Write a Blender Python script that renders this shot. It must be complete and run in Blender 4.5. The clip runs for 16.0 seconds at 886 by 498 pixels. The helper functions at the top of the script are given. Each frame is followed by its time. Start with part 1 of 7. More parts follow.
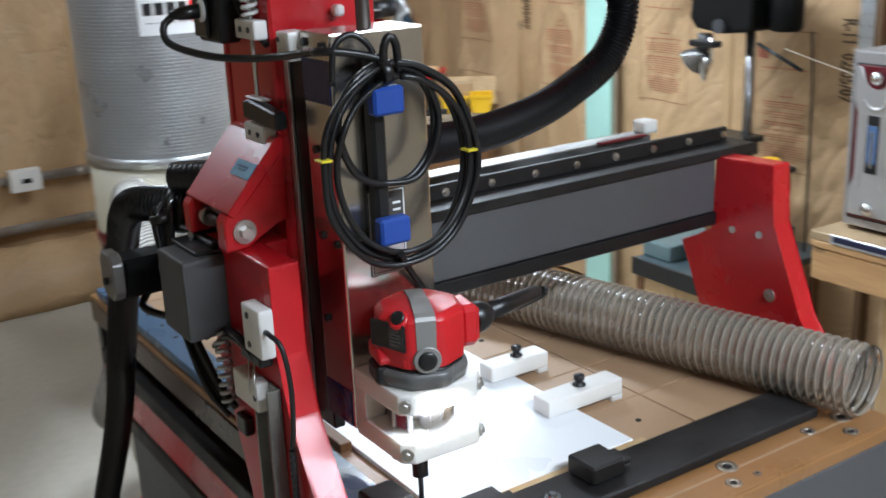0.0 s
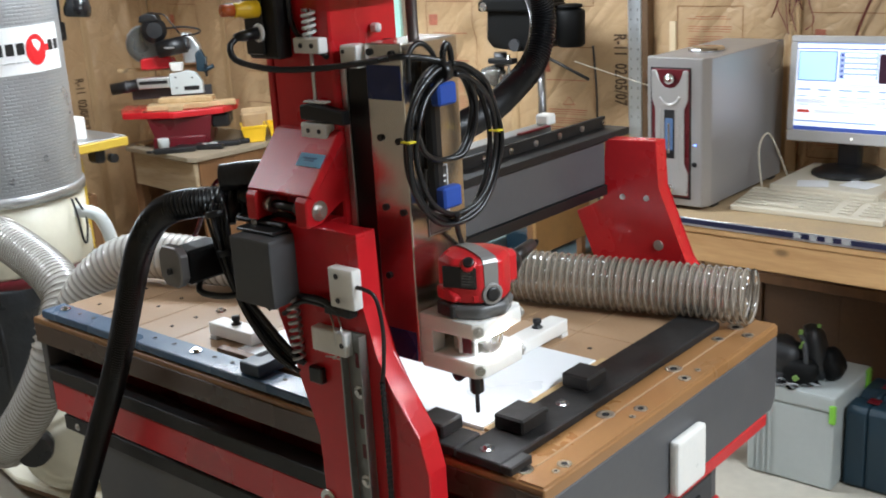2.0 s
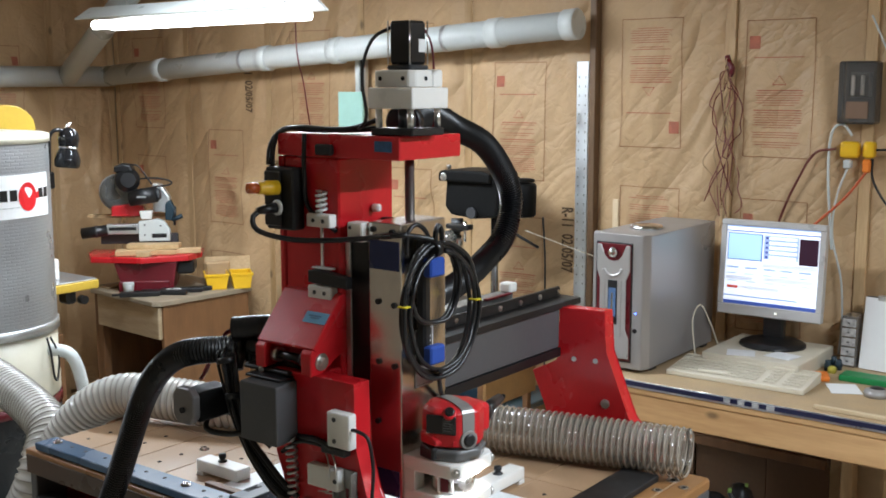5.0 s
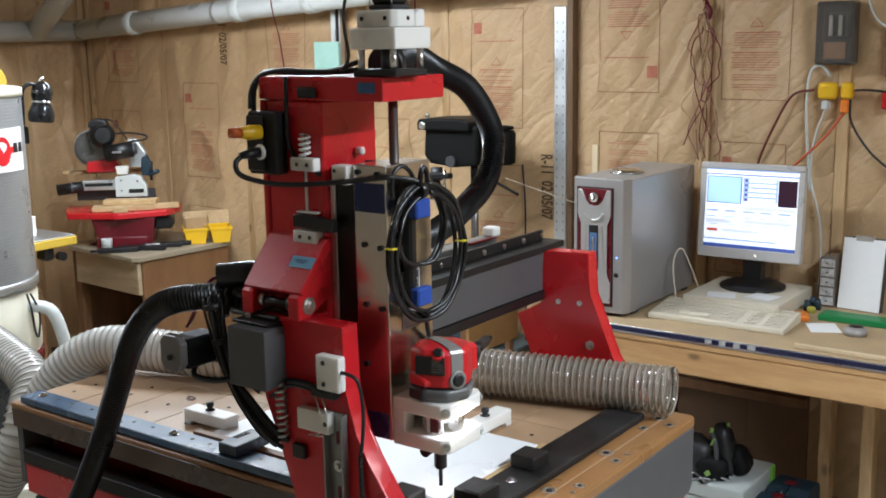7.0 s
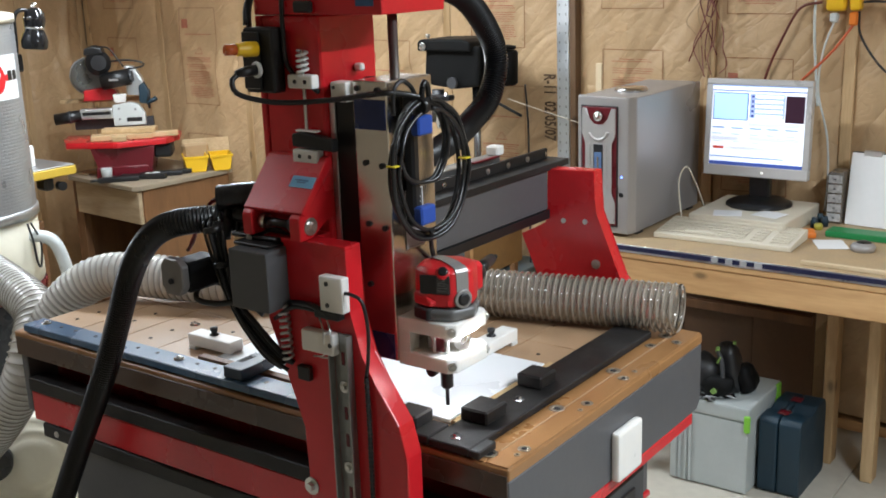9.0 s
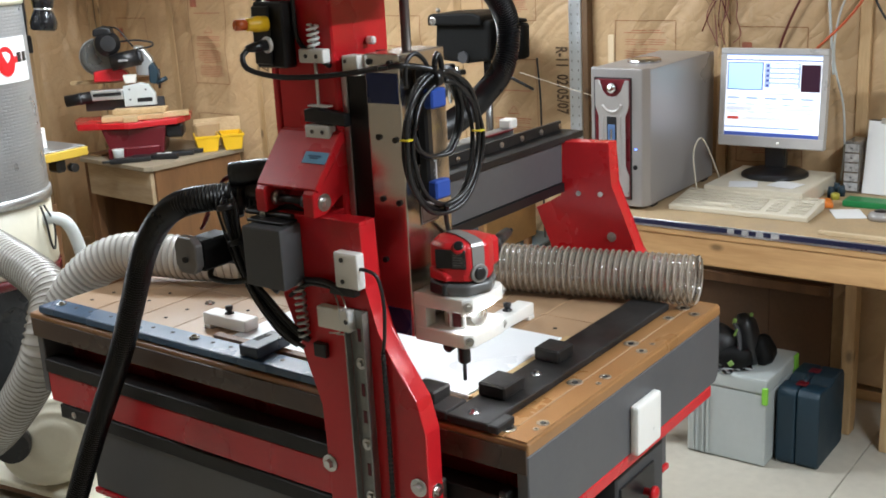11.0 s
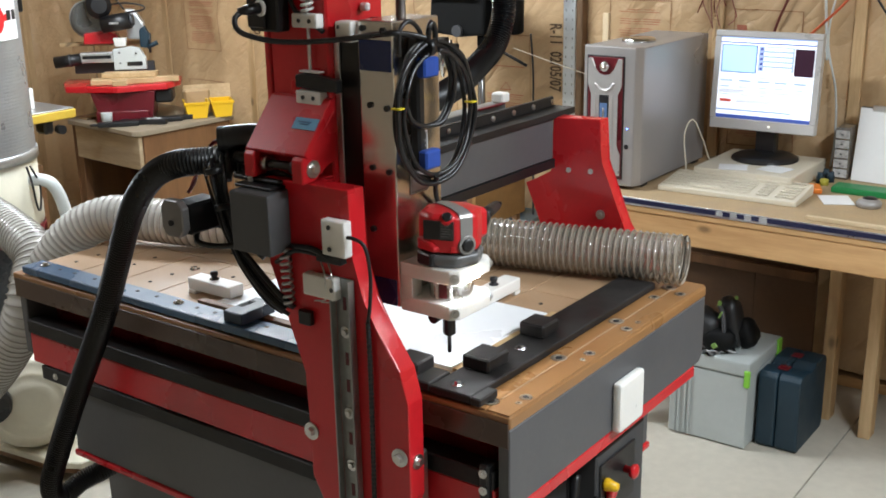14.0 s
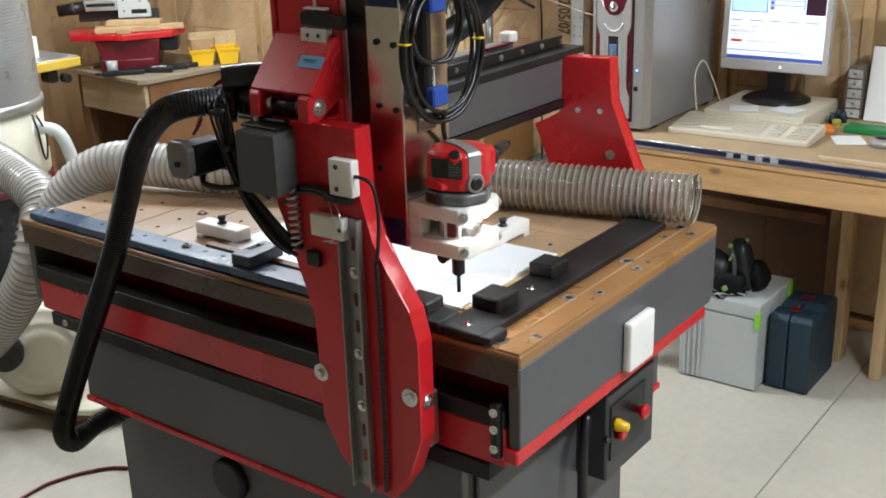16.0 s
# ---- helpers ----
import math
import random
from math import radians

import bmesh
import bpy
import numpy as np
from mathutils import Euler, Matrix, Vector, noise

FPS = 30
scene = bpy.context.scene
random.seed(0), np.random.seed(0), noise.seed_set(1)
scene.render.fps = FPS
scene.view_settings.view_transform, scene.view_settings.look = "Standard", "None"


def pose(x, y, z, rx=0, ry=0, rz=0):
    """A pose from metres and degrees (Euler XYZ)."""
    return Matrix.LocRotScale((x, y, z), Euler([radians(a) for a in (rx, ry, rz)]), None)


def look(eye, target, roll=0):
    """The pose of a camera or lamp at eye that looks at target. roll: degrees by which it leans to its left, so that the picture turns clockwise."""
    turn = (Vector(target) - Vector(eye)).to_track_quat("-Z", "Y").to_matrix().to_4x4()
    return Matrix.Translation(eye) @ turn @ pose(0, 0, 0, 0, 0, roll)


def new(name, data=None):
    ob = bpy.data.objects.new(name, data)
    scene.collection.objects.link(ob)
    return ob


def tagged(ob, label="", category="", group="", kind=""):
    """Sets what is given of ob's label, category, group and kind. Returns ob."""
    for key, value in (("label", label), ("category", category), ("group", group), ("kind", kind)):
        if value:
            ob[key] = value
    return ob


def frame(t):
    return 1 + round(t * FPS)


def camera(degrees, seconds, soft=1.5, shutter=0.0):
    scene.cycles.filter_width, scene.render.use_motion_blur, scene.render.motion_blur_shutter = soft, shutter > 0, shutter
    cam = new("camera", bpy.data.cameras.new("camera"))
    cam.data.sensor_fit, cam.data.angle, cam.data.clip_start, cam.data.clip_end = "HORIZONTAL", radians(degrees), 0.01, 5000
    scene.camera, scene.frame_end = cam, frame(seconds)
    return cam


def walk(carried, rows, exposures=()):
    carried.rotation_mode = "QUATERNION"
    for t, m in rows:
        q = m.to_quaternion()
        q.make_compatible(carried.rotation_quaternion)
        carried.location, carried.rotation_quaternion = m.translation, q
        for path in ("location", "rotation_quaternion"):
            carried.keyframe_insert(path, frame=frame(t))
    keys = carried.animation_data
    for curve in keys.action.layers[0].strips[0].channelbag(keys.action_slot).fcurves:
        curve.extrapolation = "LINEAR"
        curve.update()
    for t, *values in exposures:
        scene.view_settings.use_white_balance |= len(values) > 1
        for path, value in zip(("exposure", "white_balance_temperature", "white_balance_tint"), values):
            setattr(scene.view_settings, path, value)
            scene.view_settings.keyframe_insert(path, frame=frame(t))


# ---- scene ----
cam = camera(44.1, 16.0, soft=1.75, shutter=0.5)
PATH = [
    (0, (-0.54, -0.816, 1.608), (0.502, 0.782, 1.007), -2.4),
    (0.3, (-0.633, -0.757, 1.615), (0.548, 0.738, 1.007), -2.2),
    (0.5, (-0.686, -0.754, 1.622), (0.549, 0.704, 1.033), -0.1),
    (0.8, (-0.753, -0.759, 1.628), (0.542, 0.652, 1.052), 0.0),
    (1, (-0.818, -0.788, 1.617), (0.504, 0.603, 1.055), -0.6),
    (1.3, (-0.891, -0.803, 1.629), (0.422, 0.587, 1.044), -1.6),
    (1.5, (-0.951, -0.821, 1.629), (0.382, 0.556, 1.056), -1.7),
    (1.8, (-1.012, -0.807, 1.630), (0.365, 0.524, 1.056), -2.6),
    (2, (-1.078, -0.785, 1.628), (0.367, 0.477, 1.065), -3.4),
    (2.3, (-1.140, -0.763, 1.661), (0.369, 0.415, 1.082), -0.5),
    (2.5, (-1.203, -0.756, 1.665), (0.361, 0.377, 1.145), 0.8),
    (2.8, (-1.224, -0.788, 1.685), (0.306, 0.417, 1.229), 1.6),
    (3, (-1.268, -0.812, 1.684), (0.253, 0.422, 1.279), 0.1),
    (3.5, (-1.288, -0.891, 1.693), (0.225, 0.371, 1.351), -0.4),
    (3.7, (-1.299, -0.895, 1.698), (0.228, 0.359, 1.388), -0.3),
    (6, (-1.326, -0.874, 1.701), (0.266, 0.292, 1.374), -0.5),
    (6.5, (-1.331, -0.876, 1.686), (0.259, 0.283, 1.33), -0.6),
    (7, (-1.329, -0.871, 1.68), (0.256, 0.288, 1.301), -1.0),
    (7.5, (-1.318, -0.863, 1.674), (0.258, 0.296, 1.258), -1.2),
    (8, (-1.312, -0.855, 1.672), (0.258, 0.297, 1.217), -1.7),
    (8.5, (-1.313, -0.853, 1.661), (0.252, 0.295, 1.18), -1.7),
    (9, (-1.307, -0.853, 1.658), (0.249, 0.296, 1.15), -2.0),
    (11.5, (-1.292, -0.835, 1.647), (0.237, 0.326, 1.086), -2.9),
    (12, (-1.283, -0.83, 1.645), (0.242, 0.329, 1.07), -1.6),
    (12.5, (-1.282, -0.828, 1.644), (0.239, 0.332, 1.06), -0.9),
    (13, (-1.282, -0.831, 1.642), (0.258, 0.301, 1.053), -1.5),
    (13.5, (-1.286, -0.835, 1.64), (0.252, 0.301, 1.052), -1.4),
    (14, (-1.295, -0.836, 1.639), (0.241, 0.301, 1.05), -1.1),
    (14.5, (-1.296, -0.833, 1.633), (0.235, 0.307, 1.034), -1.3),
    (15, (-1.292, -0.835, 1.629), (0.232, 0.303, 1.01), -1.7),
    (15.5, (-1.288, -0.834, 1.621), (0.223, 0.306, 0.974), -2.0),
    (16, (-1.288, -0.831, 1.617), (0.214, 0.304, 0.943), -1.8),
]
walk(cam, [(t, look(eye, target, roll)) for t, eye, target, roll in PATH], exposures=[
    (0.0, -0.10, 5950, 10), (1.0, -0.02, 6000, 10), (2.0, 0.05, 6250, 10), (3.7, -0.05, 6200, 10), (6.0, -0.10, 6200, 10), (9.0, 0.0, 6300, 10), (12.0, 0.08, 6420, 10), (16.0, 0.08, 6420, 10)])

# ---- light and exposure ----
world = bpy.data.worlds.new("room_air")
scene.world = world
world.use_nodes = True
world.node_tree.nodes["Background"].inputs[0].default_value = (0.55, 0.6, 0.7, 1)
world.node_tree.nodes["Background"].inputs[1].default_value = 0.02
scene.view_settings.exposure = 0.0


def tube_lamp(x0, y0, x1, y1, z, watts, size=0.1):
    """The light of one fluorescent shop fixture, hung between two ends."""
    data = bpy.data.lights.new("shop_light_glow", "AREA")
    data.shape, data.size, data.size_y = "RECTANGLE", size, math.hypot(x1 - x0, y1 - y0)
    data.energy, data.color = watts, (0.855, 0.94, 1.0)
    ob = new("shop_light_glow", data)
    ob.location = ((x0 + x1) / 2, (y0 + y1) / 2, z)
    ob.rotation_euler = (0, 0, math.atan2(y1 - y0, x1 - x0) - math.pi / 2)
    return ob


LAMPS = [  # the ends of each ceiling fixture, its height and power
    (1.60, 1.98, 1.60, 3.20, 1.93, 9),
    (-0.15, -1.25, 1.05, -1.25, 2.24, 64),
    (1.15, 1.2, 1.15, 2.4, 2.24, 45),
    (-0.55, 1.68, -0.55, 2.88, 2.24, 14),
]
for row in LAMPS:
    tube_lamp(*row)

# ---- materials ----


def surf(name, base, rough=0.5, metal=0.0, vary=0.12, scale=6.0, fine=60.0, bump=0.15, stretch=(1, 1, 1), coat=0.0,
         random_tint=0.0, alpha=1.0, spec=0.5, rough_vary=0.12, depth=0.002):
    """A painted, raw or metal surface: colour that varies at two scales, worn gloss and fine relief."""
    m = bpy.data.materials.new(name)
    m.use_nodes = True
    nt = m.node_tree
    n, l = nt.nodes, nt.links
    bsdf = n["Principled BSDF"]
    tc, mp = n.new("ShaderNodeTexCoord"), n.new("ShaderNodeMapping")
    mp.inputs["Scale"].default_value = stretch
    l.new(tc.outputs["Object"], mp.inputs["Vector"])
    big, small = n.new("ShaderNodeTexNoise"), n.new("ShaderNodeTexNoise")
    big.inputs["Scale"].default_value, small.inputs["Scale"].default_value = scale, fine
    big.inputs["Detail"].default_value, small.inputs["Detail"].default_value = 4, 3
    l.new(mp.outputs[0], big.inputs["Vector"])
    l.new(mp.outputs[0], small.inputs["Vector"])
    add = n.new("ShaderNodeMath")
    add.operation = "MULTIPLY_ADD"
    l.new(small.outputs[0], add.inputs[0])
    add.inputs[1].default_value = 0.45
    l.new(big.outputs[0], add.inputs[2])
    ramp = n.new("ShaderNodeMapRange")
    ramp.inputs["From Min"].default_value, ramp.inputs["From Max"].default_value = 0.4, 1.05
    ramp.inputs["To Min"].default_value, ramp.inputs["To Max"].default_value = 1 - vary, 1 + vary
    l.new(add.outputs[0], ramp.inputs["Value"])
    val = ramp.outputs[0]
    if random_tint:
        info, tint = n.new("ShaderNodeObjectInfo"), n.new("ShaderNodeMapRange")
        tint.inputs["To Min"].default_value, tint.inputs["To Max"].default_value = 1 - random_tint, 1 + random_tint
        l.new(info.outputs["Random"], tint.inputs["Value"])
        mul = n.new("ShaderNodeMath")
        mul.operation = "MULTIPLY"
        l.new(val, mul.inputs[0])
        l.new(tint.outputs[0], mul.inputs[1])
        val = mul.outputs[0]
    col = n.new("ShaderNodeVectorMath")
    col.operation = "SCALE"
    col.inputs[0].default_value = base
    l.new(val, col.inputs["Scale"])
    l.new(col.outputs[0], bsdf.inputs["Base Color"])
    rr = n.new("ShaderNodeMapRange")
    rr.inputs["From Min"].default_value, rr.inputs["From Max"].default_value = 0.3, 0.7
    rr.inputs["To Min"].default_value = max(0.02, rough - rough_vary)
    rr.inputs["To Max"].default_value = min(1.0, rough + rough_vary)
    l.new(big.outputs[0], rr.inputs["Value"])
    l.new(rr.outputs[0], bsdf.inputs["Roughness"])
    bsdf.inputs["Metallic"].default_value = metal
    bsdf.inputs["Coat Weight"].default_value = coat
    bsdf.inputs["Coat Roughness"].default_value = 0.2
    bsdf.inputs["Specular IOR Level"].default_value = spec
    if bump:
        bp = n.new("ShaderNodeBump")
        bp.inputs["Strength"].default_value, bp.inputs["Distance"].default_value = bump, depth
        l.new(add.outputs[0], bp.inputs["Height"])
        l.new(bp.outputs[0], bsdf.inputs["Normal"])
    if alpha < 1:
        bsdf.inputs["Alpha"].default_value = alpha
    return m


def wood(name, dark, light, rough=0.55, along="x", scale=9.0, random_tint=0.1, knots=True):
    """Sawn wood: streaks along the grain, rings, a few darker knots."""
    m = bpy.data.materials.new(name)
    m.use_nodes = True
    nt = m.node_tree
    n, l = nt.nodes, nt.links
    bsdf = n["Principled BSDF"]
    tc, mp = n.new("ShaderNodeTexCoord"), n.new("ShaderNodeMapping")
    mp.inputs["Scale"].default_value = {"x": (0.12, 1, 1), "y": (1, 0.12, 1), "z": (1, 1, 0.12)}[along]
    l.new(tc.outputs["Object"], mp.inputs["Vector"])
    big, fine = n.new("ShaderNodeTexNoise"), n.new("ShaderNodeTexNoise")
    big.inputs["Scale"].default_value, big.inputs["Detail"].default_value, big.inputs["Distortion"].default_value = scale, 5, 1.2
    fine.inputs["Scale"].default_value, fine.inputs["Detail"].default_value = scale * 14, 3
    info = n.new("ShaderNodeObjectInfo")
    off = n.new("ShaderNodeVectorMath")
    off.operation = "ADD"
    l.new(mp.outputs[0], off.inputs[0])
    l.new(info.outputs["Random"], off.inputs[1])
    for t in (big, fine):
        l.new(off.outputs[0], t.inputs["Vector"])
    mix = n.new("ShaderNodeMath")
    mix.operation = "MULTIPLY_ADD"
    l.new(fine.outputs[0], mix.inputs[0])
    mix.inputs[1].default_value = 0.4
    l.new(big.outputs[0], mix.inputs[2])
    ramp = n.new("ShaderNodeValToRGB")
    ramp.color_ramp.elements[0].position, ramp.color_ramp.elements[1].position = 0.42, 0.92
    ramp.color_ramp.elements[0].color, ramp.color_ramp.elements[1].color = (*dark, 1), (*light, 1)
    l.new(mix.outputs[0], ramp.inputs[0])
    out = ramp.outputs[0]
    if knots:
        vor, mr = n.new("ShaderNodeTexVoronoi"), n.new("ShaderNodeMapRange")
        vor.voronoi_dimensions = "2D"
        vor.inputs["Scale"].default_value = 6.0
        kin, axes, side_, flat = n.new("ShaderNodeVectorMath"), n.new("ShaderNodeSeparateXYZ"), n.new("ShaderNodeMath"), n.new("ShaderNodeCombineXYZ")
        kin.operation = "MULTIPLY_ADD"
        kin.inputs[1].default_value = (0.5, 0.5, 0.5)
        l.new(tc.outputs["Object"], kin.inputs[0])
        l.new(info.outputs["Random"], kin.inputs[2])
        l.new(kin.outputs[0], axes.inputs[0])
        length, other = {"x": ("X", ("Y", "Z")), "y": ("Y", ("X", "Z")), "z": ("Z", ("X", "Y"))}[along]
        side_.operation = "ADD"
        l.new(axes.outputs[other[0]], side_.inputs[0])
        l.new(axes.outputs[other[1]], side_.inputs[1])
        wide = n.new("ShaderNodeMath")
        wide.operation = "MULTIPLY"
        wide.inputs[1].default_value = 2.0
        l.new(side_.outputs[0], wide.inputs[0])
        l.new(axes.outputs[length], flat.inputs[0])
        l.new(wide.outputs[0], flat.inputs[1])
        l.new(flat.outputs[0], vor.inputs["Vector"])
        mr.inputs["From Min"].default_value, mr.inputs["From Max"].default_value = 0.03, 0.085
        mr.inputs["To Min"].default_value, mr.inputs["To Max"].default_value = 0.42, 1.0
        l.new(vor.outputs["Distance"], mr.inputs["Value"])
        sc = n.new("ShaderNodeVectorMath")
        sc.operation = "SCALE"
        l.new(out, sc.inputs[0])
        l.new(mr.outputs[0], sc.inputs["Scale"])
        out = sc.outputs[0]
    if random_tint:
        tint, sc = n.new("ShaderNodeMapRange"), n.new("ShaderNodeVectorMath")
        tint.inputs["To Min"].default_value, tint.inputs["To Max"].default_value = 1 - random_tint, 1 + random_tint
        l.new(info.outputs["Random"], tint.inputs["Value"])
        sc.operation = "SCALE"
        l.new(out, sc.inputs[0])
        l.new(tint.outputs[0], sc.inputs["Scale"])
        out = sc.outputs[0]
    l.new(out, bsdf.inputs["Base Color"])
    bsdf.inputs["Roughness"].default_value = rough
    bp = n.new("ShaderNodeBump")
    bp.inputs["Strength"].default_value, bp.inputs["Distance"].default_value = 0.2, 0.002
    l.new(mix.outputs[0], bp.inputs["Height"])
    l.new(bp.outputs[0], bsdf.inputs["Normal"])
    return m


def creased(name, base):
    """Kraft paper: faint mottling, long soft creases and small puckers in the sheet."""
    m = surf(name, base, 0.55, vary=0.09, scale=4, fine=40, bump=0)
    nt = m.node_tree
    n, l = nt.nodes, nt.links
    bsdf = n["Principled BSDF"]
    tc = n.new("ShaderNodeTexCoord")
    total = None
    for scale, amount, stretch, turn in ((2.7, 1.0, (1, 0.6, 1.8), 0.62), (7.0, 0.28, (1, 0.6, 1.7), 0.9), (17.0, 0.14, (1, 1, 1), 0.2)):
        mp, nz = n.new("ShaderNodeMapping"), n.new("ShaderNodeTexNoise")
        mp.vector_type = "TEXTURE"
        mp.inputs["Rotation"].default_value, mp.inputs["Scale"].default_value = (turn, 0, 0), stretch
        nz.inputs["Scale"].default_value, nz.inputs["Detail"].default_value, nz.inputs["Distortion"].default_value = scale, 2.0, 0.6
        l.new(tc.outputs["Object"], mp.inputs["Vector"])
        l.new(mp.outputs[0], nz.inputs["Vector"])
        sub_, ab, fold = n.new("ShaderNodeMath"), n.new("ShaderNodeMath"), n.new("ShaderNodeMath")
        sub_.operation, ab.operation, fold.operation = "SUBTRACT", "ABSOLUTE", "POWER"
        sub_.inputs[1].default_value = 0.5
        fold.inputs[1].default_value = 0.8
        l.new(nz.outputs[0], sub_.inputs[0])
        l.new(sub_.outputs[0], ab.inputs[0])
        l.new(ab.outputs[0], fold.inputs[0])
        acc = n.new("ShaderNodeMath")
        acc.operation = "MULTIPLY_ADD"
        acc.inputs[1].default_value = amount
        l.new(fold.outputs[0], acc.inputs[0])
        if total is not None:
            l.new(total, acc.inputs[2])
        else:
            acc.inputs[2].default_value = 0.0
        total = acc.outputs[0]
    bp = n.new("ShaderNodeBump")
    bp.inputs["Strength"].default_value, bp.inputs["Distance"].default_value = 0.8, 0.05
    l.new(total, bp.inputs["Height"])
    l.new(bp.outputs[0], bsdf.inputs["Normal"])
    return m


def glow(name, colour, strength):
    m = bpy.data.materials.new(name)
    m.use_nodes = True
    b = m.node_tree.nodes["Principled BSDF"]
    b.inputs["Base Color"].default_value = (*colour, 1)
    b.inputs["Emission Color"].default_value = (*colour, 1)
    b.inputs["Emission Strength"].default_value = strength
    return m


def clear_plastic(name, colour, see=0.5, rough=0.18, gloss=1.4):
    """Thin clear hose or box wall: part of the light goes straight through."""
    m = bpy.data.materials.new(name)
    m.use_nodes = True
    nt = m.node_tree
    b = nt.nodes["Principled BSDF"]
    b.inputs["Base Color"].default_value = (*colour, 1)
    b.inputs["Roughness"].default_value = rough
    tr, mx = nt.nodes.new("ShaderNodeBsdfTransparent"), nt.nodes.new("ShaderNodeMixShader")
    tr.inputs[0].default_value = (*[c ** 0.4 for c in colour], 1)
    mx.inputs[0].default_value = see
    nt.links.new(b.outputs[0], mx.inputs[1])
    nt.links.new(tr.outputs[0], mx.inputs[2])
    shine, edge_gloss, over = nt.nodes.new("ShaderNodeBsdfGlossy"), nt.nodes.new("ShaderNodeFresnel"), nt.nodes.new("ShaderNodeMixShader")
    shine.inputs["Roughness"].default_value = min(rough, 0.09)
    edge_gloss.inputs["IOR"].default_value = gloss
    nt.links.new(edge_gloss.outputs[0], over.inputs[0])
    nt.links.new(mx.outputs[0], over.inputs[1])
    nt.links.new(shine.outputs[0], over.inputs[2])
    nt.links.new(over.outputs[0], nt.nodes["Material Output"].inputs[0])
    return m


RED = surf("red_paint", (0.55, 0.013, 0.019), 0.30, vary=0.10, scale=5, fine=90, bump=0.12, coat=0.15)
GREY = surf("grey_paint", (0.088, 0.088, 0.092), 0.42, vary=0.10, scale=4, fine=80, bump=0.12)
DARKGREY = surf("dark_grey_paint", (0.045, 0.046, 0.05), 0.45, vary=0.12)
DRILLBLACK = surf("cast_black", (0.005, 0.005, 0.005), 0.55, vary=0.2, bump=0.1, spec=0.15)
LOOMBLACK = surf("hose_black", (0.007, 0.007, 0.008), 0.34, vary=0.25, fine=120, spec=0.5)
BLACK = surf("black_plastic", (0.010, 0.010, 0.011), 0.38, vary=0.2, bump=0.08)
RUBBER = surf("black_rubber", (0.009, 0.009, 0.010), 0.34, vary=0.25, fine=120)
HDPE = surf("white_plastic", (0.80, 0.78, 0.74), 0.38, vary=0.04, scale=14, fine=120, bump=0.06)
for key, value in (("Subsurface Weight", 0.55), ("Subsurface Scale", 0.02), ("Subsurface Radius", (0.9, 0.85, 0.8))):
    HDPE.node_tree.nodes["Principled BSDF"].inputs[key].default_value = value
SHEET = surf("white_sheet_plastic", (0.82, 0.84, 0.86), 0.32, vary=0.02, scale=5, fine=60, bump=0.03)
STEEL = surf("steel", (0.66, 0.65, 0.63), 0.32, metal=1.0, vary=0.12, scale=10, fine=150)
STAINLESS = surf("stainless_sheet", (0.68, 0.64, 0.59), 0.23, metal=1.0, vary=0.05, scale=3, fine=300, stretch=(1, 1, 0.05), bump=0.05, rough_vary=0.05)
GALV = surf("galvanised_steel", (0.52, 0.53, 0.54), 0.42, metal=0.9, vary=0.16, scale=20, fine=90)
ALU = surf("aluminium", (0.74, 0.77, 0.79), 0.38, metal=0.9, vary=0.08, scale=10, fine=120)
SILVER = surf("silver_paint", (0.37, 0.355, 0.345), 0.36, metal=0.35, vary=0.05, scale=4, fine=200, bump=0.05)
CHROME = surf("chrome", (0.75, 0.76, 0.78), 0.12, metal=1.0, vary=0.05)
MDF = surf("lacquered_mdf", (0.30, 0.148, 0.055), 0.36, vary=0.10, scale=7, fine=120, bump=0.06, coat=0.25)
SPOIL = surf("spoilboard_mdf", (0.37, 0.235, 0.135), 0.45, vary=0.10, scale=6, fine=120, bump=0.1, random_tint=0.05)
PHENOL = surf("dark_bar_plastic", (0.017, 0.0155, 0.0150), 0.48, vary=0.55, scale=14, fine=90, spec=0.3)
HOLE = surf("dark_hole", (0.006, 0.005, 0.005), 0.8, vary=0.1, bump=0)
PINE = wood("pine_y", (0.44, 0.23, 0.085), (0.70, 0.43, 0.20), along="y", scale=7.0)
PINEZ = wood("pine_z", (0.38, 0.23, 0.10), (0.60, 0.42, 0.23), along="z")
PINEX = wood("pine_x", (0.42, 0.27, 0.12), (0.64, 0.46, 0.26), along="x")
OLDWOOD = wood("desk_side_wood", (0.125, 0.056, 0.021), (0.21, 0.10, 0.04), along="z", knots=False)
PLY = wood("drawer_ply", (0.28, 0.195, 0.11), (0.48, 0.37, 0.24), along="y", knots=False)
CHIP = surf("worn_worktop", (0.42, 0.30, 0.17), 0.62, vary=0.2, scale=9, fine=140, bump=0.2)
DESKTOP = surf("worn_desk_top", (0.29, 0.235, 0.165), 0.6, vary=0.16, scale=8, fine=90)
KRAFT = creased("kraft_paper", (0.50, 0.335, 0.18))
DULLSTEEL = surf("dull_channel_steel", (0.30, 0.30, 0.29), 0.42, metal=0.9, vary=0.25, scale=14, fine=90)
INK = surf("red_print", (0.40, 0.13, 0.075), 0.7, vary=0.25, scale=30, fine=120, bump=0)
INKLINE = surf("faded_print", (0.30, 0.15, 0.07), 0.7, vary=0.25, scale=30, fine=120, bump=0)
BLACKINK = surf("black_print", (0.10, 0.06, 0.03), 0.7, vary=0.3, scale=40, fine=160, bump=0)
CONCRETE = surf("concrete_floor", (0.46, 0.425, 0.355), 0.6, vary=0.16, scale=2.2, fine=28, bump=0.25)
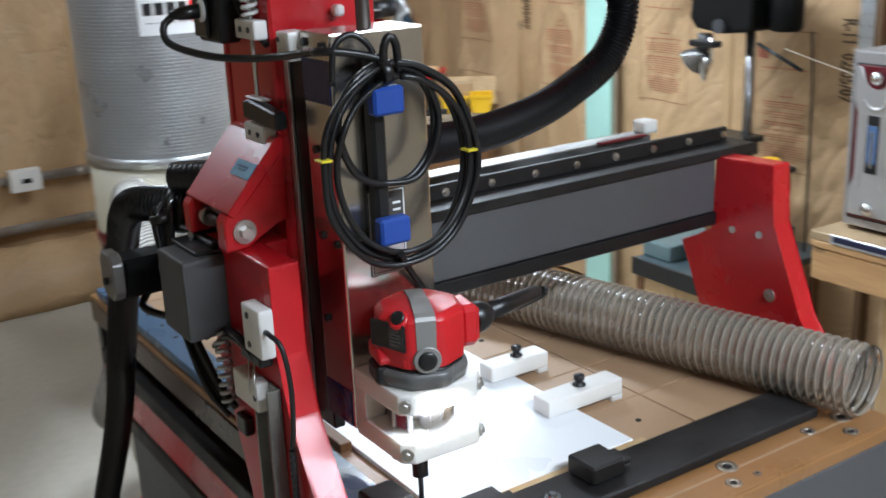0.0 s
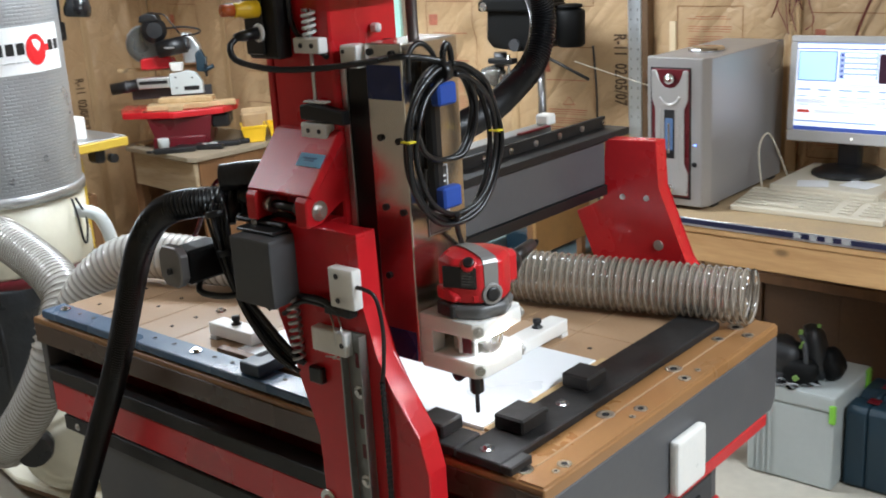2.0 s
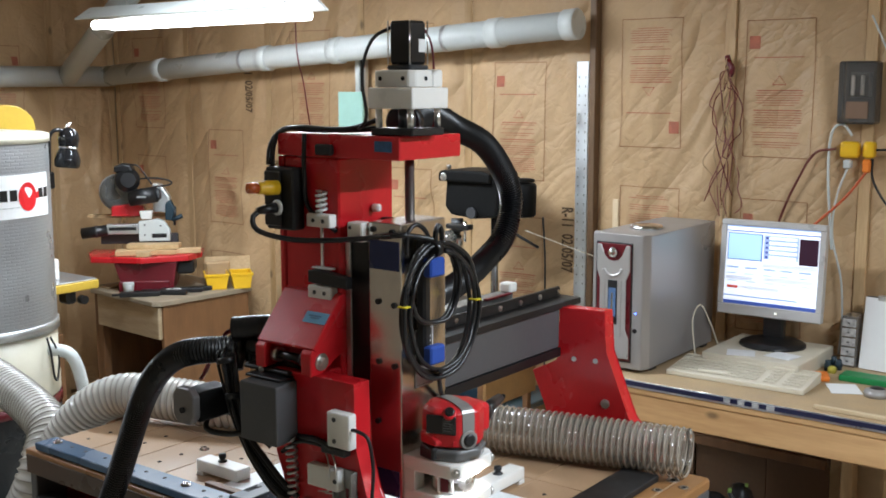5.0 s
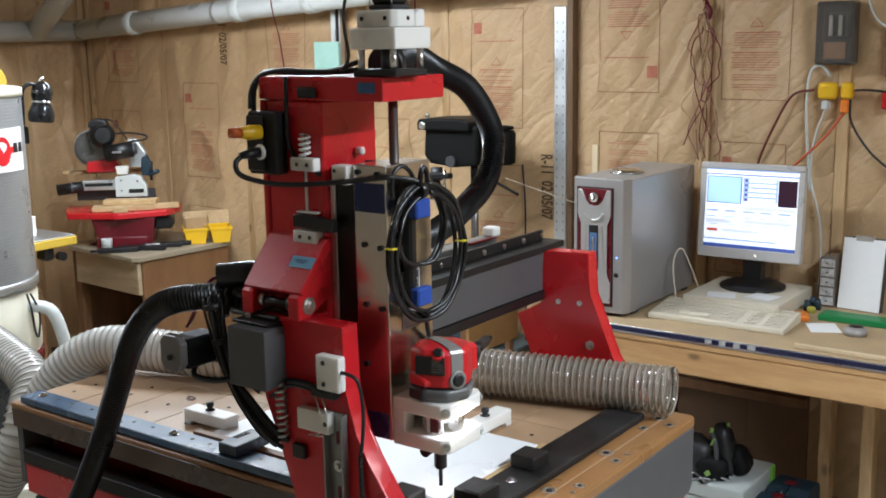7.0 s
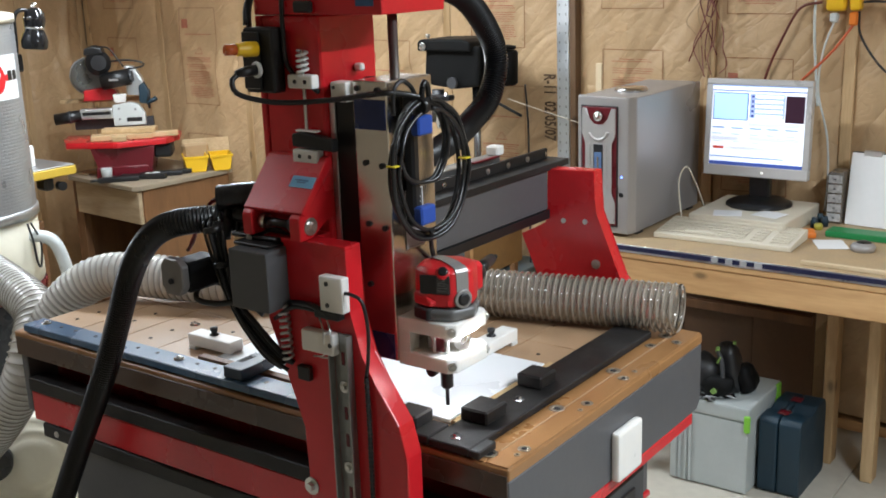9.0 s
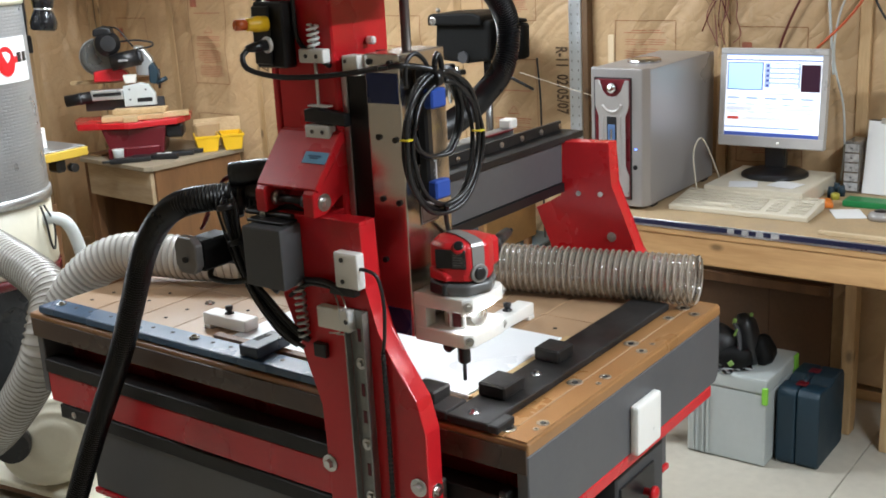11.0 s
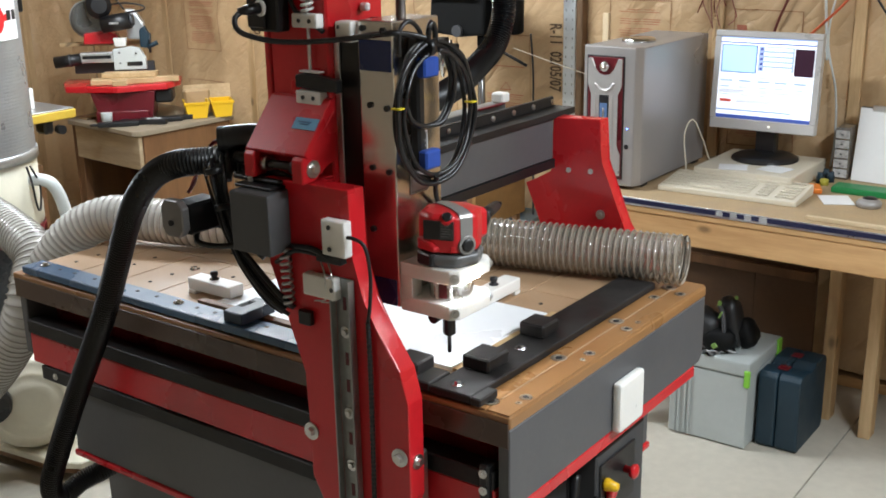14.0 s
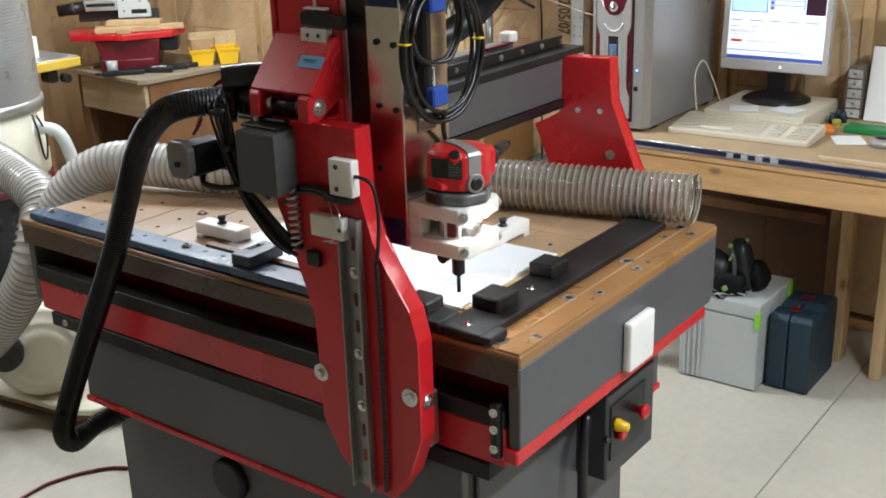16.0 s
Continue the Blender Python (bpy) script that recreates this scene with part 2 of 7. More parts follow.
PLASTERBOARD = surf("bare_board", (0.44, 0.385, 0.30), 0.7, vary=0.1, scale=2)
PVC = surf("white_pvc", (0.58, 0.61, 0.60), 0.35, vary=0.05, scale=8)
CREAM = surf("cream_paint", (0.66, 0.62, 0.50), 0.34, vary=0.06, scale=5)
YELLOW = surf("yellow_paint", (0.60, 0.40, 0.05), 0.42, vary=0.12)
BINYELLOW = surf("yellow_plastic", (0.78, 0.46, 0.012), 0.4, vary=0.06)
BLUE = surf("blue_foam", (0.015, 0.06, 0.32), 0.55, vary=0.1)
DARKTAPE = surf("scribbled_tape", (0.035, 0.10, 0.22), 0.6, vary=0.5, scale=60, fine=200)
BLUETAPE = surf("painters_tape", (0.12, 0.33, 0.52), 0.6, vary=0.12, fine=200)
DARKBLUE = surf("dark_blue_film", (0.012, 0.025, 0.11), 0.3, vary=0.12)
NAVY = surf("navy_case", (0.007, 0.026, 0.042), 0.5, vary=0.12)
SYSGREY = surf("light_grey_case", (0.42, 0.45, 0.44), 0.5, vary=0.06)
LIME = surf("lime_plastic", (0.22, 0.55, 0.05), 0.45, vary=0.08)
BEIGE = surf("beige_plastic", (0.66, 0.60, 0.48), 0.48, vary=0.05, fine=200)
PAPER = surf("paper", (0.82, 0.82, 0.82), 0.6, vary=0.03, bump=0.05)
ORANGE = surf("orange_plastic", (0.75, 0.20, 0.02), 0.45, vary=0.08)
GREEN = surf("green_plastic", (0.01, 0.20, 0.055), 0.45, vary=0.1)
TEAL = surf("teal_board", (0.42, 0.70, 0.62), 0.5, vary=0.08)
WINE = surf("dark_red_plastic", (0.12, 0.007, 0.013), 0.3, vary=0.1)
BROWNTAN = surf("cardboard", (0.40, 0.27, 0.14), 0.7, vary=0.1)
MESH = surf("filter_sheet", (0.36, 0.37, 0.38), 0.36, metal=0.55, vary=0.08, scale=9, fine=90, bump=0)
mn, ml = MESH.node_tree.nodes, MESH.node_tree.links
sep, sx, sy, ang, arc, com = (mn.new("ShaderNodeSeparateXYZ"), mn.new("ShaderNodeMath"), mn.new("ShaderNodeMath"), mn.new("ShaderNodeMath"),
                              mn.new("ShaderNodeMath"), mn.new("ShaderNodeCombineXYZ"))
tcm, weave, mb = mn.new("ShaderNodeTexCoord"), mn.new("ShaderNodeTexBrick"), mn.new("ShaderNodeBump")
ml.new(tcm.outputs["Object"], sep.inputs[0])
for node, out_, centre in ((sx, "X", 0.66), (sy, "Y", 2.66)):
    node.operation = "SUBTRACT"
    node.inputs[1].default_value = centre
    ml.new(sep.outputs[out_], node.inputs[0])
ang.operation, arc.operation = "ARCTAN2", "MULTIPLY"
arc.inputs[1].default_value = 0.258
ml.new(sy.outputs[0], ang.inputs[0])
ml.new(sx.outputs[0], ang.inputs[1])
ml.new(ang.outputs[0], arc.inputs[0])
ml.new(arc.outputs[0], com.inputs[0])
ml.new(sep.outputs["Z"], com.inputs[1])
weave.inputs["Scale"].default_value = 1.0
weave.inputs["Brick Width"].default_value, weave.inputs["Row Height"].default_value = 0.034, 0.011
weave.inputs["Mortar Size"].default_value, weave.inputs["Mortar Smooth"].default_value = 0.003, 0.8
ml.new(com.outputs[0], weave.inputs["Vector"])
mb.inputs["Strength"].default_value, mb.inputs["Distance"].default_value = 0.22, 0.004
mb.invert = True
ml.new(weave.outputs["Fac"], mb.inputs["Height"])
ml.new(mb.outputs[0], mn["Principled BSDF"].inputs["Normal"])
BAG = surf("dark_plastic_bag", (0.015, 0.017, 0.02), 0.32, vary=0.3, scale=8, fine=30, bump=0.6, depth=0.01)
HOSE_CLEAR = clear_plastic("clear_hose_wall", (0.46, 0.405, 0.33), 0.60, 0.06, 1.95)
HOSE_WHITE = clear_plastic("pale_hose_wall", (0.78, 0.76, 0.71), 0.28, 0.2)
PALEWIRE = surf("pale_hose_wire", (0.28, 0.26, 0.23), 0.3, vary=0.08)
WIRE = surf("hose_wire", (0.26, 0.215, 0.17), 0.2, metal=0.0, vary=0.1)
INSERT = surf("dull_brass_steel", (0.42, 0.36, 0.29), 0.3, metal=0.8, vary=0.2)
CLEARGREY = clear_plastic("smoky_box_wall", (0.58, 0.56, 0.53), 0.72, 0.12)
CLEARBOX = clear_plastic("clear_box_wall", (0.27, 0.26, 0.25), 0.74, 0.08)
CLEARGUARD = clear_plastic("clear_guard_wall", (0.22, 0.22, 0.21), 0.6, 0.08)
SCREEN = glow("screen_glow", (0.84, 0.90, 1.0), 0.80)
SCREEN_PALE = glow("screen_pale", (0.66, 0.70, 0.82), 0.62)
SCREEN_CYAN = glow("screen_cyan", (0.42, 0.66, 0.80), 0.75)
SCREEN_DARK = glow("screen_dark", (0.03, 0.005, 0.02), 0.3)
SCREEN_GREY = glow("screen_grey", (0.38, 0.47, 0.72), 0.55)
SCREEN_BLUE = glow("screen_blue", (0.05, 0.09, 0.35), 0.5)
SCREEN_RED = glow("screen_red", (0.55, 0.08, 0.06), 0.5)
TUBE = glow("tube_glow", (1.0, 0.97, 0.97), 9.0)
LEDBLUE = glow("blue_led", (0.1, 0.2, 1.0), 6.0)
REDPRINT = surf("red_logo", (0.62, 0.015, 0.02), 0.4, vary=0.05)
WHITELABEL = surf("white_label", (0.80, 0.80, 0.80), 0.4, vary=0.03)
ROUTERGREY = surf("router_grey", (0.27, 0.26, 0.25), 0.36, metal=0.25, vary=0.08)

# ---- building helpers ----
HOME = {}


def thing(name, label, category, at=(0, 0, 0), turn=0.0, group="", kind=""):
    """An Empty at a thing's base; its parts hang under it."""
    ob = new(name)
    ob.empty_display_size = 0.05
    ob.matrix_basis = pose(*at, 0, 0, turn)
    HOME[ob] = pose(*at, 0, 0, turn)
    return tagged(ob, label, category, group, kind)


def part(name, bm, material, parent, label="", local=False, kind=""):
    """A bmesh as one mesh under a thing or a part; in world metres, or in its thing's own with local."""
    me = bpy.data.meshes.new(name)
    bmesh.ops.recalc_face_normals(bm, faces=bm.faces)
    bm.to_mesh(me)
    bm.free()
    me.materials.append(material)
    ob = new(name, me)
    ob.parent = parent
    if not local:
        ob.matrix_parent_inverse = HOME.get(parent, Matrix()).inverted()
        HOME[ob] = Matrix()
    else:
        HOME[ob] = HOME.get(parent, Matrix())
    return tagged(ob, label, kind=kind)


def solo(name, bm, material, label, category, group="", kind=""):
    """A thing of one mesh, with its origin at the middle of its foot."""
    co = [v.co for v in bm.verts]
    lo, hi = [min(c[i] for c in co) for i in range(3)], [max(c[i] for c in co) for i in range(3)]
    at = Vector(((lo[0] + hi[0]) / 2, (lo[1] + hi[1]) / 2, lo[2]))
    bmesh.ops.translate(bm, verts=bm.verts, vec=-at)
    bmesh.ops.recalc_face_normals(bm, faces=bm.faces)
    me = bpy.data.meshes.new(name)
    bm.to_mesh(me)
    bm.free()
    me.materials.append(material)
    ob = new(name, me)
    ob.location = at
    HOME[ob] = Matrix.Translation(at)
    return tagged(ob, label, category, group, kind)


def box(bm, x0, x1, y0, y1, z0, z1, bev=0.0015, seg=1):
    made = bmesh.ops.create_cube(bm, size=1)["verts"]
    for v in made:
        v.co = Vector((x0 + (v.co.x + 0.5) * (x1 - x0), y0 + (v.co.y + 0.5) * (y1 - y0), z0 + (v.co.z + 0.5) * (z1 - z0)))
    if bev:
        edges = list({e for v in made for e in v.link_edges})
        bev = min(bev, 0.4 * min(abs(x1 - x0), abs(y1 - y0), abs(z1 - z0)))
        bmesh.ops.bevel(bm, geom=edges, offset=bev, segments=seg, affect="EDGES", profile=0.6)
    return bm


def boxed(*dims, bev=0.0015, seg=1):
    return box(bmesh.new(), *dims, bev=bev, seg=seg)


def prism(bm, outline, axis, a0, a1, bev=0.002, seg=1):
    """An outline in the two other axes, drawn out along one axis."""
    def at(p, a):
        return {"x": (a, p[0], p[1]), "y": (p[0], a, p[1]), "z": (p[0], p[1], a)}[axis]
    lo, hi = [bm.verts.new(at(p, a0)) for p in outline], [bm.verts.new(at(p, a1)) for p in outline]
    k = len(outline)
    faces = [bm.faces.new(lo), bm.faces.new(hi[::-1])]
    for i in range(k):
        faces.append(bm.faces.new((lo[i], hi[i], hi[(i + 1) % k], lo[(i + 1) % k])))
    if bev:
        bmesh.ops.bevel(bm, geom=list({e for f in faces for e in f.edges}), offset=bev, segments=seg, affect="EDGES", profile=0.6)
    return bm


def rod(bm, p0, p1, r0, r1=None, seg=16, smooth=True):
    """A round bar or cone between two points."""
    p0, p1 = Vector(p0), Vector(p1)
    m = Matrix.Translation((p0 + p1) / 2) @ (p1 - p0).to_track_quat("Z", "Y").to_matrix().to_4x4()
    r1 = r0 if r1 is None else r1
    made = bmesh.ops.create_cone(bm, cap_ends=True, segments=seg, radius1=r0, radius2=r1, depth=(p1 - p0).length, matrix=m)["verts"]
    if smooth:
        for f in {f for v in made for f in v.link_faces}:
            f.smooth = len(f.verts) == 4
    return bm


def lathe(bm, rings, centre, axis=(0, 0, 1), seg=32):
    """A turned body: rows of (height, radius) along an axis from a centre."""
    q = Vector(axis).normalized().to_track_quat("Z", "Y")
    rows = [[bm.verts.new(Vector(centre) + q @ Vector((r * math.cos(2 * math.pi * i / seg), r * math.sin(2 * math.pi * i / seg), h)))
             for i in range(seg)] for h, r in rings]
    for a, b in zip(rows, rows[1:]):
        for i in range(seg):
            bm.faces.new((a[i], a[(i + 1) % seg], b[(i + 1) % seg], b[i])).smooth = True
    bm.faces.new(rows[0][::-1])
    bm.faces.new(rows[-1])
    return bm


def spline(points, step):
    """Evenly spaced places along a smooth line through the points."""
    p = [Vector(a) for a in points]
    p = [2 * p[0] - p[1]] + p + [2 * p[-1] - p[-2]]
    fine = []
    for a, b, c, d in zip(p, p[1:], p[2:], p[3:]):
        for i in range(24):
            t = i / 24
            fine.append(0.5 * (2 * b + (c - a) * t + (2 * a - 5 * b + 4 * c - d) * t * t + (3 * b - a - 3 * c + d) * t ** 3))
    fine.append(p[-2])
    out, run = [fine[0]], 0.0
    for a, b in zip(fine, fine[1:]):
        length = (b - a).length
        while run + length >= step:
            a = a + (b - a) * ((step - run) / length)
            length = (b - a).length
            run = 0.0
            out.append(a.copy())
            if length < 1e-9:
                break
        run += length
    return out


def turns(line):
    """A frame that doesn't twist at each place of a line."""
    q, got = None, []
    for i, p in enumerate(line):
        t = (line[min(i + 1, len(line) - 1)] - line[max(i - 1, 0)]).normalized()
        if q is None:
            u = t.orthogonal().normalized()
        else:
            u = (q - t * q.dot(t)).normalized()
        got.append((u, t.cross(u), t))
        q = u
    return got


def hose(bm, points, r, step=0.01, rib=0.0, seg=14, caps=True):
    """A tube along a smooth line; rib: how far every second ring stands in."""
    line = spline(points, step)
    rows = []
    for i, (p, (u, v, t)) in enumerate(zip(line, turns(line))):
        rr = r - (rib if i % 2 else 0.0)
        rows.append([bm.verts.new(p + rr * (u * math.cos(2 * math.pi * k / seg) + v * math.sin(2 * math.pi * k / seg))) for k in range(seg)])
    for a, b in zip(rows, rows[1:]):
        for k in range(seg):
            bm.faces.new((a[k], a[(k + 1) % seg], b[(k + 1) % seg], b[k])).smooth = True
    if rib:
        for row in rows:
            for k in range(seg):
                bm.edges.get((row[k], row[(k + 1) % seg])).smooth = False
    if caps:
        bm.faces.new(rows[0][::-1])
        bm.faces.new(rows[-1])
    return bm


def ribbed(points, r, pitch, depth, per=6, seg=28):
    """An open thin hose wall that sinks in between the turns of its wire."""
    bm, rows = bmesh.new(), []
    line = spline(points, pitch / per)
    for i, (p, (u, v, t)) in enumerate(zip(line, turns(line))):
        ring = []
        for k in range(seg):
            a = 2 * math.pi * k / seg
            rr = r - depth * (0.5 - 0.5 * math.cos(2 * math.pi * (i / per) - a)) ** 0.7
            ring.append(bm.verts.new(p + rr * (u * math.cos(a) + v * math.sin(a))))
        rows.append(ring)
    for a, b in zip(rows, rows[1:]):
        for k in range(seg):
            bm.faces.new((a[k], a[(k + 1) % seg], b[(k + 1) % seg], b[k])).smooth = True
    return bm


def helix(points, r, pitch, wire, seg=20):
    """A wire wound round a smooth line."""
    line = spline(points, pitch / seg)
    path = [p + r * (u * math.cos(2 * math.pi * i / seg) + v * math.sin(2 * math.pi * i / seg)) for i, (p, (u, v, t)) in enumerate(zip(line, turns(line)))]
    bm, rows = bmesh.new(), []
    for p, (u, v, t) in zip(path, turns(path)):
        rows.append([bm.verts.new(p + wire * (u * math.cos(2 * math.pi * k / 5) + v * math.sin(2 * math.pi * k / 5))) for k in range(5)])
    for a, b in zip(rows, rows[1:]):
        for k in range(5):
            bm.faces.new((a[k], a[(k + 1) % 5], b[(k + 1) % 5], b[k])).smooth = True
    return bm


def bolt(parent, at, out, r=0.008, material=None, name="bolt"):
    """A hexagon head on a washer; out: the way it faces."""
    at, out = Vector(at), Vector(out).normalized()
    bm = bmesh.new()
    rod(bm, at - out * 0.001, at + out * 0.0018, r * 1.25, seg=14)
    rod(bm, at + out * 0.0018, at + out * r * 0.75, r * 0.72, r * 0.62, seg=6, smooth=False)
    return part(name, bm, material or STEEL, parent)


def cable(name, points, r, material, label, category="cable", step=0.012, seg=7):
    return solo(name, hose(bmesh.new(), points, r, step, 0, seg), material, label, category)

# ---- the room ----
XW, YN, XE, YS, TOP = 2.42, 4.25, -3.0, -3.2, 2.42  # paper face of the long wall, far wall, back walls, ceiling

floor = tagged(new("floor"), "pale grey concrete slab floor with a saw-cut joint", "floor", kind="structure")
part("slab", boxed(XE, XW + 0.2, YS, 0.0285, -0.1, 0, bev=0.002), CONCRETE, floor)
part("slab", boxed(XE, XW + 0.2, 0.0315, YN + 0.2, -0.1, 0, bev=0.002), CONCRETE, floor)
solo("ceiling", boxed(XE, XW + 0.2, YS, YN + 0.2, TOP, TOP + 0.1, bev=0), PLASTERBOARD, "plain ceiling board", "ceiling", kind="structure")
solo("wall_west", boxed(XE - 0.1, XE, YS, YN + 0.2, 0, TOP, bev=0), PLASTERBOARD, "plain board wall", "wall", kind="structure")
solo("wall_south", boxed(XE, XW + 0.2, YS - 0.1, YS, 0, TOP, bev=0), PLASTERBOARD, "plain board wall", "wall", kind="structure")


def puff(u, v, seed):
    """How far the paper of a batt stands off its studs, from -1 to 1 across and metres up."""
    edge = max(0.0, 1 - abs(u) ** 5)
    fold = abs(noise.noise(Vector((u * 1.1 + v * 1.3, v * 1.7, seed)))) * 0.032
    crease = 0.018 * max(0.0, 1 - 9 * abs(noise.noise(Vector((u * 0.9 + v * 0.8, v * 0.9 - u * 0.4, seed + 9)))))
    return edge * (0.008 + fold + crease + 0.004 * noise.noise(Vector((u * 5, v * 7, seed + 3))))


def batt(parent, seed, lo, hi, face, z0=0.06, z1=TOP - 0.02, side="x"):
    """One bay of paper-faced insulation between two studs, with its print."""
    nu, nv = 22, 74

    def place(s, z, lift=0.0):
        u = 2 * (s - lo) / (hi - lo) - 1
        d = face - puff(u, z, seed) - lift
        return (d, s, z) if side == "x" else (s, d, z)
    bm = bmesh.new()
    rows = [[bm.verts.new(place(lo + (hi - lo) * i / nu, z0 + (z1 - z0) * j / nv)) for i in range(nu + 1)] for j in range(nv + 1)]
    for a, b in zip(rows, rows[1:]):
        for i in range(nu):
            bm.faces.new((a[i], a[i + 1], b[i + 1], b[i])).smooth = True
    sheet = part("insulation_batt", bm, KRAFT, parent)
    return sheet, place


def strip(bm, place, s0, s1, z0, z1, lift=0.0025):
    """A printed bar laid on the paper."""
    n = max(1, int(abs(s1 - s0) / 0.02))
    m = max(1, int(abs(z1 - z0) / 0.03))
    grid = [[bm.verts.new(place(s0 + (s1 - s0) * i / n, z0 + (z1 - z0) * j / m, lift)) for i in range(n + 1)] for j in range(m + 1)]
    for a, b in zip(grid, grid[1:]):
        for i in range(n):
            bm.faces.new((a[i], a[i + 1], b[i + 1], b[i]))


def printed(sheet, place, mid, ztop, flip, rng):
    """The maker's print on a batt: a frame, a red square, a triangle and rows of small print."""
    w, h = 0.123, 0.47
    line, red = bmesh.new(), bmesh.new()
    for s in (-w, w):
        strip(line, place, mid + s - 0.0016, mid + s + 0.0016, ztop - h, ztop)
    for z in (ztop, ztop - h):
        strip(line, place, mid - w, mid + w, z - 0.0016, z + 0.0016)
    sg = -1 if flip else 1
    zt = ztop - h if flip else ztop
    part("print_outline", line, INKLINE, sheet)
    strip(red, place, mid + sg * 0.095 - 0.022, mid + sg * 0.095 + 0.022 - 0.004, zt - sg * 0.075 - 0.022, zt - sg * 0.075 + 0.022)
    bars = bmesh.new()
    strip(bars, place, mid - 0.085, mid + 0.095, zt - sg * 0.127 - 0.0015, zt - sg * 0.127 + 0.0015)
    for k in range(24):
        z = zt - sg * (0.240 + 0.0085 * k)
        half = 0.088 if k not in (6, 15, 23) else 0.06
        thick = 0.0011 if k % 8 else 0.0017
        if k in (7, 16) or rng.random() < 0.06:
            continue
        strip(bars, place, mid - half * rng.uniform(0.8, 1.0), mid + half * rng.uniform(0.9, 1.0), z - thick, z + thick)
    tri_z = zt - sg * 0.205
    for k in range(5):
        half = 0.004 + 0.0045 * k
        z = tri_z - sg * 0.006 * (k - 2)
        strip(bars, place, mid - half, mid - half + 0.003, z - 0.0025, z + 0.0025)
        strip(bars, place, mid + half - 0.003, mid + half, z - 0.0025, z + 0.0025)
    strip(bars, place, mid - 0.024, mid + 0.024, tri_z - sg * 0.017, tri_z - sg * 0.014)
    part("print_square", red, INK, sheet)
    part("print_lines", bars, INK, sheet)


def lettered(sheet, place, text, s, ztop, size, way=-1):
    """Black stencilled letters that run down the paper."""
    cu = bpy.data.curves.new("stencil", "FONT")
    cu.body, cu.size, cu.resolution_u, cu.offset = text, size, 2, 0.0016
    tmp = bpy.data.objects.new("stencil", cu)
    scene.collection.objects.link(tmp)
    me = bpy.data.meshes.new_from_object(tmp.evaluated_get(bpy.context.evaluated_depsgraph_get()))
    bpy.data.objects.remove(tmp)
    bm = bmesh.new()
    bm.from_mesh(me)
    for v in bm.verts:
        v.co = Vector(place(s + way * v.co.y, ztop - v.co.x * 0.62, 0.004))
    part("stencilled_code", bm, BLACKINK, sheet)


rng = random.Random(4)
STUDS = [4.22, 3.635, 3.036, 2.435, 1.84, 1.247, 0.69, 0.205, -0.40, -1.0, -1.6, -2.2, -2.8]
wall_e = tagged(new("wall_east"), "stud wall with tan paper-faced insulation between bare studs", "wall", kind="structure")
part("sheathing", boxed(XW + 0.09, XW + 0.2, YS, YN + 0.2, 0, TOP, bev=0), PLASTERBOARD, wall_e)
for i, y in enumerate(STUDS):
    part("stud", boxed(XW - (0.012 if i in (6, 7, 5) else 0.004), XW + 0.088, y - 0.019, y + 0.019, 0.04, TOP, bev=0.002), PINEZ, wall_e)
part("sole_plate", boxed(XW - 0.004, XW + 0.088, YS, YN, 0, 0.038, bev=0.002), PINE, wall_e)
for i, (a, b) in enumerate(zip(STUDS, STUDS[1:])):
    sheet, place = batt(wall_e, i * 3.7, b + 0.02, a - 0.02, XW)
    mid = (a + b) / 2
    if i < 9:
        up = {0: 1.95, 1: 1.48, 2: 1.95, 3: 1.96, 4: 1.79, 5: 1.94, 6: 1.92, 7: 1.80}.get(i, 1.9)
        printed(sheet, place, mid + {5: 0.02, 6: 0.06, 4: 0.03}.get(i, 0), up, i == 5, rng)
        printed(sheet, place, mid + {5: 0.02, 6: 0.06, 4: 0.03}.get(i, 0), up - 0.62, i == 5, rng)
    if i in (1, 2, 4):
        s0, z0 = {1: (3.185, 1.82), 2: (3.0, 1.33), 4: (1.365, 1.21)}[i]
        lettered(sheet, place, "R-11  02/05/07", s0, z0 + 0.012, 0.070)

wall_n = tagged(new("wall_north"), "far stud wall with tan paper-faced insulation in shade", "wall", kind="structure")
part("sheathing", boxed(XE, XW + 0.09, YN + 0.09, YN + 0.2, 0, TOP, bev=0), PLASTERBOARD, wall_n)
NSTUDS = [2.40, 2.03, 1.42, 0.82, 0.22, -0.38, -0.98, -1.58, -2.2, -2.95]
for x in NSTUDS:
    part("stud", boxed(x - 0.019, x + 0.019, YN - 0.004, YN + 0.088, 0.04, TOP, bev=0.002), PINEZ, wall_n)
part("sole_plate", boxed(XE, XW, YN - 0.004, YN + 0.088, 0, 0.038, bev=0.002), PINEX, wall_n)
for i, (a, b) in enumerate(zip(NSTUDS, NSTUDS[1:])):
    sheet, place = batt(wall_n, 50 + i * 2.9, b + 0.02, a - 0.02, YN, side="y")
    if i in (1, 2):
        printed(sheet, place, (a + b) / 2, 1.9, False, rng)
        lettered(sheet, place, "R-11  02/05/07", a - 0.10, 1.0, 0.070, 1)

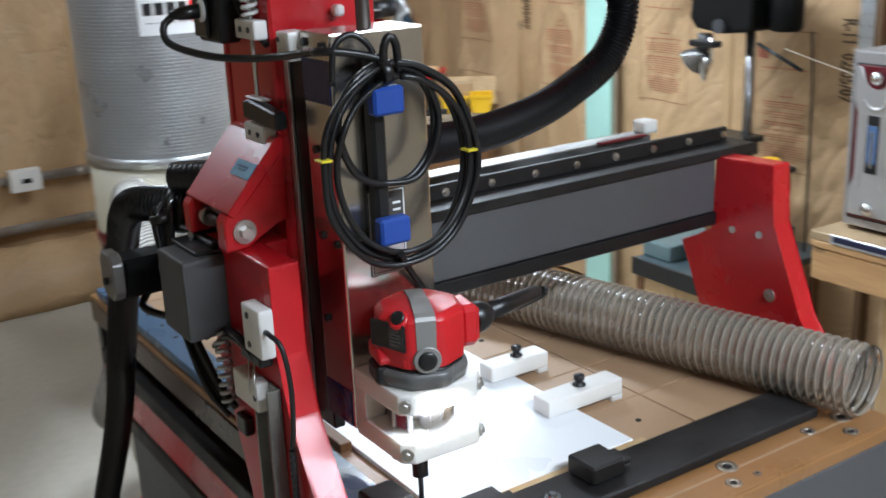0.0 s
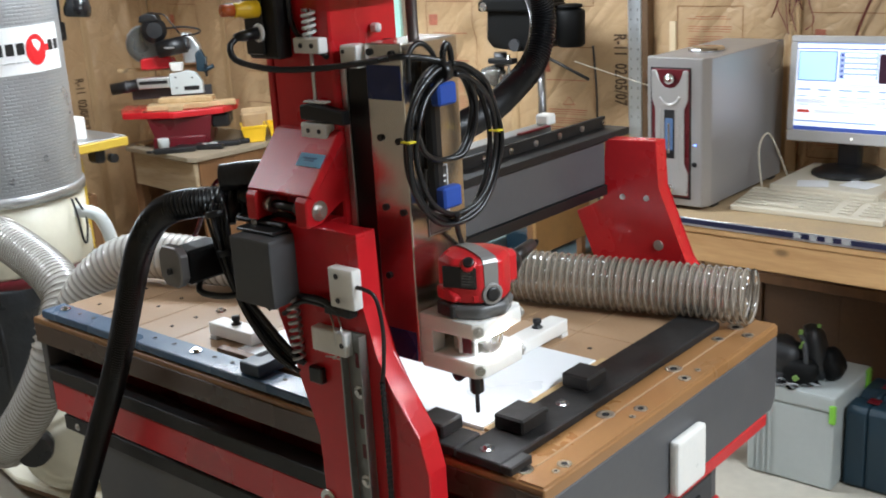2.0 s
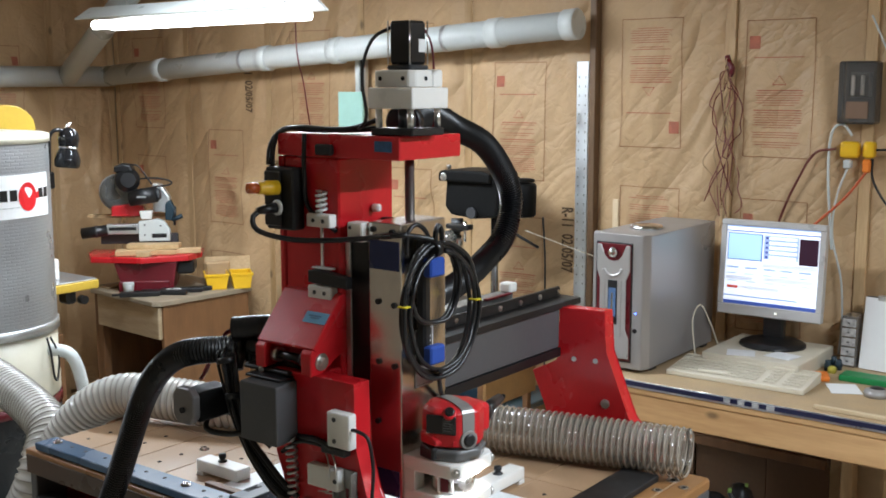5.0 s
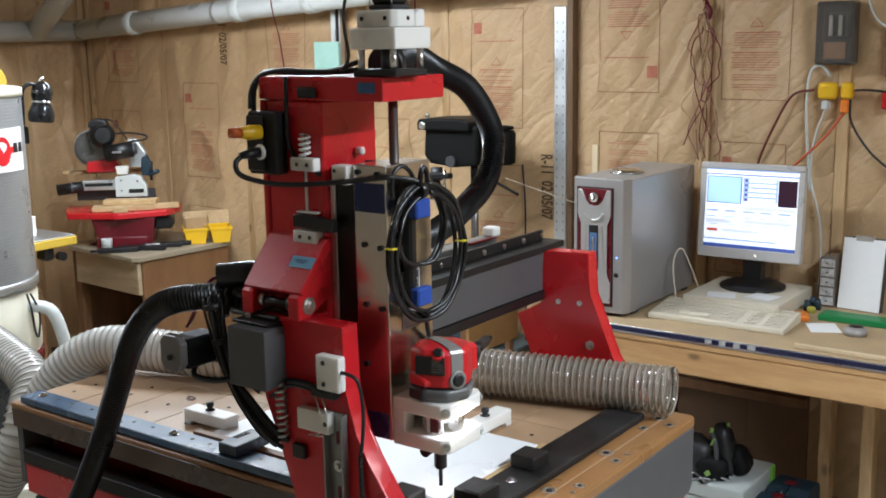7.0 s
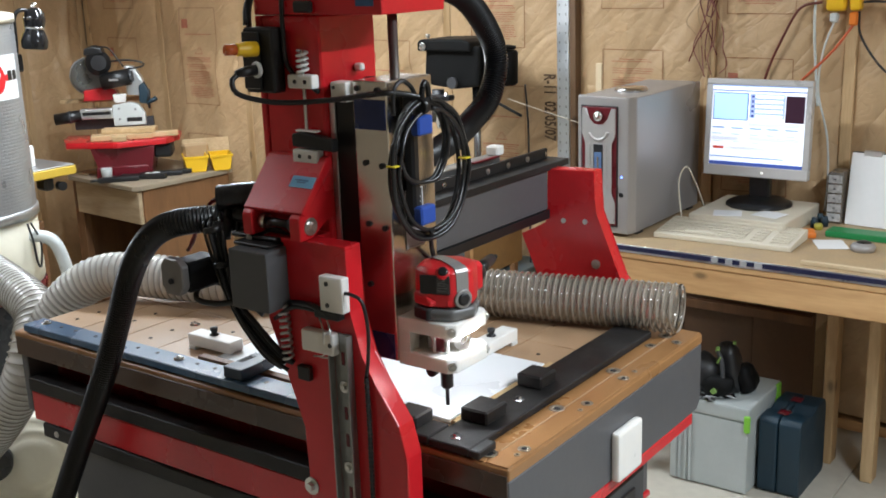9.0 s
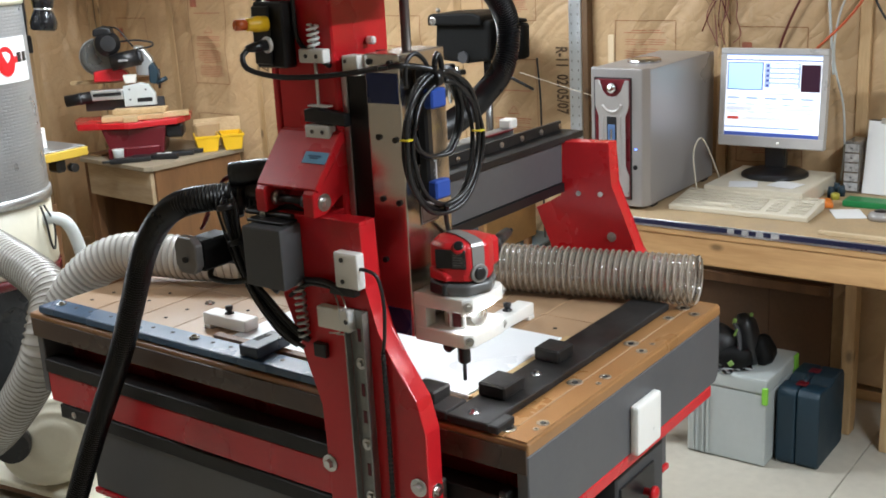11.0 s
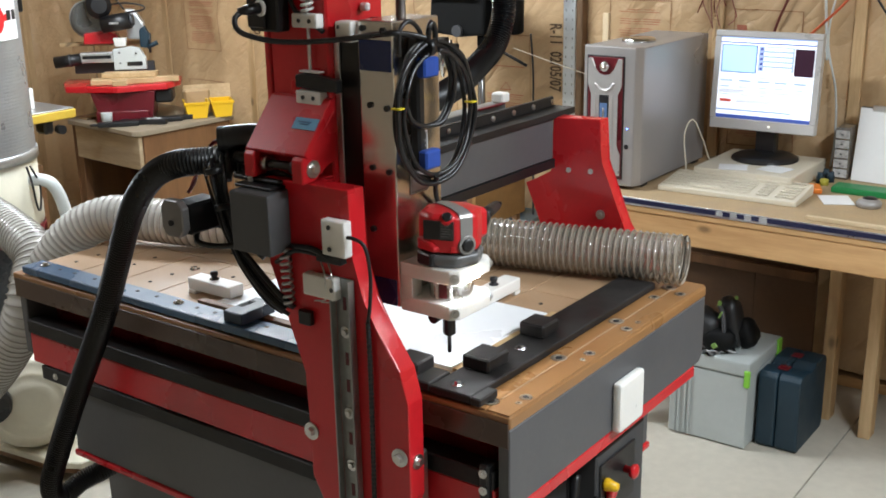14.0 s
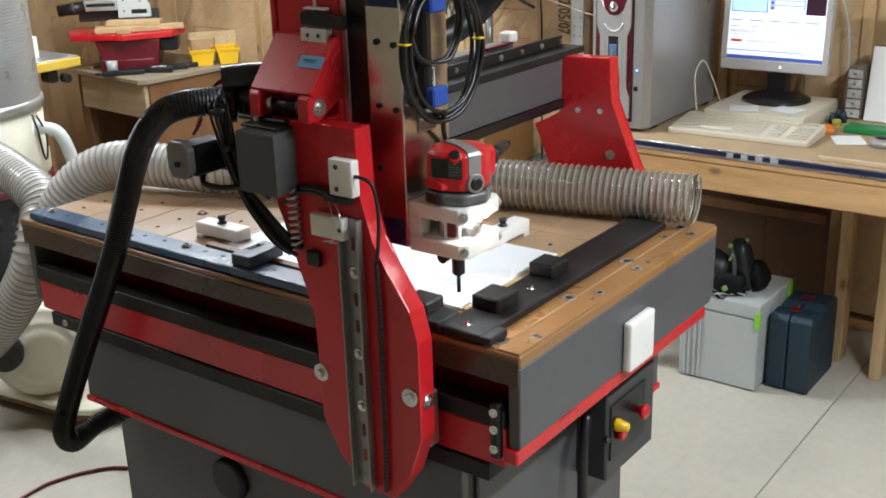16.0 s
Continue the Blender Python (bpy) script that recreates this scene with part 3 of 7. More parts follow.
# conduit, outlet and a sagging paper roll at the foot of the far wall
for z in (0.515, 0.292):
    con = thing("conduit", "galvanised steel conduit strapped along the far wall", "conduit", (0.0, 4.19, z), group="conduits")
    part("pipe", rod(bmesh.new(), (-2.8, 4.19, z), (1.0, 4.19, z), 0.021, seg=16), GALV, con)
    for x in (-1.6, -0.4, 0.76):
        part("strap", lathe(bmesh.new(), [(-0.01, 0.022), (-0.01, 0.0235), (0.01, 0.0235), (0.01, 0.022)], (x, 4.19, z), (1, 0, 0), 16), STEEL, con)
        part("strap_foot", boxed(x - 0.01, x + 0.01, 4.19, YN, z - 0.003, z + 0.003, bev=0.001), STEEL, con)
sock = thing("outlet_box", "white outlet box on the conduit", "outlet", (0.53, 4.17, 0.46))
part("box", boxed(0.44, 0.575, 4.125, 4.168, 0.47, 0.57, bev=0.006, seg=2), HDPE, sock)
part("slot", boxed(0.49, 0.53, 4.122, 4.126, 0.508, 0.528, bev=0.001), HOLE, sock)
bm, rows = bmesh.new(), []
for i in range(40):
    x = -2.2 + 3.05 * i / 39
    ring = []
    for k in range(14):
        a = math.pi * k / 13
        n_ = 1 + 0.16 * noise.noise(Vector((x * 4, k * 0.6, 2))) + 0.06 * noise.noise(Vector((x * 13, k * 1.4, 7)))
        ring.append(bm.verts.new((x, 4.04 - 0.20 * math.cos(a) * n_, 0.25 * math.sin(a) * n_ + 0.001)))
    rows.append(ring)
for a, b in zip(rows, rows[1:]):
    for k in range(13):
        bm.faces.new((a[k], a[k + 1], b[k + 1], b[k])).smooth = True
    bm.faces.new((a[13], a[0], b[0], b[13]))
bm.faces.new(rows[0])
bm.faces.new(rows[-1][::-1])
solo("insulation_roll", bm, KRAFT, "slumped brown paper insulation lying along the wall foot", "insulation")

# ---- ceiling lamps and the duct ----


def shop_light(x0, y0, x1, y1, z, watts):
    along = Vector((x1 - x0, y1 - y0, 0)).normalized()
    across = Vector((-along.y, along.x, 0))
    lamp = thing("shop_light", "white hanging shop light with two lit fluorescent tubes", "ceiling light", (x0, y0, z), group="shop lights")
    bm = bmesh.new()
    a, b = Vector((x0, y0, z + 0.045)), Vector((x1, y1, z + 0.045))
    out = [(-0.13, 0.005), (-0.05, 0.055), (0.05, 0.055), (0.13, 0.005), (0.125, 0.0), (0.045, 0.047), (-0.045, 0.047), (-0.125, 0.0)]
    rows = [[bm.verts.new(p + across * s + Vector((0, 0, h))) for s, h in out] for p in (a, b)]
    for i in range(8):
        bm.faces.new((rows[0][i], rows[1][i], rows[1][(i + 1) % 8], rows[0][(i + 1) % 8]))
    bm.faces.new(rows[0])
    bm.faces.new(rows[1][::-1])
    part("reflector", bm, PVC, lamp)
    for s in (-0.045, 0.045):
        p, q = Vector((x0, y0, z + 0.026)) + across * s, Vector((x1, y1, z + 0.026)) + across * s
        bm = bmesh.new()
        rod(bm, p + along * 0.02, q - along * 0.02, 0.019)
        part("fluorescent_tube", bm, TUBE, lamp)
    for p in (a.lerp(b, 0.15), a.lerp(b, 0.85)):
        bm = bmesh.new()
        rod(bm, p + Vector((0, 0, 0.05)), Vector((p.x, p.y, TOP)), 0.0025, seg=6)
        part("hanging_chain", bm, STEEL, lamp)


for row in LAMPS:
    shop_light(*row)

duct = thing("dust_duct", "white plastic dust duct strapped along the studs", "duct", (2.28, 1.2, 1.93))
bm = bmesh.new()
rod(bm, (2.28, 4.12, 1.752), (2.28, 1.23, 1.925), 0.052, seg=24)
part("pipe", bm, PVC, duct)
bm = bmesh.new()
rod(bm, (2.33, 4.13, 1.75), (-2.9, 4.13, 1.72), 0.052, seg=24)
part("pipe", bm, PVC, duct)
bm = bmesh.new()
rod(bm, (2.03, 4.10, 1.75), (1.31, 2.12, 2.40), 0.052, seg=24)
part("pipe", bm, PVC, duct)
d = Vector((0, 1.23 - 4.12, 1.925 - 1.752)).normalized()
for y in (3.66, 2.90, 2.45, 1.60, 1.26):
    c = Vector((2.28, y, 1.752 + (4.12 - y) * 0.0599))
    bm = bmesh.new()
    lathe(bm, [(-0.03, 0.0525), (-0.028, 0.058), (0.026, 0.059), (0.03, 0.0525)], c, d, 24)
    part("coupling", bm, PVC, duct)
for y in (3.04, 1.84):
    bm = bmesh.new()
    c = Vector((2.28, y, 1.752 + (4.12 - y) * 0.0599))
    lathe(bm, [(-0.008, 0.0525), (-0.008, 0.0545), (0.008, 0.0545), (0.008, 0.0525)], c, d, 24)
    rod(bm, c + Vector((0.04, 0, 0)), (XW, y, c.z), 0.006, seg=8)
    part("strap", bm, GALV, duct)

# ---- workbench along the wall ----
BZ = 0.78
bench = thing("workbench", "pine workbench with a worn board top along the stud wall", "workbench", (2.05, -0.5, 0))
part("top", boxed(1.70, XW - 0.03, -2.0, 0.90, BZ - 0.022, BZ, bev=0.002), CHIP, bench)
part("front_rail", boxed(1.70, 1.738, -2.0, 0.90, BZ - 0.042, BZ - 0.0225, bev=0.003), PINE, bench)
part("front_board", boxed(1.703, 1.741, -2.0, 0.898, BZ - 0.128, BZ - 0.0425, bev=0.004), PINE, bench)
part("back_rail", boxed(2.30, 2.338, -2.0, 0.90, BZ - 0.12, BZ - 0.024, bev=0.003), PINE, bench)
for x, y in ((2.24, 0.90), (2.11, 0.15), (2.04, 0.0), (2.11, -1.6)):
    part("leg", boxed(x, x + 0.06, y - 0.045, y - 0.007, 0, BZ - 0.024, bev=0.003), PINEZ, bench)
for y0, y1 in ((0.672, 0.712), (0.622, 0.662)):
    part("leg", boxed(1.747, 1.785, y0, y1, 0, BZ - 0.024, bev=0.003), PINEZ, bench)
part("brace", prism(bmesh.new(), [(0.835, BZ - 0.026), (0.860, BZ - 0.026), (0.492, 0.0), (0.467, 0.0)], "x", 2.05, 2.069), PINE, bench)
NAVYTAPE = surf("navy_tape", (0.016, 0.019, 0.055), 0.4, vary=0.2)
PALETAPE = surf("pale_tape", (0.42, 0.42, 0.42), 0.5, vary=0.1)
edge = thing("edge_strip", "aluminium edging with dark blue tape on the bench front", "edge strip", (1.698, 0.3, BZ))
part("strip", boxed(1.6970, 1.6995, -1.6, 0.84, BZ - 0.0225, BZ + 0.002, bev=0.0005), ALU, edge)
for y0, y1 in ((0.372, 0.83), (0.328, 0.350), (0.284, 0.306), (0.240, 0.262), (-1.5, 0.215)):
    part("tape", boxed(1.6956, 1.6968, y0, y1, BZ - 0.0155, BZ - 0.002, bev=0), NAVYTAPE, edge)
for y0, y1 in ((0.351, 0.371), (0.307, 0.327), (0.263, 0.283), (0.216, 0.239)):
    part("white_square", boxed(1.6958, 1.6968, y0, y1, BZ - 0.0155, BZ - 0.002, bev=0), PALETAPE, edge)
solo("wood_strip", boxed(1.735, 1.75, -0.9, 0.118, BZ + 0.001, BZ + 0.012, bev=0.001), wood("pale_strip", (0.60, 0.46, 0.28), (0.78, 0.65, 0.45), along="y", knots=False), "thin pale wood strip on the bench", "wood strip")

# the computer tower
pc = thing("computer_tower", "silver computer tower with dark red front trim on the bench", "computer", (2.0, 0.76, BZ))
X0, Y0, Y1, Z0, Z1 = 1.775, 0.675, 0.877, BZ + 0.012, BZ + 0.447
part("side_shell", boxed(X0 + 0.035, 2.30, Y0, Y1, Z0, Z1, bev=0.004, seg=2), SILVER, pc)
part("front_panel", prism(bmesh.new(), [(X0, Y0 + 0.012), (X0, Y1 - 0.012), (X0 + 0.034, Y1 + 0.002), (X0 + 0.034, Y0 - 0.002)], "z", Z0, Z1 + 0.003, bev=0.004, seg=2), SILVER, pc)
yc = Y0 + 0.113
part("trim_recess", boxed(X0 - 0.002, X0 + 0.01, yc - 0.066, yc + 0.066, Z0 + 0.02, Z1 - 0.025, bev=0.002), BLACK, pc)
part("trim", boxed(X0 - 0.004, X0 + 0.01, yc - 0.061, yc + 0.061, Z0 + 0.025, Z1 - 0.03, bev=0.002), WINE, pc)
mid = (Z0 + Z1) / 2
shape = [(-0.046, 0.184), (-0.035, 0.184), (-0.027, 0.150), (-0.015, 0.134), (0.0, 0.130)]
shape = [(-0.046, -0.185), (-0.046, -0.118), (-0.0345, -0.088), (-0.0345, 0.072), (-0.046, 0.102)] + shape
SATIN = surf("satin_silver", (0.55, 0.54, 0.53), 0.28, metal=0.55, vary=0.05, scale=5, fine=200, bump=0.04)
shape = shape + [(-a, b) for a, b in shape[-2::-1]]
part("face_plate", prism(bmesh.new(), [(yc + 1.28 * a, mid + b) for a, b in shape], "x", X0 - 0.010, X0 - 0.003, bev=0.002, seg=1), SATIN, pc)
smile = [(X0 - 0.0098, yc + 0.034 * math.cos(radians(a)), mid + 0.118 + 0.034 * math.sin(radians(a))) for a in range(195, 346, 15)]
part("crescent", hose(bmesh.new(), smile, 0.0046, 0.005, 0, 10), SATIN, pc, "raised silver crescent")
for k in (-1, 1):
    part("side_curve", boxed(X0 - 0.0125, X0 - 0.009, yc + k * 0.030 - 0.002, yc + k * 0.030 + 0.002, mid - 0.115, mid + 0.072, bev=0.0015), SATIN, pc)
part("display_window", boxed(X0 - 0.0115, X0 - 0.009, yc - 0.017, yc + 0.017, mid - 0.075, mid + 0.07, bev=0.001), BLACK, pc)
part("display_glass", boxed(X0 - 0.013, X0 - 0.0112, yc - 0.013, yc + 0.013, mid - 0.05, mid + 0.045, bev=0.001), surf("blue_glass", (0.10, 0.17, 0.32), 0.15), pc)
part("display_fin", boxed(X0 - 0.0150, X0 - 0.0131, yc - 0.003, yc + 0.003, mid - 0.06, mid + 0.03, bev=0.0008), CHROME, pc)
for z in (mid + 0.160, mid - 0.165):
    bm = bmesh.new()
    lathe(bm, [(-0.004, 0.017), (0.008, 0.016), (0.013, 0.010), (0.015, 0.0)], (X0 - 0.008, yc, z), (-1, 0, 0), 20)
    part("round_button", bm, CHROME, pc)
bm = lathe(bmesh.new(), [(0, 0.0035), (0.003, 0.0032)], (X0 + 0.002, Y0 + 0.034, mid - 0.032), (-1, 0, 0), 10)
part("power_led", bm, LEDBLUE, pc)
bm = lathe(bmesh.new(), [(0, 0.008), (0.003, 0.008), (0.004, 0.006)], (X0 + 0.002, Y0 + 0.036, mid - 0.09), (-1, 0, 0), 12)
part("lock", bm, BLACK, pc)
bm = lathe(bmesh.new(), [(0, 0.055), (0.006, 0.055), (0.012, 0.05), (0.013, 0.0)], (1.97, 0.775, Z1), (0, 0, 1), 28)
part("fan_cover", bm, CHROME, pc)
for x in (1.86, 2.26):
    for y in (Y0 + 0.02, Y1 - 0.02):
        part("foot", boxed(x - 0.02, x + 0.02, y - 0.012, y + 0.012, BZ, Z0, bev=0.001), BLACK, pc)
solo("wood_stick", boxed(2.31, 2.322, 1.066, 1.090, 0.0, 1.277, bev=0.001), wood("pale_stick", (0.60, 0.46, 0.28), (0.78, 0.65, 0.45), along="z", knots=False), "thin pale wood stick leaning behind the computer", "wood stick")

# desktop box, monitor, keyboard
BX = BZ + 0.052
drive = thing("desktop_box", "flat beige desktop unit lying under the monitor", "computer", (2.14, 0.41, BZ))
part("case", boxed(1.99, 2.33, 0.252, 0.575, BZ, BX, bev=0.006, seg=2), BEIGE, drive)
part("front_panel", boxed(1.982, 1.992, 0.257, 0.57, BZ + 0.006, BX - 0.012, bev=0.003), BEIGE, drive)
for k in range(4):
    part("button", boxed(1.978, 1.984, 0.33 + 0.035 * k, 0.345 + 0.035 * k, BZ + 0.020, BZ + 0.026, bev=0.001), DARKGREY, drive)
monitor = thing("monitor", "silver flat computer monitor with a lit screen on a dark foot", "monitor", (2.2, 0.41, BX))
lean = pose(2.19, 0.430, 1.09, 0, 0, 0) @ pose(0, 0, 0, 0, 4, 1.5)


def panel(bm, d0, d1, w0, w1, h0, h1, bev=0.002, seg=1):
    """A slab in the monitor's own axes: depth towards the wall, width, height."""
    n0 = len(bm.verts)
    box(bm, d0, d1, w0, w1, h0, h1, bev, seg)
    bm.verts.ensure_lookup_table()
    for v in bm.verts[n0:]:
        v.co = lean @ v.co
    return bm


W2, H2 = 0.176, 0.161
bm = panel(bmesh.new(), 0, 0.03, -W2, W2, H2 - 0.02, H2, 0.003)
panel(bm, 0, 0.03, -W2, W2, -H2, -H2 + 0.036, 0.003)
panel(bm, 0, 0.03, -W2, -W2 + 0.019, -H2 + 0.0361, H2 - 0.0201, 0.001)
panel(bm, 0, 0.03, W2 - 0.019, W2, -H2 + 0.0361, H2 - 0.0201, 0.001)
part("bezel", bm, surf("monitor_silver", (0.56, 0.55, 0.54), 0.38, metal=0.15, vary=0.04, fine=200, bump=0.04), monitor)
part("back_shell", panel(bmesh.new(), 0.031, 0.065, -W2 + 0.02, W2 - 0.02, -H2 + 0.03, H2 - 0.02, 0.015, 2), DARKGREY, monitor)
S0, S1, T0, T1 = -W2 + 0.019, W2 - 0.019, -H2 + 0.036, H2 - 0.02
screen = part("screen", panel(bmesh.new(), 0.006, 0.012, S0, S1, T0, T1, 0), SCREEN, monitor, "bright screen with program windows")
SW, SH = S1 - S0, T1 - T0


def window(name, u0, u1, v0, v1, material, d=0.0045):
    """A patch on the screen; u from the wall corner side, v from the top."""
    part(name, panel(bmesh.new(), d, 0.0055, S1 - u1 * SW, S1 - u0 * SW, T1 - v1 * SH, T1 - v0 * SH, 0), material, screen)


window("title_bar", 0.0, 1.0, 0.0, 0.018, SCREEN_GREY)
window("preview_frame", 0.015, 0.395, 0.095, 0.435, SCREEN_BLUE, 0.005)
window("preview_pane", 0.025, 0.385, 0.105, 0.425, SCREEN_CYAN, 0.004)
window("tool_view", 0.79, 0.985, 0.115, 0.44, SCREEN_DARK)
window("readout_frame", 0.41, 0.78, 0.10, 0.40, SCREEN_GREY, 0.005)
for k in range(5):
    window("readout", 0.47, 0.76, 0.115 + 0.06 * k, 0.152 + 0.06 * k, SCREEN, 0.004)
    window("axis_mark", 0.43, 0.455, 0.12 + 0.06 * k, 0.148 + 0.06 * k, SCREEN_BLUE, 0.004)
for k, u in enumerate((0.02, 0.22, 0.42, 0.6, 0.8)):
    window("button_row", u, u + 0.13, 0.52, 0.545, SCREEN_GREY)
    window("button_row", u, u + 0.10, 0.60, 0.615, SCREEN_GREY)
    window("button_row", u + 0.02, u + 0.12, 0.70, 0.712, SCREEN_GREY)
window("control_field", 0.40, 0.985, 0.455, 0.505, SCREEN_PALE, 0.005)
window("control_field", 0.015, 0.30, 0.64, 0.69, SCREEN_PALE, 0.005)
window("control_field", 0.42, 0.95, 0.63, 0.68, SCREEN_PALE, 0.005)
window("menu_line", 0.0, 1.0, 0.062, 0.075, SCREEN_BLUE, 0.005)
window("control_field", 0.20, 0.60, 0.76, 0.80, SCREEN_PALE, 0.005)
window("stop_button", 0.03, 0.15, 0.765, 0.80, SCREEN_RED)
window("status_line", 0.0, 0.8, 0.885, 0.905, SCREEN_GREY)
window("task_bar", 0.0, 1.0, 0.955, 1.0, SCREEN_BLUE)
part("power_button", panel(bmesh.new(), -0.002, 0.0, -0.03, -0.024, -H2 + 0.014, -H2 + 0.02, 0.0005), glow("power_glow", (0.9, 0.9, 0.8), 1.5), monitor)
part("neck", boxed(2.225, 2.26, 0.392, 0.462, BX + 0.01, 1.0, bev=0.006), BLACK, monitor)
part("foot", lathe(bmesh.new(), [(0, 0.108), (0.008, 0.108), (0.016, 0.092), (0.024, 0.03)], (2.215, 0.420, BX), seg=32), BLACK, monitor)
for x, y, a in ((2.04, 0.46, 20), (2.08, 0.335, -12)):
    bm = boxed(-0.04, 0.04, -0.045, 0.045, 0, 0.0015, bev=0)
    bmesh.ops.transform(bm, matrix=pose(x, y, BX + 0.001, 0, 0, a), verts=bm.verts)
    solo("paper_note", bm, PAPER, "small white paper note on the beige box", "paper", group="paper notes")

kb = thing("keyboard", "beige computer keyboard on the bench", "keyboard", (1.93, 0.408, BZ), turn=2.0)
part("case", prism(bmesh.new(), [(-0.09, 0), (0.09, 0), (0.09, 0.034), (-0.09, 0.016)], "y", -0.220, 0.220, bev=0.004, seg=2), BEIGE, kb, local=True)
KEY = bpy.data.meshes.new("key")
bm = boxed(-0.0094, 0.0094, -0.0094, 0.0094, 0, 0.0034, bev=0.0016)
bm.to_mesh(KEY)
bm.free()
KEY.materials.append(BEIGE)
for r in range(6):
    for c in range(21):
        if c in (14, 17) or (r == 5 and 4 < c < 9):
            continue
        x = -0.06 + 0.0235 * r if r < 5 else 0.072
        o = new("key", KEY)
        o.parent = kb
        o.location = (x, 0.203 - 0.0200 * c, 0.0165 + (x + 0.09) * 0.1)
part("space_bar", boxed(-0.068, -0.052, 0.02, 0.12, 0.019, 0.028, bev=0.002), BEIGE, kb, local=True)
cable("keyboard_cable", [(2.02, 0.612, BZ + 0.03), (2.05, 0.637, BZ + 0.14), (2.09, 0.627, BZ + 0.185), (2.14, 0.61, BZ + 0.11), (2.2, 0.60, BZ + 0.02), (2.34, 0.62, BZ + 0.01)], 0.0028, BEIGE, "pale looped keyboard cable")

# things beside the monitor
clip = thing("notice_holder", "white sheet in an upright holder on the bench", "document holder", (2.28, 0.09, BZ))
bm = boxed(-0.004, 0.004, -0.068, 0.068, 0, 0.235, bev=0.001)
bmesh.ops.transform(bm, matrix=pose(2.27, 0.085, BZ + 0.002, 0, 8, -6), verts=bm.verts)
part("white_sheet", bm, PAPER, clip)
bm = boxed(0.004, 0.03, -0.07, 0.07, 0, 0.238, bev=0.002)
bmesh.ops.transform(bm, matrix=pose(2.27, 0.085, BZ + 0.002, 0, 8, -6), verts=bm.verts)
part("backing", bm, DARKGREY, clip)
bm = boxed(-0.006, 0.02, -0.03, 0.03, 0.225, 0.245, bev=0.003)
bmesh.ops.transform(bm, matrix=pose(2.27, 0.085, BZ + 0.002, 0, 8, -6), verts=bm.verts)
part("clip", bm, STEEL, clip)
pbox = thing("parts_box", "clear plastic parts box with small drawers against the wall", "box", (2.31, 0.19, BZ))
part("shell", boxed(2.27, 2.36, 0.163, 0.213, BZ, BZ + 0.17, bev=0.004), CLEARGREY, pbox)
for k in range(5):
    part("drawer_front", boxed(2.266, 2.2695, 0.166, 0.210, BZ + 0.008 + 0.032 * k, BZ + 0.034 + 0.032 * k, bev=0.001), surf("milky_drawer", (0.46, 0.45, 0.44), 0.3, vary=0.3, scale=60) if k == 0 else bpy.data.materials["milky_drawer"], pbox)
    part("drawer_knob", boxed(2.262, 2.2658, 0.184, 0.192, BZ + 0.019 + 0.032 * k, BZ + 0.023 + 0.032 * k, bev=0.001), DARKGREY, pbox)
solo("green_tray", boxed(2.085, 2.16, -0.25, 0.158, BZ, BZ + 0.020, bev=0.005, seg=2), GREEN, "flat green plastic tray on the bench", "tray")
bm = boxed(-0.035, 0.035, -0.028, 0.028, 0, 0.018, bev=0.006, seg=2)
bmesh.ops.transform(bm, matrix=pose(2.07, 0.212, BZ, 0, 0, 25), verts=bm.verts)
solo("orange_case", bm, ORANGE, "small orange plastic case on the bench", "case")
bm = boxed(-0.055, 0.055, -0.045, 0.045, 0, 0.0015, bev=0)
bmesh.ops.transform(bm, matrix=pose(1.995, 0.112, BZ + 0.001, 0, 0, 28), verts=bm.verts)
solo("paper_scrap", bm, PAPER, "white paper scrap on the bench", "paper")
for x, y in ((2.22, 0.20), (2.25, 0.225), (2.19, 0.225)):
    solo("dark_jar", lathe(bmesh.new(), [(0, 0.011), (0.02, 0.012), (0.026, 0.009), (0.034, 0.009)], (x, y, BZ), seg=18), NAVY, "small dark jar among clutter on the bench", "jar", group="jars")
solo("yellow_cap", lathe(bmesh.new(), [(0, 0.014), (0.016, 0.014), (0.020, 0.010)], (2.17, 0.205, BZ), seg=18), surf("olive_yellow", (0.42, 0.38, 0.05), 0.4), "small olive-yellow cap among clutter on the bench", "cap")
mouse = thing("mouse", "grey computer mouse with a dark top", "mouse", (1.975, 0.010, BZ))
part("body", lathe(bmesh.new(), [(0, 0.034), (0.012, 0.037), (0.02, 0.032), (0.024, 0.02), (0.026, 0.0)], (1.975, 0.010, BZ), seg=24), SILVER, mouse)
part("top", lathe(bmesh.new(), [(0.019, 0.026), (0.025, 0.021), (0.029, 0.010), (0.0295, 0.0)], (1.98, 0.010, BZ), seg=20), BLACK, mouse)

# under the bench
sysb = thing("tool_case", "light grey stackable tool case with lime latches on the floor", "tool case", (1.89, 0.387, 0))
part("body", boxed(1.752, 2.03, 0.258, 0.516, 0.004, 0.245, bev=0.006, seg=2), SYSGREY, sysb)
part("lid", boxed(1.748, 2.034, 0.254, 0.520, 0.247, 0.295, bev=0.008, seg=2), SYSGREY, sysb)
for y in (0.495, 0.482, 0.462, 0.447):
    part("rib", boxed(1.745, 1.752, y - 0.004, y + 0.004, 0.008, 0.242, bev=0.002), SYSGREY, sysb)
part("latch", boxed(1.743, 1.754, 0.251, 0.270, 0.215, 0.272, bev=0.003), LIME, sysb)
part("latch", boxed(1.985, 2.02, 0.249, 0.258, 0.21, 0.297, bev=0.003), LIME, sysb)
part("carry_handle", hose(bmesh.new(), [(1.85, 0.33, 0.296), (1.86, 0.33, 0.306), (1.95, 0.33, 0.306), (1.96, 0.33, 0.296)], 0.006, 0.008), SYSGREY, sysb)
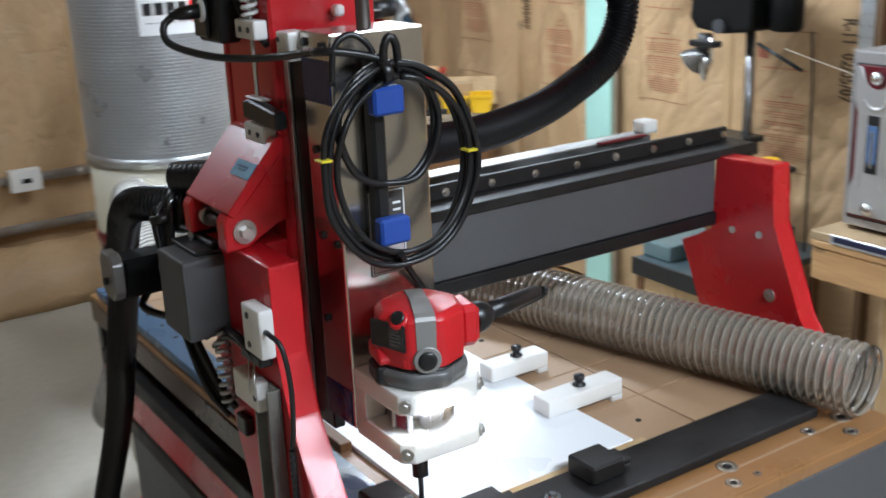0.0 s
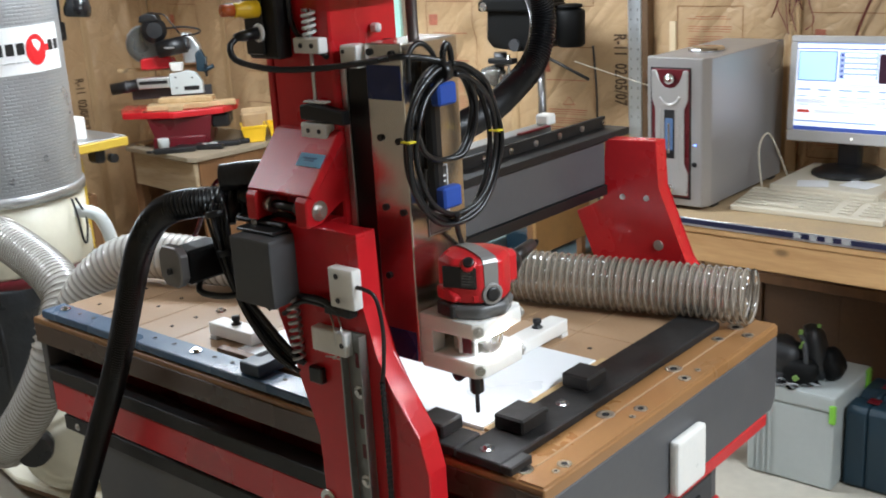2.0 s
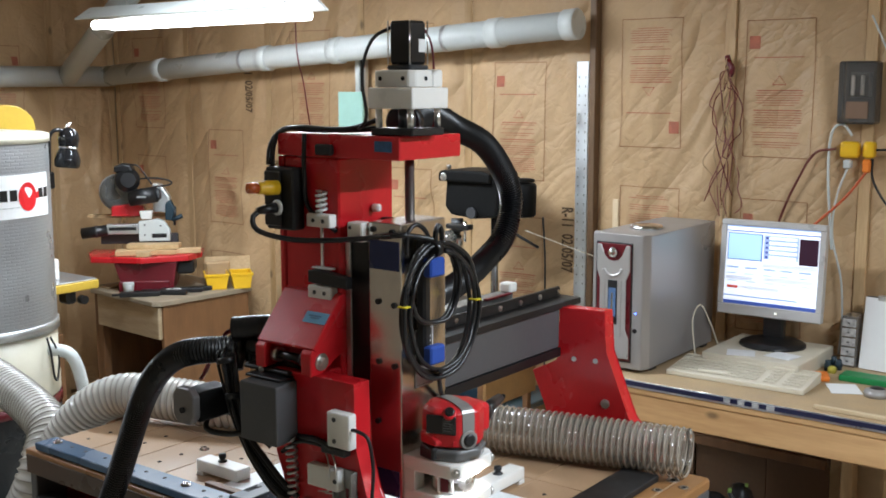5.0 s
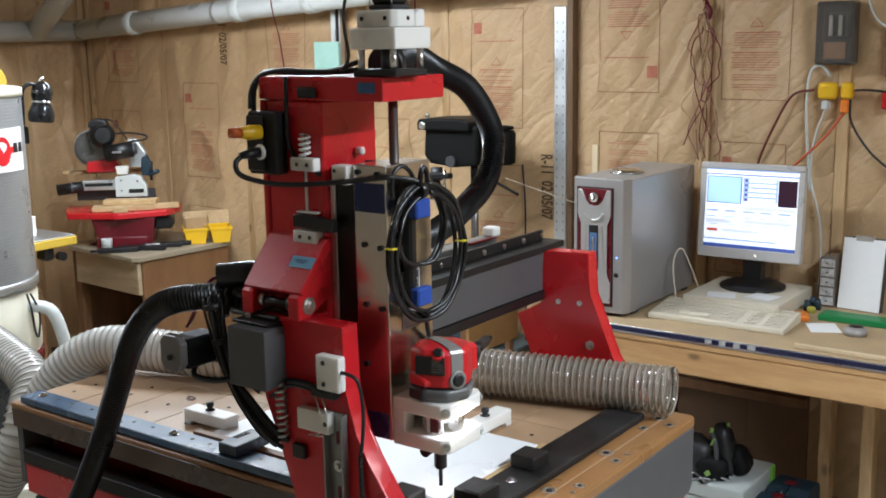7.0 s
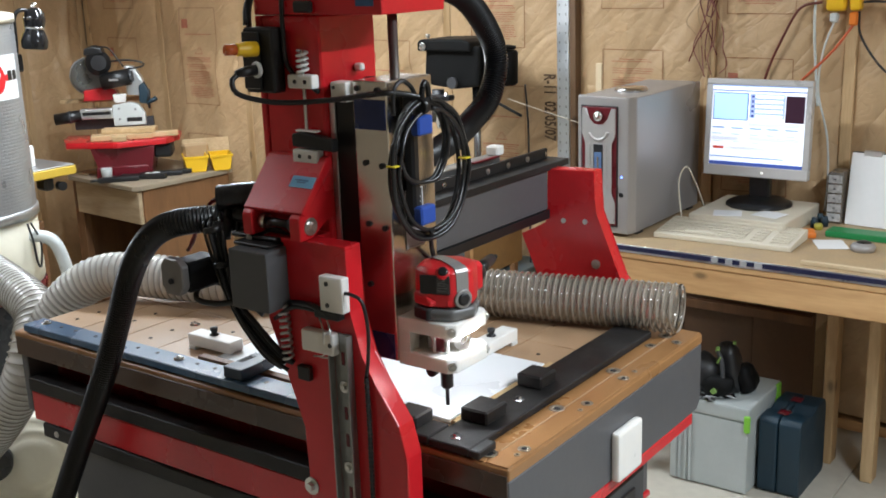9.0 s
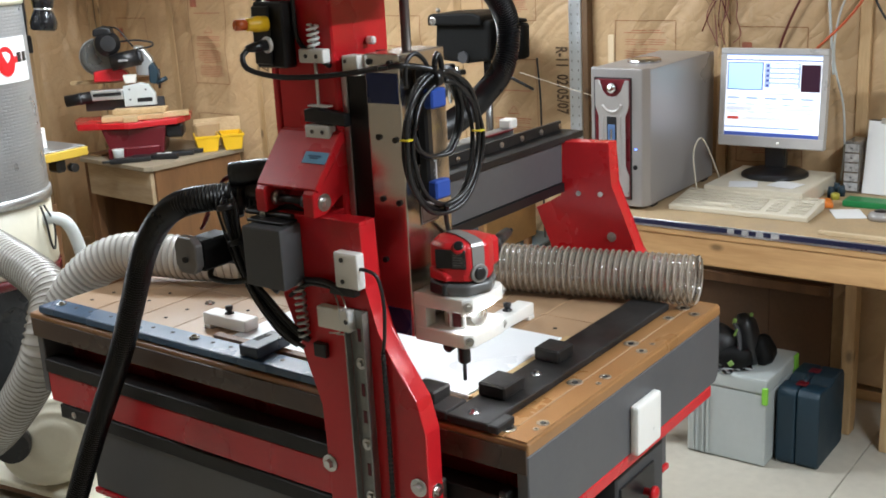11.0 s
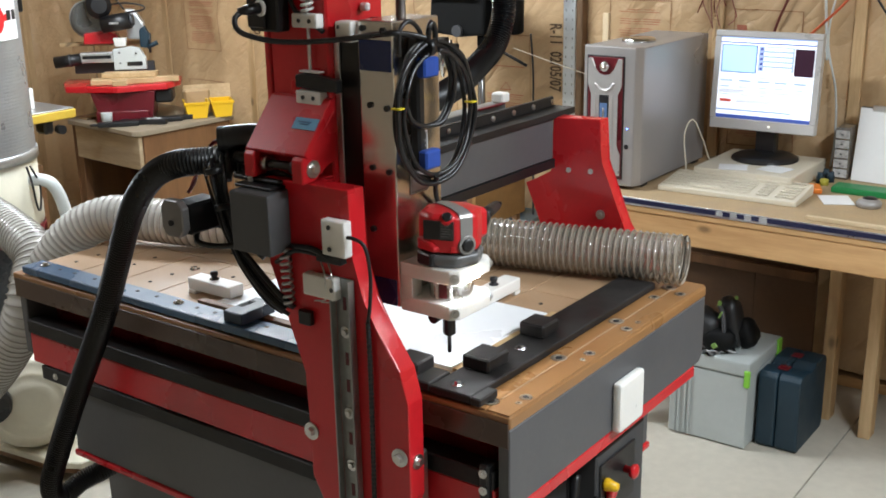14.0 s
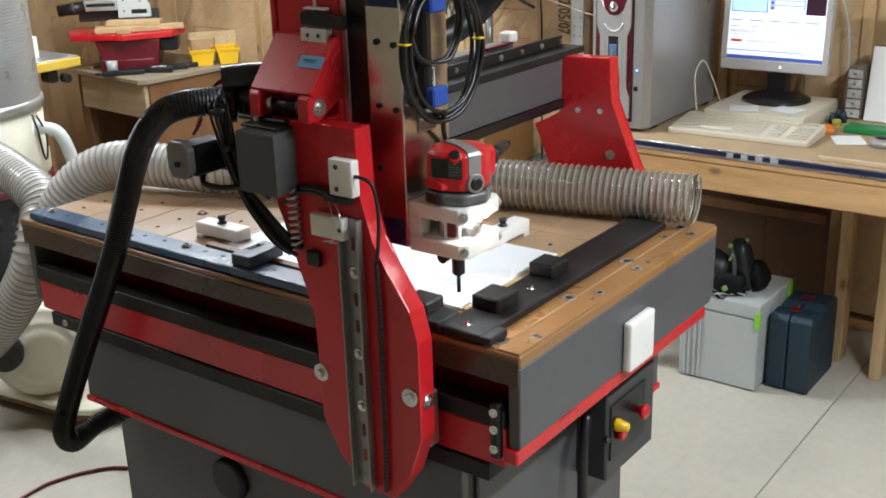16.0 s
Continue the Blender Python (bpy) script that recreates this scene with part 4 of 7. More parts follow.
navy = thing("power_tool_case", "dark navy power tool case standing on the floor", "tool case", (1.94, 0.185, 0))
NAVYSIDE = [(1.81, 0.012), (1.822, 0.0), (2.052, 0.0), (2.064, 0.012), (2.064, 0.238), (2.050, 0.256), (1.955, 0.258), (1.945, 0.250), (1.930, 0.236), (1.900, 0.236), (1.888, 0.250), (1.880, 0.257), (1.824, 0.255), (1.81, 0.240)]
part("shell", prism(bmesh.new(), NAVYSIDE, "y", 0.186, 0.246, bev=0.008, seg=2), NAVY, navy, "dark navy plastic half shell")
part("shell", prism(bmesh.new(), NAVYSIDE, "y", 0.114, 0.1835, bev=0.008, seg=2), NAVY, navy, "dark navy plastic half shell")
part("handle", hose(bmesh.new(), [(1.885, 0.185, 0.252), (1.895, 0.185, 0.262), (1.93, 0.185, 0.263), (1.945, 0.185, 0.254)], 0.008, 0.008), NAVY, navy)
for x in (1.865, 1.985):
    part("latch", boxed(x - 0.017, x + 0.017, 0.168, 0.202, 0.2575, 0.2625, bev=0.002), WINE, navy, "dark red latch")
saw = thing("cordless_tool", "black power tool with lime trim lying on the grey case", "power tool", (1.86, 0.39, 0.295))


def lump(name, at, size, turn, material, seed, label=""):
    """A rounded, uneven moulding: a ball pressed towards a box and dented."""
    bm = bmesh.new()
    bmesh.ops.create_icosphere(bm, subdivisions=3, radius=1.0)
    m = pose(*at, *turn)
    for v in bm.verts:
        c = v.co.copy()
        k = 1 / sum(abs(q) ** 4 for q in c) ** 0.25
        w = (0.5 + 0.5 * k) * (1 + 0.16 * noise.noise(c * 2.1 + Vector((seed, 0, 0))) + 0.07 * noise.noise(c * 5.3 + Vector((0, seed, 0))))
        v.co = m @ Vector((c.x * size[0] * w, c.y * size[1] * w, c.z * size[2] * w))
        v.co.z = max(v.co.z, 0.2965)
    for f in bm.faces:
        f.smooth = True
    return part(name, bm, material, saw, label)


lump("motor_housing", (1.822, 0.440, 0.362), (0.056, 0.062, 0.060), (20, 0, 10), BLACK, 1.0, "rounded black motor housing")
lump("gear_head", (1.800, 0.455, 0.330), (0.034, 0.040, 0.034), (0, 25, 30), DARKGREY, 2.0)
lump("handle_block", (1.862, 0.360, 0.380), (0.042, 0.032, 0.082), (-16, 0, 0), BLACK, 3.0, "thick black handle")
lump("battery", (1.885, 0.322, 0.342), (0.046, 0.034, 0.050), (-22, 0, 0), DRILLBLACK, 4.0)
lump("front_guard", (1.795, 0.375, 0.335), (0.030, 0.050, 0.036), (0, 10, 25), DRILLBLACK, 5.0)
part("vent_panel", lathe(bmesh.new(), [(0, 0.026), (0.004, 0.024), (0.006, 0.010)], (1.782, 0.425, 0.385), (-1, -0.35, 0.5), 18), surf("tool_grey", (0.055, 0.050, 0.048), 0.45), saw)
part("hand_strap", hose(bmesh.new(), [(1.815, 0.39, 0.44), (1.80, 0.372, 0.425), (1.792, 0.362, 0.39), (1.788, 0.36, 0.35)], 0.007, 0.008), DARKGREY, saw)
LIMEDARK = surf("worn_lime_plastic", (0.16, 0.27, 0.06), 0.5, vary=0.25, scale=40)
for (x, y, z), tilt, n_, w_ in (((1.765, 0.468, 0.338), 42, 0.020, 0.003), ((1.812, 0.388, 0.447), 10, 0.010, 0.006), ((1.795, 0.376, 0.418), 24, 0.013, 0.004), ((1.762, 0.378, 0.325), 50, 0.009, 0.008), ((1.84, 0.345, 0.468), 0, 0.006, 0.005)):
    bm = boxed(-0.004, 0.004, -w_, w_, -n_, n_, bev=0.002)
    bmesh.ops.transform(bm, matrix=pose(x, y, z, tilt, 0, 0), verts=bm.verts)
    part("lime_trim", bm, LIMEDARK, saw, "lime green trim")
bm = bmesh.new()
bmesh.ops.create_icosphere(bm, subdivisions=4, radius=1.0)
for v in bm.verts:
    w = 1 + 0.35 * noise.noise(v.co * 2.3) + 0.22 * noise.noise(v.co * 6.1) + 0.1 * noise.noise(v.co * 13)
    v.co = Vector((1.825 + 0.078 * v.co.x * w, 0.425 + 0.088 * v.co.y * w, max(0.2965, 0.299 + 0.022 * v.co.z * w)))
solo("crumpled_wrap", bm, clear_plastic("thin_wrap", (0.70, 0.72, 0.73), 0.5, 0.15), "crumpled clear plastic wrap on the grey case", "plastic wrap")
stand = thing("tool_stand", "low dark steel stand with brown wooden posts beside the bench", "stand", (2.1, 1.5, 0))
part("top", boxed(1.845, 2.38, 1.335, 1.70, 0.455, 0.48, bev=0.004), surf("dark_blue_steel", (0.06, 0.085, 0.095), 0.35, vary=0.2), stand)
part("front_lip", boxed(1.835, 1.8445, 1.335, 1.70, 0.425, 0.484, bev=0.003), BLACK, stand)
for x in (1.86, 2.33):
    for y in (1.36, 1.672):
        part("post", boxed(x - 0.014, x + 0.014, y - 0.014, y + 0.014, 0.0, 0.4545, bev=0.002), OLDWOOD, stand)
part("shelf", boxed(1.86, 2.34, 1.376, 1.656, 0.14, 0.16, bev=0.002), DARKGREY, stand)

for y0, y1 in ((1.376, 1.512), (1.520, 1.656)):
    part("front_board", boxed(1.852, 1.866, y0, y1, 0.17, 0.420, bev=0.002), PINEX, stand, "pale pine board")
low = thing("low_cabinet", "ochre plywood cabinet with a black top beside the stand", "cabinet", (1.94, 1.302, 0))
OCHRE = surf("ochre_ply", (0.30, 0.16, 0.055), 0.55, vary=0.18, scale=10)
part("side_panel", boxed(1.772, 2.10, 1.288, 1.304, 0.552, 0.795, bev=0.002), OCHRE, low)
part("top", boxed(1.765, 2.108, 1.276, 1.332, 0.7955, 0.812, bev=0.003), BLACK, low, "black top")
for x in (1.776, 2.07):
    part("leg", boxed(x, x + 0.026, 1.306, 1.330, 0.0, 0.795, bev=0.002), OLDWOOD, low)
solo("tape_measure", lathe(bmesh.new(), [(0, 0.026), (0.003, 0.029), (0.032, 0.029), (0.035, 0.026)], (2.02, 1.304, 0.8125), seg=24), BINYELLOW, "yellow tape measure on the black cabinet top", "tape measure")

# Sheets added behind the bench space; their dark brown stands in for shade.
hb = thing("underbench_sheets", "brown sheets added under the bench, coloured dark for its shade", "panel", (2.348, 0.73, 0))
UNDERSHADE = surf("underbench_shade_brown", (0.105, 0.052, 0.023), 0.6, vary=0.25, scale=5)
for k, (y0, y1, d) in enumerate(((0.25, 0.47, 0.0), (0.473, 0.74, 0.006), (0.743, 0.93, -0.004))):
    part("sheet", boxed(2.342 + d, 2.354 + d, y0, y1, 0.0, 0.74 - 0.01 * (k % 2), bev=0.001), UNDERSHADE, hb)
part("batten", boxed(2.318, 2.337, 0.255, 0.925, 0.395, 0.43, bev=0.002), OLDWOOD, hb, "dark batten across the sheets")
# drill press
dp = thing("drill_press", "black bench drill press with a chrome column and chuck", "drill press", (2.1, 1.55, 0.48))
part("base", boxed(1.88, 2.26, 1.57, 1.695, 0.4805, 0.535, bev=0.008, seg=2), surf("grey_teal", (0.13, 0.19, 0.20), 0.45), dp, "grey-teal cast base")
part("base_block", boxed(1.97, 2.30, 1.42, 1.569, 0.4805, 0.56, bev=0.008, seg=2), NAVY, dp)
part("column", rod(bmesh.new(), (2.17, 1.53, 0.56), (2.17, 1.53, 1.25), 0.015, seg=20), surf("column_steel", (0.30, 0.30, 0.30), 0.25, metal=0.9), dp, "steel column")
part("head", prism(bmesh.new(), [(1.70, 1.35), (1.71, 1.23), (1.68, 1.198), (1.56, 1.19), (1.46, 1.20), (1.45, 1.35)], "x", 2.08, 2.24, bev=0.016, seg=3), DRILLBLACK, dp, "black cast head")
part("belt_cover", prism(bmesh.new(), [(1.725, 1.33), (1.725, 1.362), (1.71, 1.374), (1.52, 1.378), (1.48, 1.365), (1.48, 1.33)], "x", 2.06, 2.26, bev=0.010, seg=3), DRILLBLACK, dp, "rounded black belt cover")
part("motor", lathe(bmesh.new(), [(0, 0.04), (0.008, 0.05), (0.12, 0.052), (0.13, 0.045), (0.134, 0.0)], (2.18, 1.405, 1.20), seg=28), DRILLBLACK, dp, "black motor")
part("motor_fan_cap", lathe(bmesh.new(), [(0, 0.045), (0.010, 0.043), (0.014, 0.02)], (2.18, 1.405, 1.335), seg=24), DRILLBLACK, dp)
part("badge", lathe(bmesh.new(), [(0, 0.016), (0.004, 0.016), (0.005, 0.012)], (2.059, 1.695, 1.348), (-1, 0, 0), 16), STEEL, dp)
part("cover_knob", lathe(bmesh.new(), [(0, 0.006), (0.008, 0.010), (0.016, 0.008)], (2.10, 1.70, 1.376), seg=14), STEEL, dp)
part("quill", lathe(bmesh.new(), [(0, 0.024), (0.05, 0.024)], (2.12, 1.675, 1.13), seg=20), DARKGREY, dp)
part("chuck", lathe(bmesh.new(), [(0, 0.006), (0.02, 0.012), (0.05, 0.024), (0.085, 0.024), (0.09, 0.016), (0.10, 0.014)], (2.12, 1.675, 1.028), seg=20), CHROME, dp, "chrome chuck")
part("chuck_guard", lathe(bmesh.new(), [(0, 0.045), (0.008, 0.045), (0.06, 0.022), (0.064, 0.018)], (2.10, 1.715, 1.085), (0.25, -0.7, 0.65), 24), CLEARGUARD, dp, "clear plastic chuck guard")
part("depth_rod", rod(bmesh.new(), (2.07, 1.60, 1.10), (2.07, 1.60, 1.18), 0.006, seg=8), CHROME, dp)
part("depth_stop", boxed(2.06, 2.10, 1.58, 1.69, 1.145, 1.165, bev=0.004), BLACK, dp)
part("table", boxed(2.06, 2.20, 1.48, 1.68, 0.845, 0.865, bev=0.004), BLACK, dp, "grey work table")
part("table_bracket", boxed(2.13, 2.20, 1.50, 1.56, 0.80, 0.844, bev=0.006), DARKGREY, dp)
part("feed_hub", rod(bmesh.new(), (2.05, 1.56, 1.215), (2.06, 1.56, 1.215), 0.022, seg=16), DARKGREY, dp)
part("side_arm", rod(bmesh.new(), (2.12, 1.46, 1.165), (2.16, 1.32, 1.09), 0.006, seg=8), BLACK, dp)
cable("drill_cable", [(2.22, 1.34, 1.20), (2.23, 1.335, 1.05), (2.24, 1.34, 0.9), (2.25, 1.345, 0.7), (2.26, 1.35, 0.485)], 0.004, BLACK, "black mains cable of the drill press")
solo("drooping_cable", hose(bmesh.new(), [(2.1, 1.34, 1.16), (2.2, 1.22, 1.1), (2.3, 1.0, 1.02), (2.33, 0.88, 1.0)], 0.0017, 0.012, 0, 6), BEIGE, "pale cord drooping to the computer", "cable")

# on the wall
ruler = thing("wall_track", "slotted aluminium shelf track standing on the stud", "shelf track", (2.38, 1.25, 0.8))
part("bar", boxed(XW - 0.032, XW - 0.013, 1.246, 1.300, BZ + 0.0, 1.79, bev=0.002), ALU, ruler)
for k in range(24):
    z = 0.92 + 0.035 * k
    for y in (1.259, 1.287):
        part("slot", boxed(XW - 0.0335, XW - 0.031, y - 0.0014, y + 0.0014, z, z + 0.009, bev=0), DULLSTEEL, ruler)
solo("dark_post", boxed(XW - 0.05, XW - 0.008, 1.208, 1.234, 0.02, TOP - 0.01, bev=0.002), wood("dark_post_wood", (0.10, 0.055, 0.025), (0.19, 0.11, 0.055), along="z"), "dark stained upright beside the stud", "post")
solo("teal_panel", boxed(2.33, 2.345, 2.352, 2.497, 0.0, 1.672, bev=0.002), TEAL, "pale sea-green board standing against the wall", "board")
ch = thing("metal_channel", "white metal channel with a dark groove behind the green board", "channel", (2.36, 2.38, 0))
part("face", boxed(2.3465, 2.372, 2.383, 2.408, 0.0, 1.84, bev=0.002), PVC, ch)
part("groove", boxed(2.352, 2.372, 2.362, 2.382, 0.0, 1.825, bev=0.001), HOLE, ch)
part("edge", boxed(2.3465, 2.372, 2.352, 2.361, 0.0, 1.84, bev=0.001), GALV, ch)
jb = thing("wall_box", "clear lidded electrical box on a stud", "electrical box", (2.38, 0.22, 1.57))
part("body", boxed(2.335, XW - 0.012, 0.165, 0.285, 1.572, 1.775, bev=0.006), CLEARBOX, jb)
part("back_plate", boxed(2.402, XW - 0.0125, 0.170, 0.280, 1.578, 1.77, bev=0), surf("box_back_grey", (0.22, 0.20, 0.18), 0.5), jb)
part("breaker", boxed(2.35, 2.39, 0.19, 0.25, 1.66, 1.74, bev=0.003), GALV, jb)
part("label_plate", boxed(2.330, 2.336, 0.185, 0.255, 1.59, 1.645, bev=0.001), surf("box_label_brown", (0.20, 0.12, 0.075), 0.5), jb)
for y in (0.205, 0.235):
    part("cover_rib", boxed(2.326, 2.338, y - 0.006, y + 0.006, 1.665, 1.73, bev=0.002), STEEL, jb)
tap = thing("power_splitter", "yellow outlet splitter hanging on the wall", "outlet", (2.36, 0.22, 1.44))
part("body", boxed(2.345, 2.385, 0.212, 0.275, 1.460, 1.515, bev=0.017, seg=3), BINYELLOW, tap)
part("second_body", boxed(2.345, 2.385, 0.162, 0.200, 1.462, 1.516, bev=0.014, seg=3), BINYELLOW, tap)
part("orange_plug", boxed(2.345, 2.375, 0.172, 0.198, 1.415, 1.458, bev=0.005), ORANGE, tap)
part("white_plug", boxed(2.345, 2.375, 0.235, 0.26, 1.425, 1.455, bev=0.005), PVC, tap)
cable("white_cable", [(2.36, 0.247, 1.43), (2.365, 0.28, 1.33), (2.37, 0.29, 1.2), (2.36, 0.25, 1.05), (2.36, 0.24, 0.9), (2.37, 0.25, 0.79)], 0.0035, PVC, "white cable hanging down the wall")
cable("white_cable", [(2.37, 0.29, 1.15), (2.36, 0.31, 1.40), (2.36, 0.305, 1.54), (2.36, 0.27, 1.57), (2.36, 0.235, 1.53)], 0.0045, PVC, "white cable looped over the splitter")
cable("extension_cable", [(2.36, 0.185, 1.42), (2.36, 0.25, 1.33), (2.365, 0.36, 1.22), (2.38, 0.48, 1.1), (2.39, 0.55, 0.95)], 0.0045, surf("orange_cord_skin", (0.55, 0.10, 0.03), 0.5), "orange extension cord on the wall")
cable("wall_cable", [(2.35, 0.285, 1.49), (2.36, 0.36, 1.47), (2.37, 0.42, 1.37), (2.385, 0.47, 1.26), (2.39, 0.5, 1.15)], 0.0045, surf("brown_cord_skin", (0.14, 0.03, 0.02), 0.5), "dark red cord on the wall")
cable("wall_cable", [(2.345, 0.155, 1.49), (2.35, 0.09, 1.49), (2.36, -0.1, 1.47), (2.36, -0.4, 1.5)], 0.004, BLACK, "black cord along the wall")
cable("wall_cable", [(2.36, 0.17, 1.46), (2.36, 0.16, 1.38), (2.37, 0.08, 1.27), (2.37, -0.05, 1.2), (2.37, -0.3, 1.17)], 0.004, BLACK, "black cord hanging down the wall")
cable("wall_cable", [(2.38, 0.2, 1.92), (2.37, 0.14, 1.80), (2.37, 0.07, 1.69), (2.37, -0.2, 1.62)], 0.0035, PVC, "white cord along the wall")
skins = (WINE, surf("pink_wire_skin", (0.24, 0.075, 0.06), 0.5), BROWNTAN)
for k in range(12):
    r = random.Random(70 + k)
    y, pts = 0.685, []
    for j in range(9 + k % 3):
        out_ = math.sin(j * 0.55 + k) * (0.012 + 0.016 * (k % 4))
        pts.append((2.392 - r.uniform(0, 0.03), y + (out_ + r.uniform(-0.016, 0.016)) * min(1, j / 2), 1.775 - j * 0.06 + r.uniform(-0.03, 0.02)))
    cable("loose_wire", pts, 0.0021, skins[k % 3], "thin tangled wire hanging from a stud", "wire", step=0.012, seg=5)
solo("wire_knot", hose(bmesh.new(), [(2.385, 0.69, 1.80), (2.38, 0.68, 1.775), (2.375, 0.665, 1.755), (2.38, 0.675, 1.73)], 0.010, 0.01), WINE, "dark red bunch of wires tied at the stud", "wire")
cable("hanging_wire", [(2.2, 2.63, 2.40), (2.2, 2.625, 2.1), (2.2, 2.62, 1.85), (2.22, 2.60, 1.7), (2.24, 2.58, 1.5), (2.30, 2.56, 1.3)], 0.003, WINE, "dark red wire hanging from the duct", "wire")
bm = boxed(2.35, 2.40, 0.02, 0.07, 1.43, 1.49, bev=0.006)
solo("red_clamp", bm, RED, "red spring clamp hung on the wall", "clamp")
solo("red_folder", boxed(2.37, 2.395, 0.0, 0.07, 1.53, 1.70, bev=0.003), surf("rust_board", (0.35, 0.09, 0.03), 0.6), "rust-red tool hung on the wall", "tool")

# ---- the routing machine: table ----
TT = 0.89
table = thing("cnc_table", "grey and red machine table with a lacquered wooden top", "machine table", (0.37, 0.66, 0))
top = part("tabletop", boxed(0.0, 0.75, 0.0, 1.32, TT - 0.024, TT - 0.002, bev=0.005, seg=3), MDF, table, "glossy brown lacquered board")
# Thin strip puts the shade of the left edge into a darker brown.
part("edge_band", boxed(-0.003, -0.0003, 0.002, 1.312, TT - 0.055, TT - 0.012, bev=0.001), surf("shaded_edge_brown", (0.07, 0.042, 0.028), 0.3, vary=0.2, scale=5), table, "dark brown strip for shade on the left board edge")
part("front_board", boxed(0.003, 0.747, 0.003, 0.046, TT - 0.002, TT + 0.001, bev=0.001), MDF, table)
part("groove_strip", boxed(0.05, 0.747, 0.0463, 0.0487, TT - 0.002, TT + 0.0014, bev=0), SPOIL, table)
part("front_board", boxed(0.003, 0.747, 0.049, 0.071, TT - 0.002, TT + 0.001, bev=0.001), MDF, table)
for x, y, r in ((0.458, 0.056, 0.008), (0.433, 0.022, 0.006), (0.475, 0.020, 0.003), (0.244, 0.056, 0.008), (0.292, 0.022, 0.006), (0.26, 0.018, 0.003),
                (0.075, 0.018, 0.006), (0.03, 0.056, 0.008), (0.05, 0.016, 0.003), (0.69, 0.056, 0.008), (0.665, 0.020, 0.006), (0.62, 0.056, 0.006)):
    r *= 1.25
    bm = lathe(bmesh.new(), [(0, r * 1.5), (0.0010, r * 1.45), (0.0016, r), (0.0008, r * 0.75), (-0.002, r * 0.7)], (x, y, TT + 0.0012), seg=14)
    part("threaded_insert", bm, INSERT, table)
    part("insert_hole", rod(bmesh.new(), (x, y, TT + 0.0005), (x, y, TT + 0.0023), r * 0.62, seg=10), HOLE, table)
part("front_panel", prism(bmesh.new(), [(0.002, 0.722), (0.735, 0.722), (0.752, 0.74), (0.752, TT - 0.025), (0.002, TT - 0.025)], "y", 0.002, 0.024, bev=0.002), GREY, table)
part("front_skirt", boxed(-0.004, 0.72, 0.004, 0.034, 0.694, 0.7205, bev=0.003), RED, table)
part("rear_panel", boxed(0.002, 0.75, 1.285, 1.307, 0.70, TT - 0.025, bev=0.002), GREY, table)
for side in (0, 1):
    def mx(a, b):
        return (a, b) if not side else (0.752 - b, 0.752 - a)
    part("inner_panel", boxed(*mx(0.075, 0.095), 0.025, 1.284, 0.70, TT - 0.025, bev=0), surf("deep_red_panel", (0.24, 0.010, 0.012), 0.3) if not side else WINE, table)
    part("upper_rail", boxed(*mx(-0.004, 0.04), 0.03, 1.283, 0.753, 0.785, bev=0.002), PHENOL, table)
    part("side_beam", boxed(*mx(0.0, 0.074), 0.03, 1.283, 0.682, 0.7525, bev=0.003), RED, table)
    part("lower_rail", boxed(*mx(-0.004, 0.07), 0.06, 1.25, 0.649, 0.6815, bev=0.002), PHENOL, table)
    part("side_apron", boxed(*mx(0.002, 0.024), 0.12, 1.16, 0.497, 0.6485, bev=0.002), GREY, table)
    part("apron_edge", boxed(*mx(-0.003, 0.03), 0.115, 1.165, 0.483, 0.4965, bev=0.002), RED, table)
part("base_cabinet", boxed(0.085, 0.672, 0.165, 1.18, 0.03, 0.60, bev=0.004), GREY, table)
part("base_front_door", boxed(0.10, 0.655, 0.155, 0.1645, 0.06, 0.585, bev=0.003), GREY, table)
part("base_tray", boxed(0.03, 0.72, 0.175, 1.16, 0.601, 0.648, bev=0.002), GREY, table)
for x in (0.13, 0.62):
    for y in (0.21, 1.13):
        part("foot", rod(bmesh.new(), (x, y, 0), (x, y, 0.03), 0.025, seg=14), BLACK, table)
part("knockout", lathe(bmesh.new(), [(0, 0.05), (0.015, 0.05), (0.02, 0.042)], (0.086, 0.80, 0.36), (-1, 0, 0), 24), BLACK, table, "round black port cover")
part("knockout", lathe(bmesh.new(), [(0, 0.035), (0.01, 0.035), (0.014, 0.03)], (0.086, 0.50, 0.40), (-1, 0, 0), 24), BLACK, table)
for y, z in ((1.08, 0.47), (0.62, 0.44), (0.3, 0.44)):
    bolt(table, (0.085, y, z), (-1, 0, 0), 0.006)
part("cable_socket", boxed(0.07, 0.086, 0.52, 0.56, 0.42, 0.455, bev=0.003), HDPE, table)
part("end_bracket", boxed(-0.012, 0.012, 0.034, 0.052, 0.70, 0.80, bev=0.003), BLACK, table)
for z in (0.72, 0.755, 0.785):
    bolt(table, (-0.013, 0.043, z), (-1, 0, 0), 0.006)
bolt(table, (-0.004, 1.20, 0.665), (-1, 0, 0), 0.006)
box_ = part("switch_box", boxed(0.45, 0.66, 0.085, 0.156, 0.405, 0.60, bev=0.004), DARKGREY, table, "dark switch box under the table edge")
part("switch_plate", boxed(0.46, 0.61, 0.080, 0.086, 0.45, 0.575, bev=0.002), BLACK, table)
part("emergency_stop", lathe(bmesh.new(), [(0, 0.008), (0.015, 0.008), (0.016, 0.014), (0.024, 0.0165), (0.028, 0.012), (0.029, 0)], (0.562, 0.079, 0.526), (0, -1, 0), 20), RED, table, "red mushroom stop button")
part("selector_switch", lathe(bmesh.new(), [(0, 0.013), (0.006, 0.014), (0.012, 0.012), (0.028, 0.009), (0.03, 0)], (0.476, 0.079, 0.530), (0, -1, 0), 16), BINYELLOW, table)
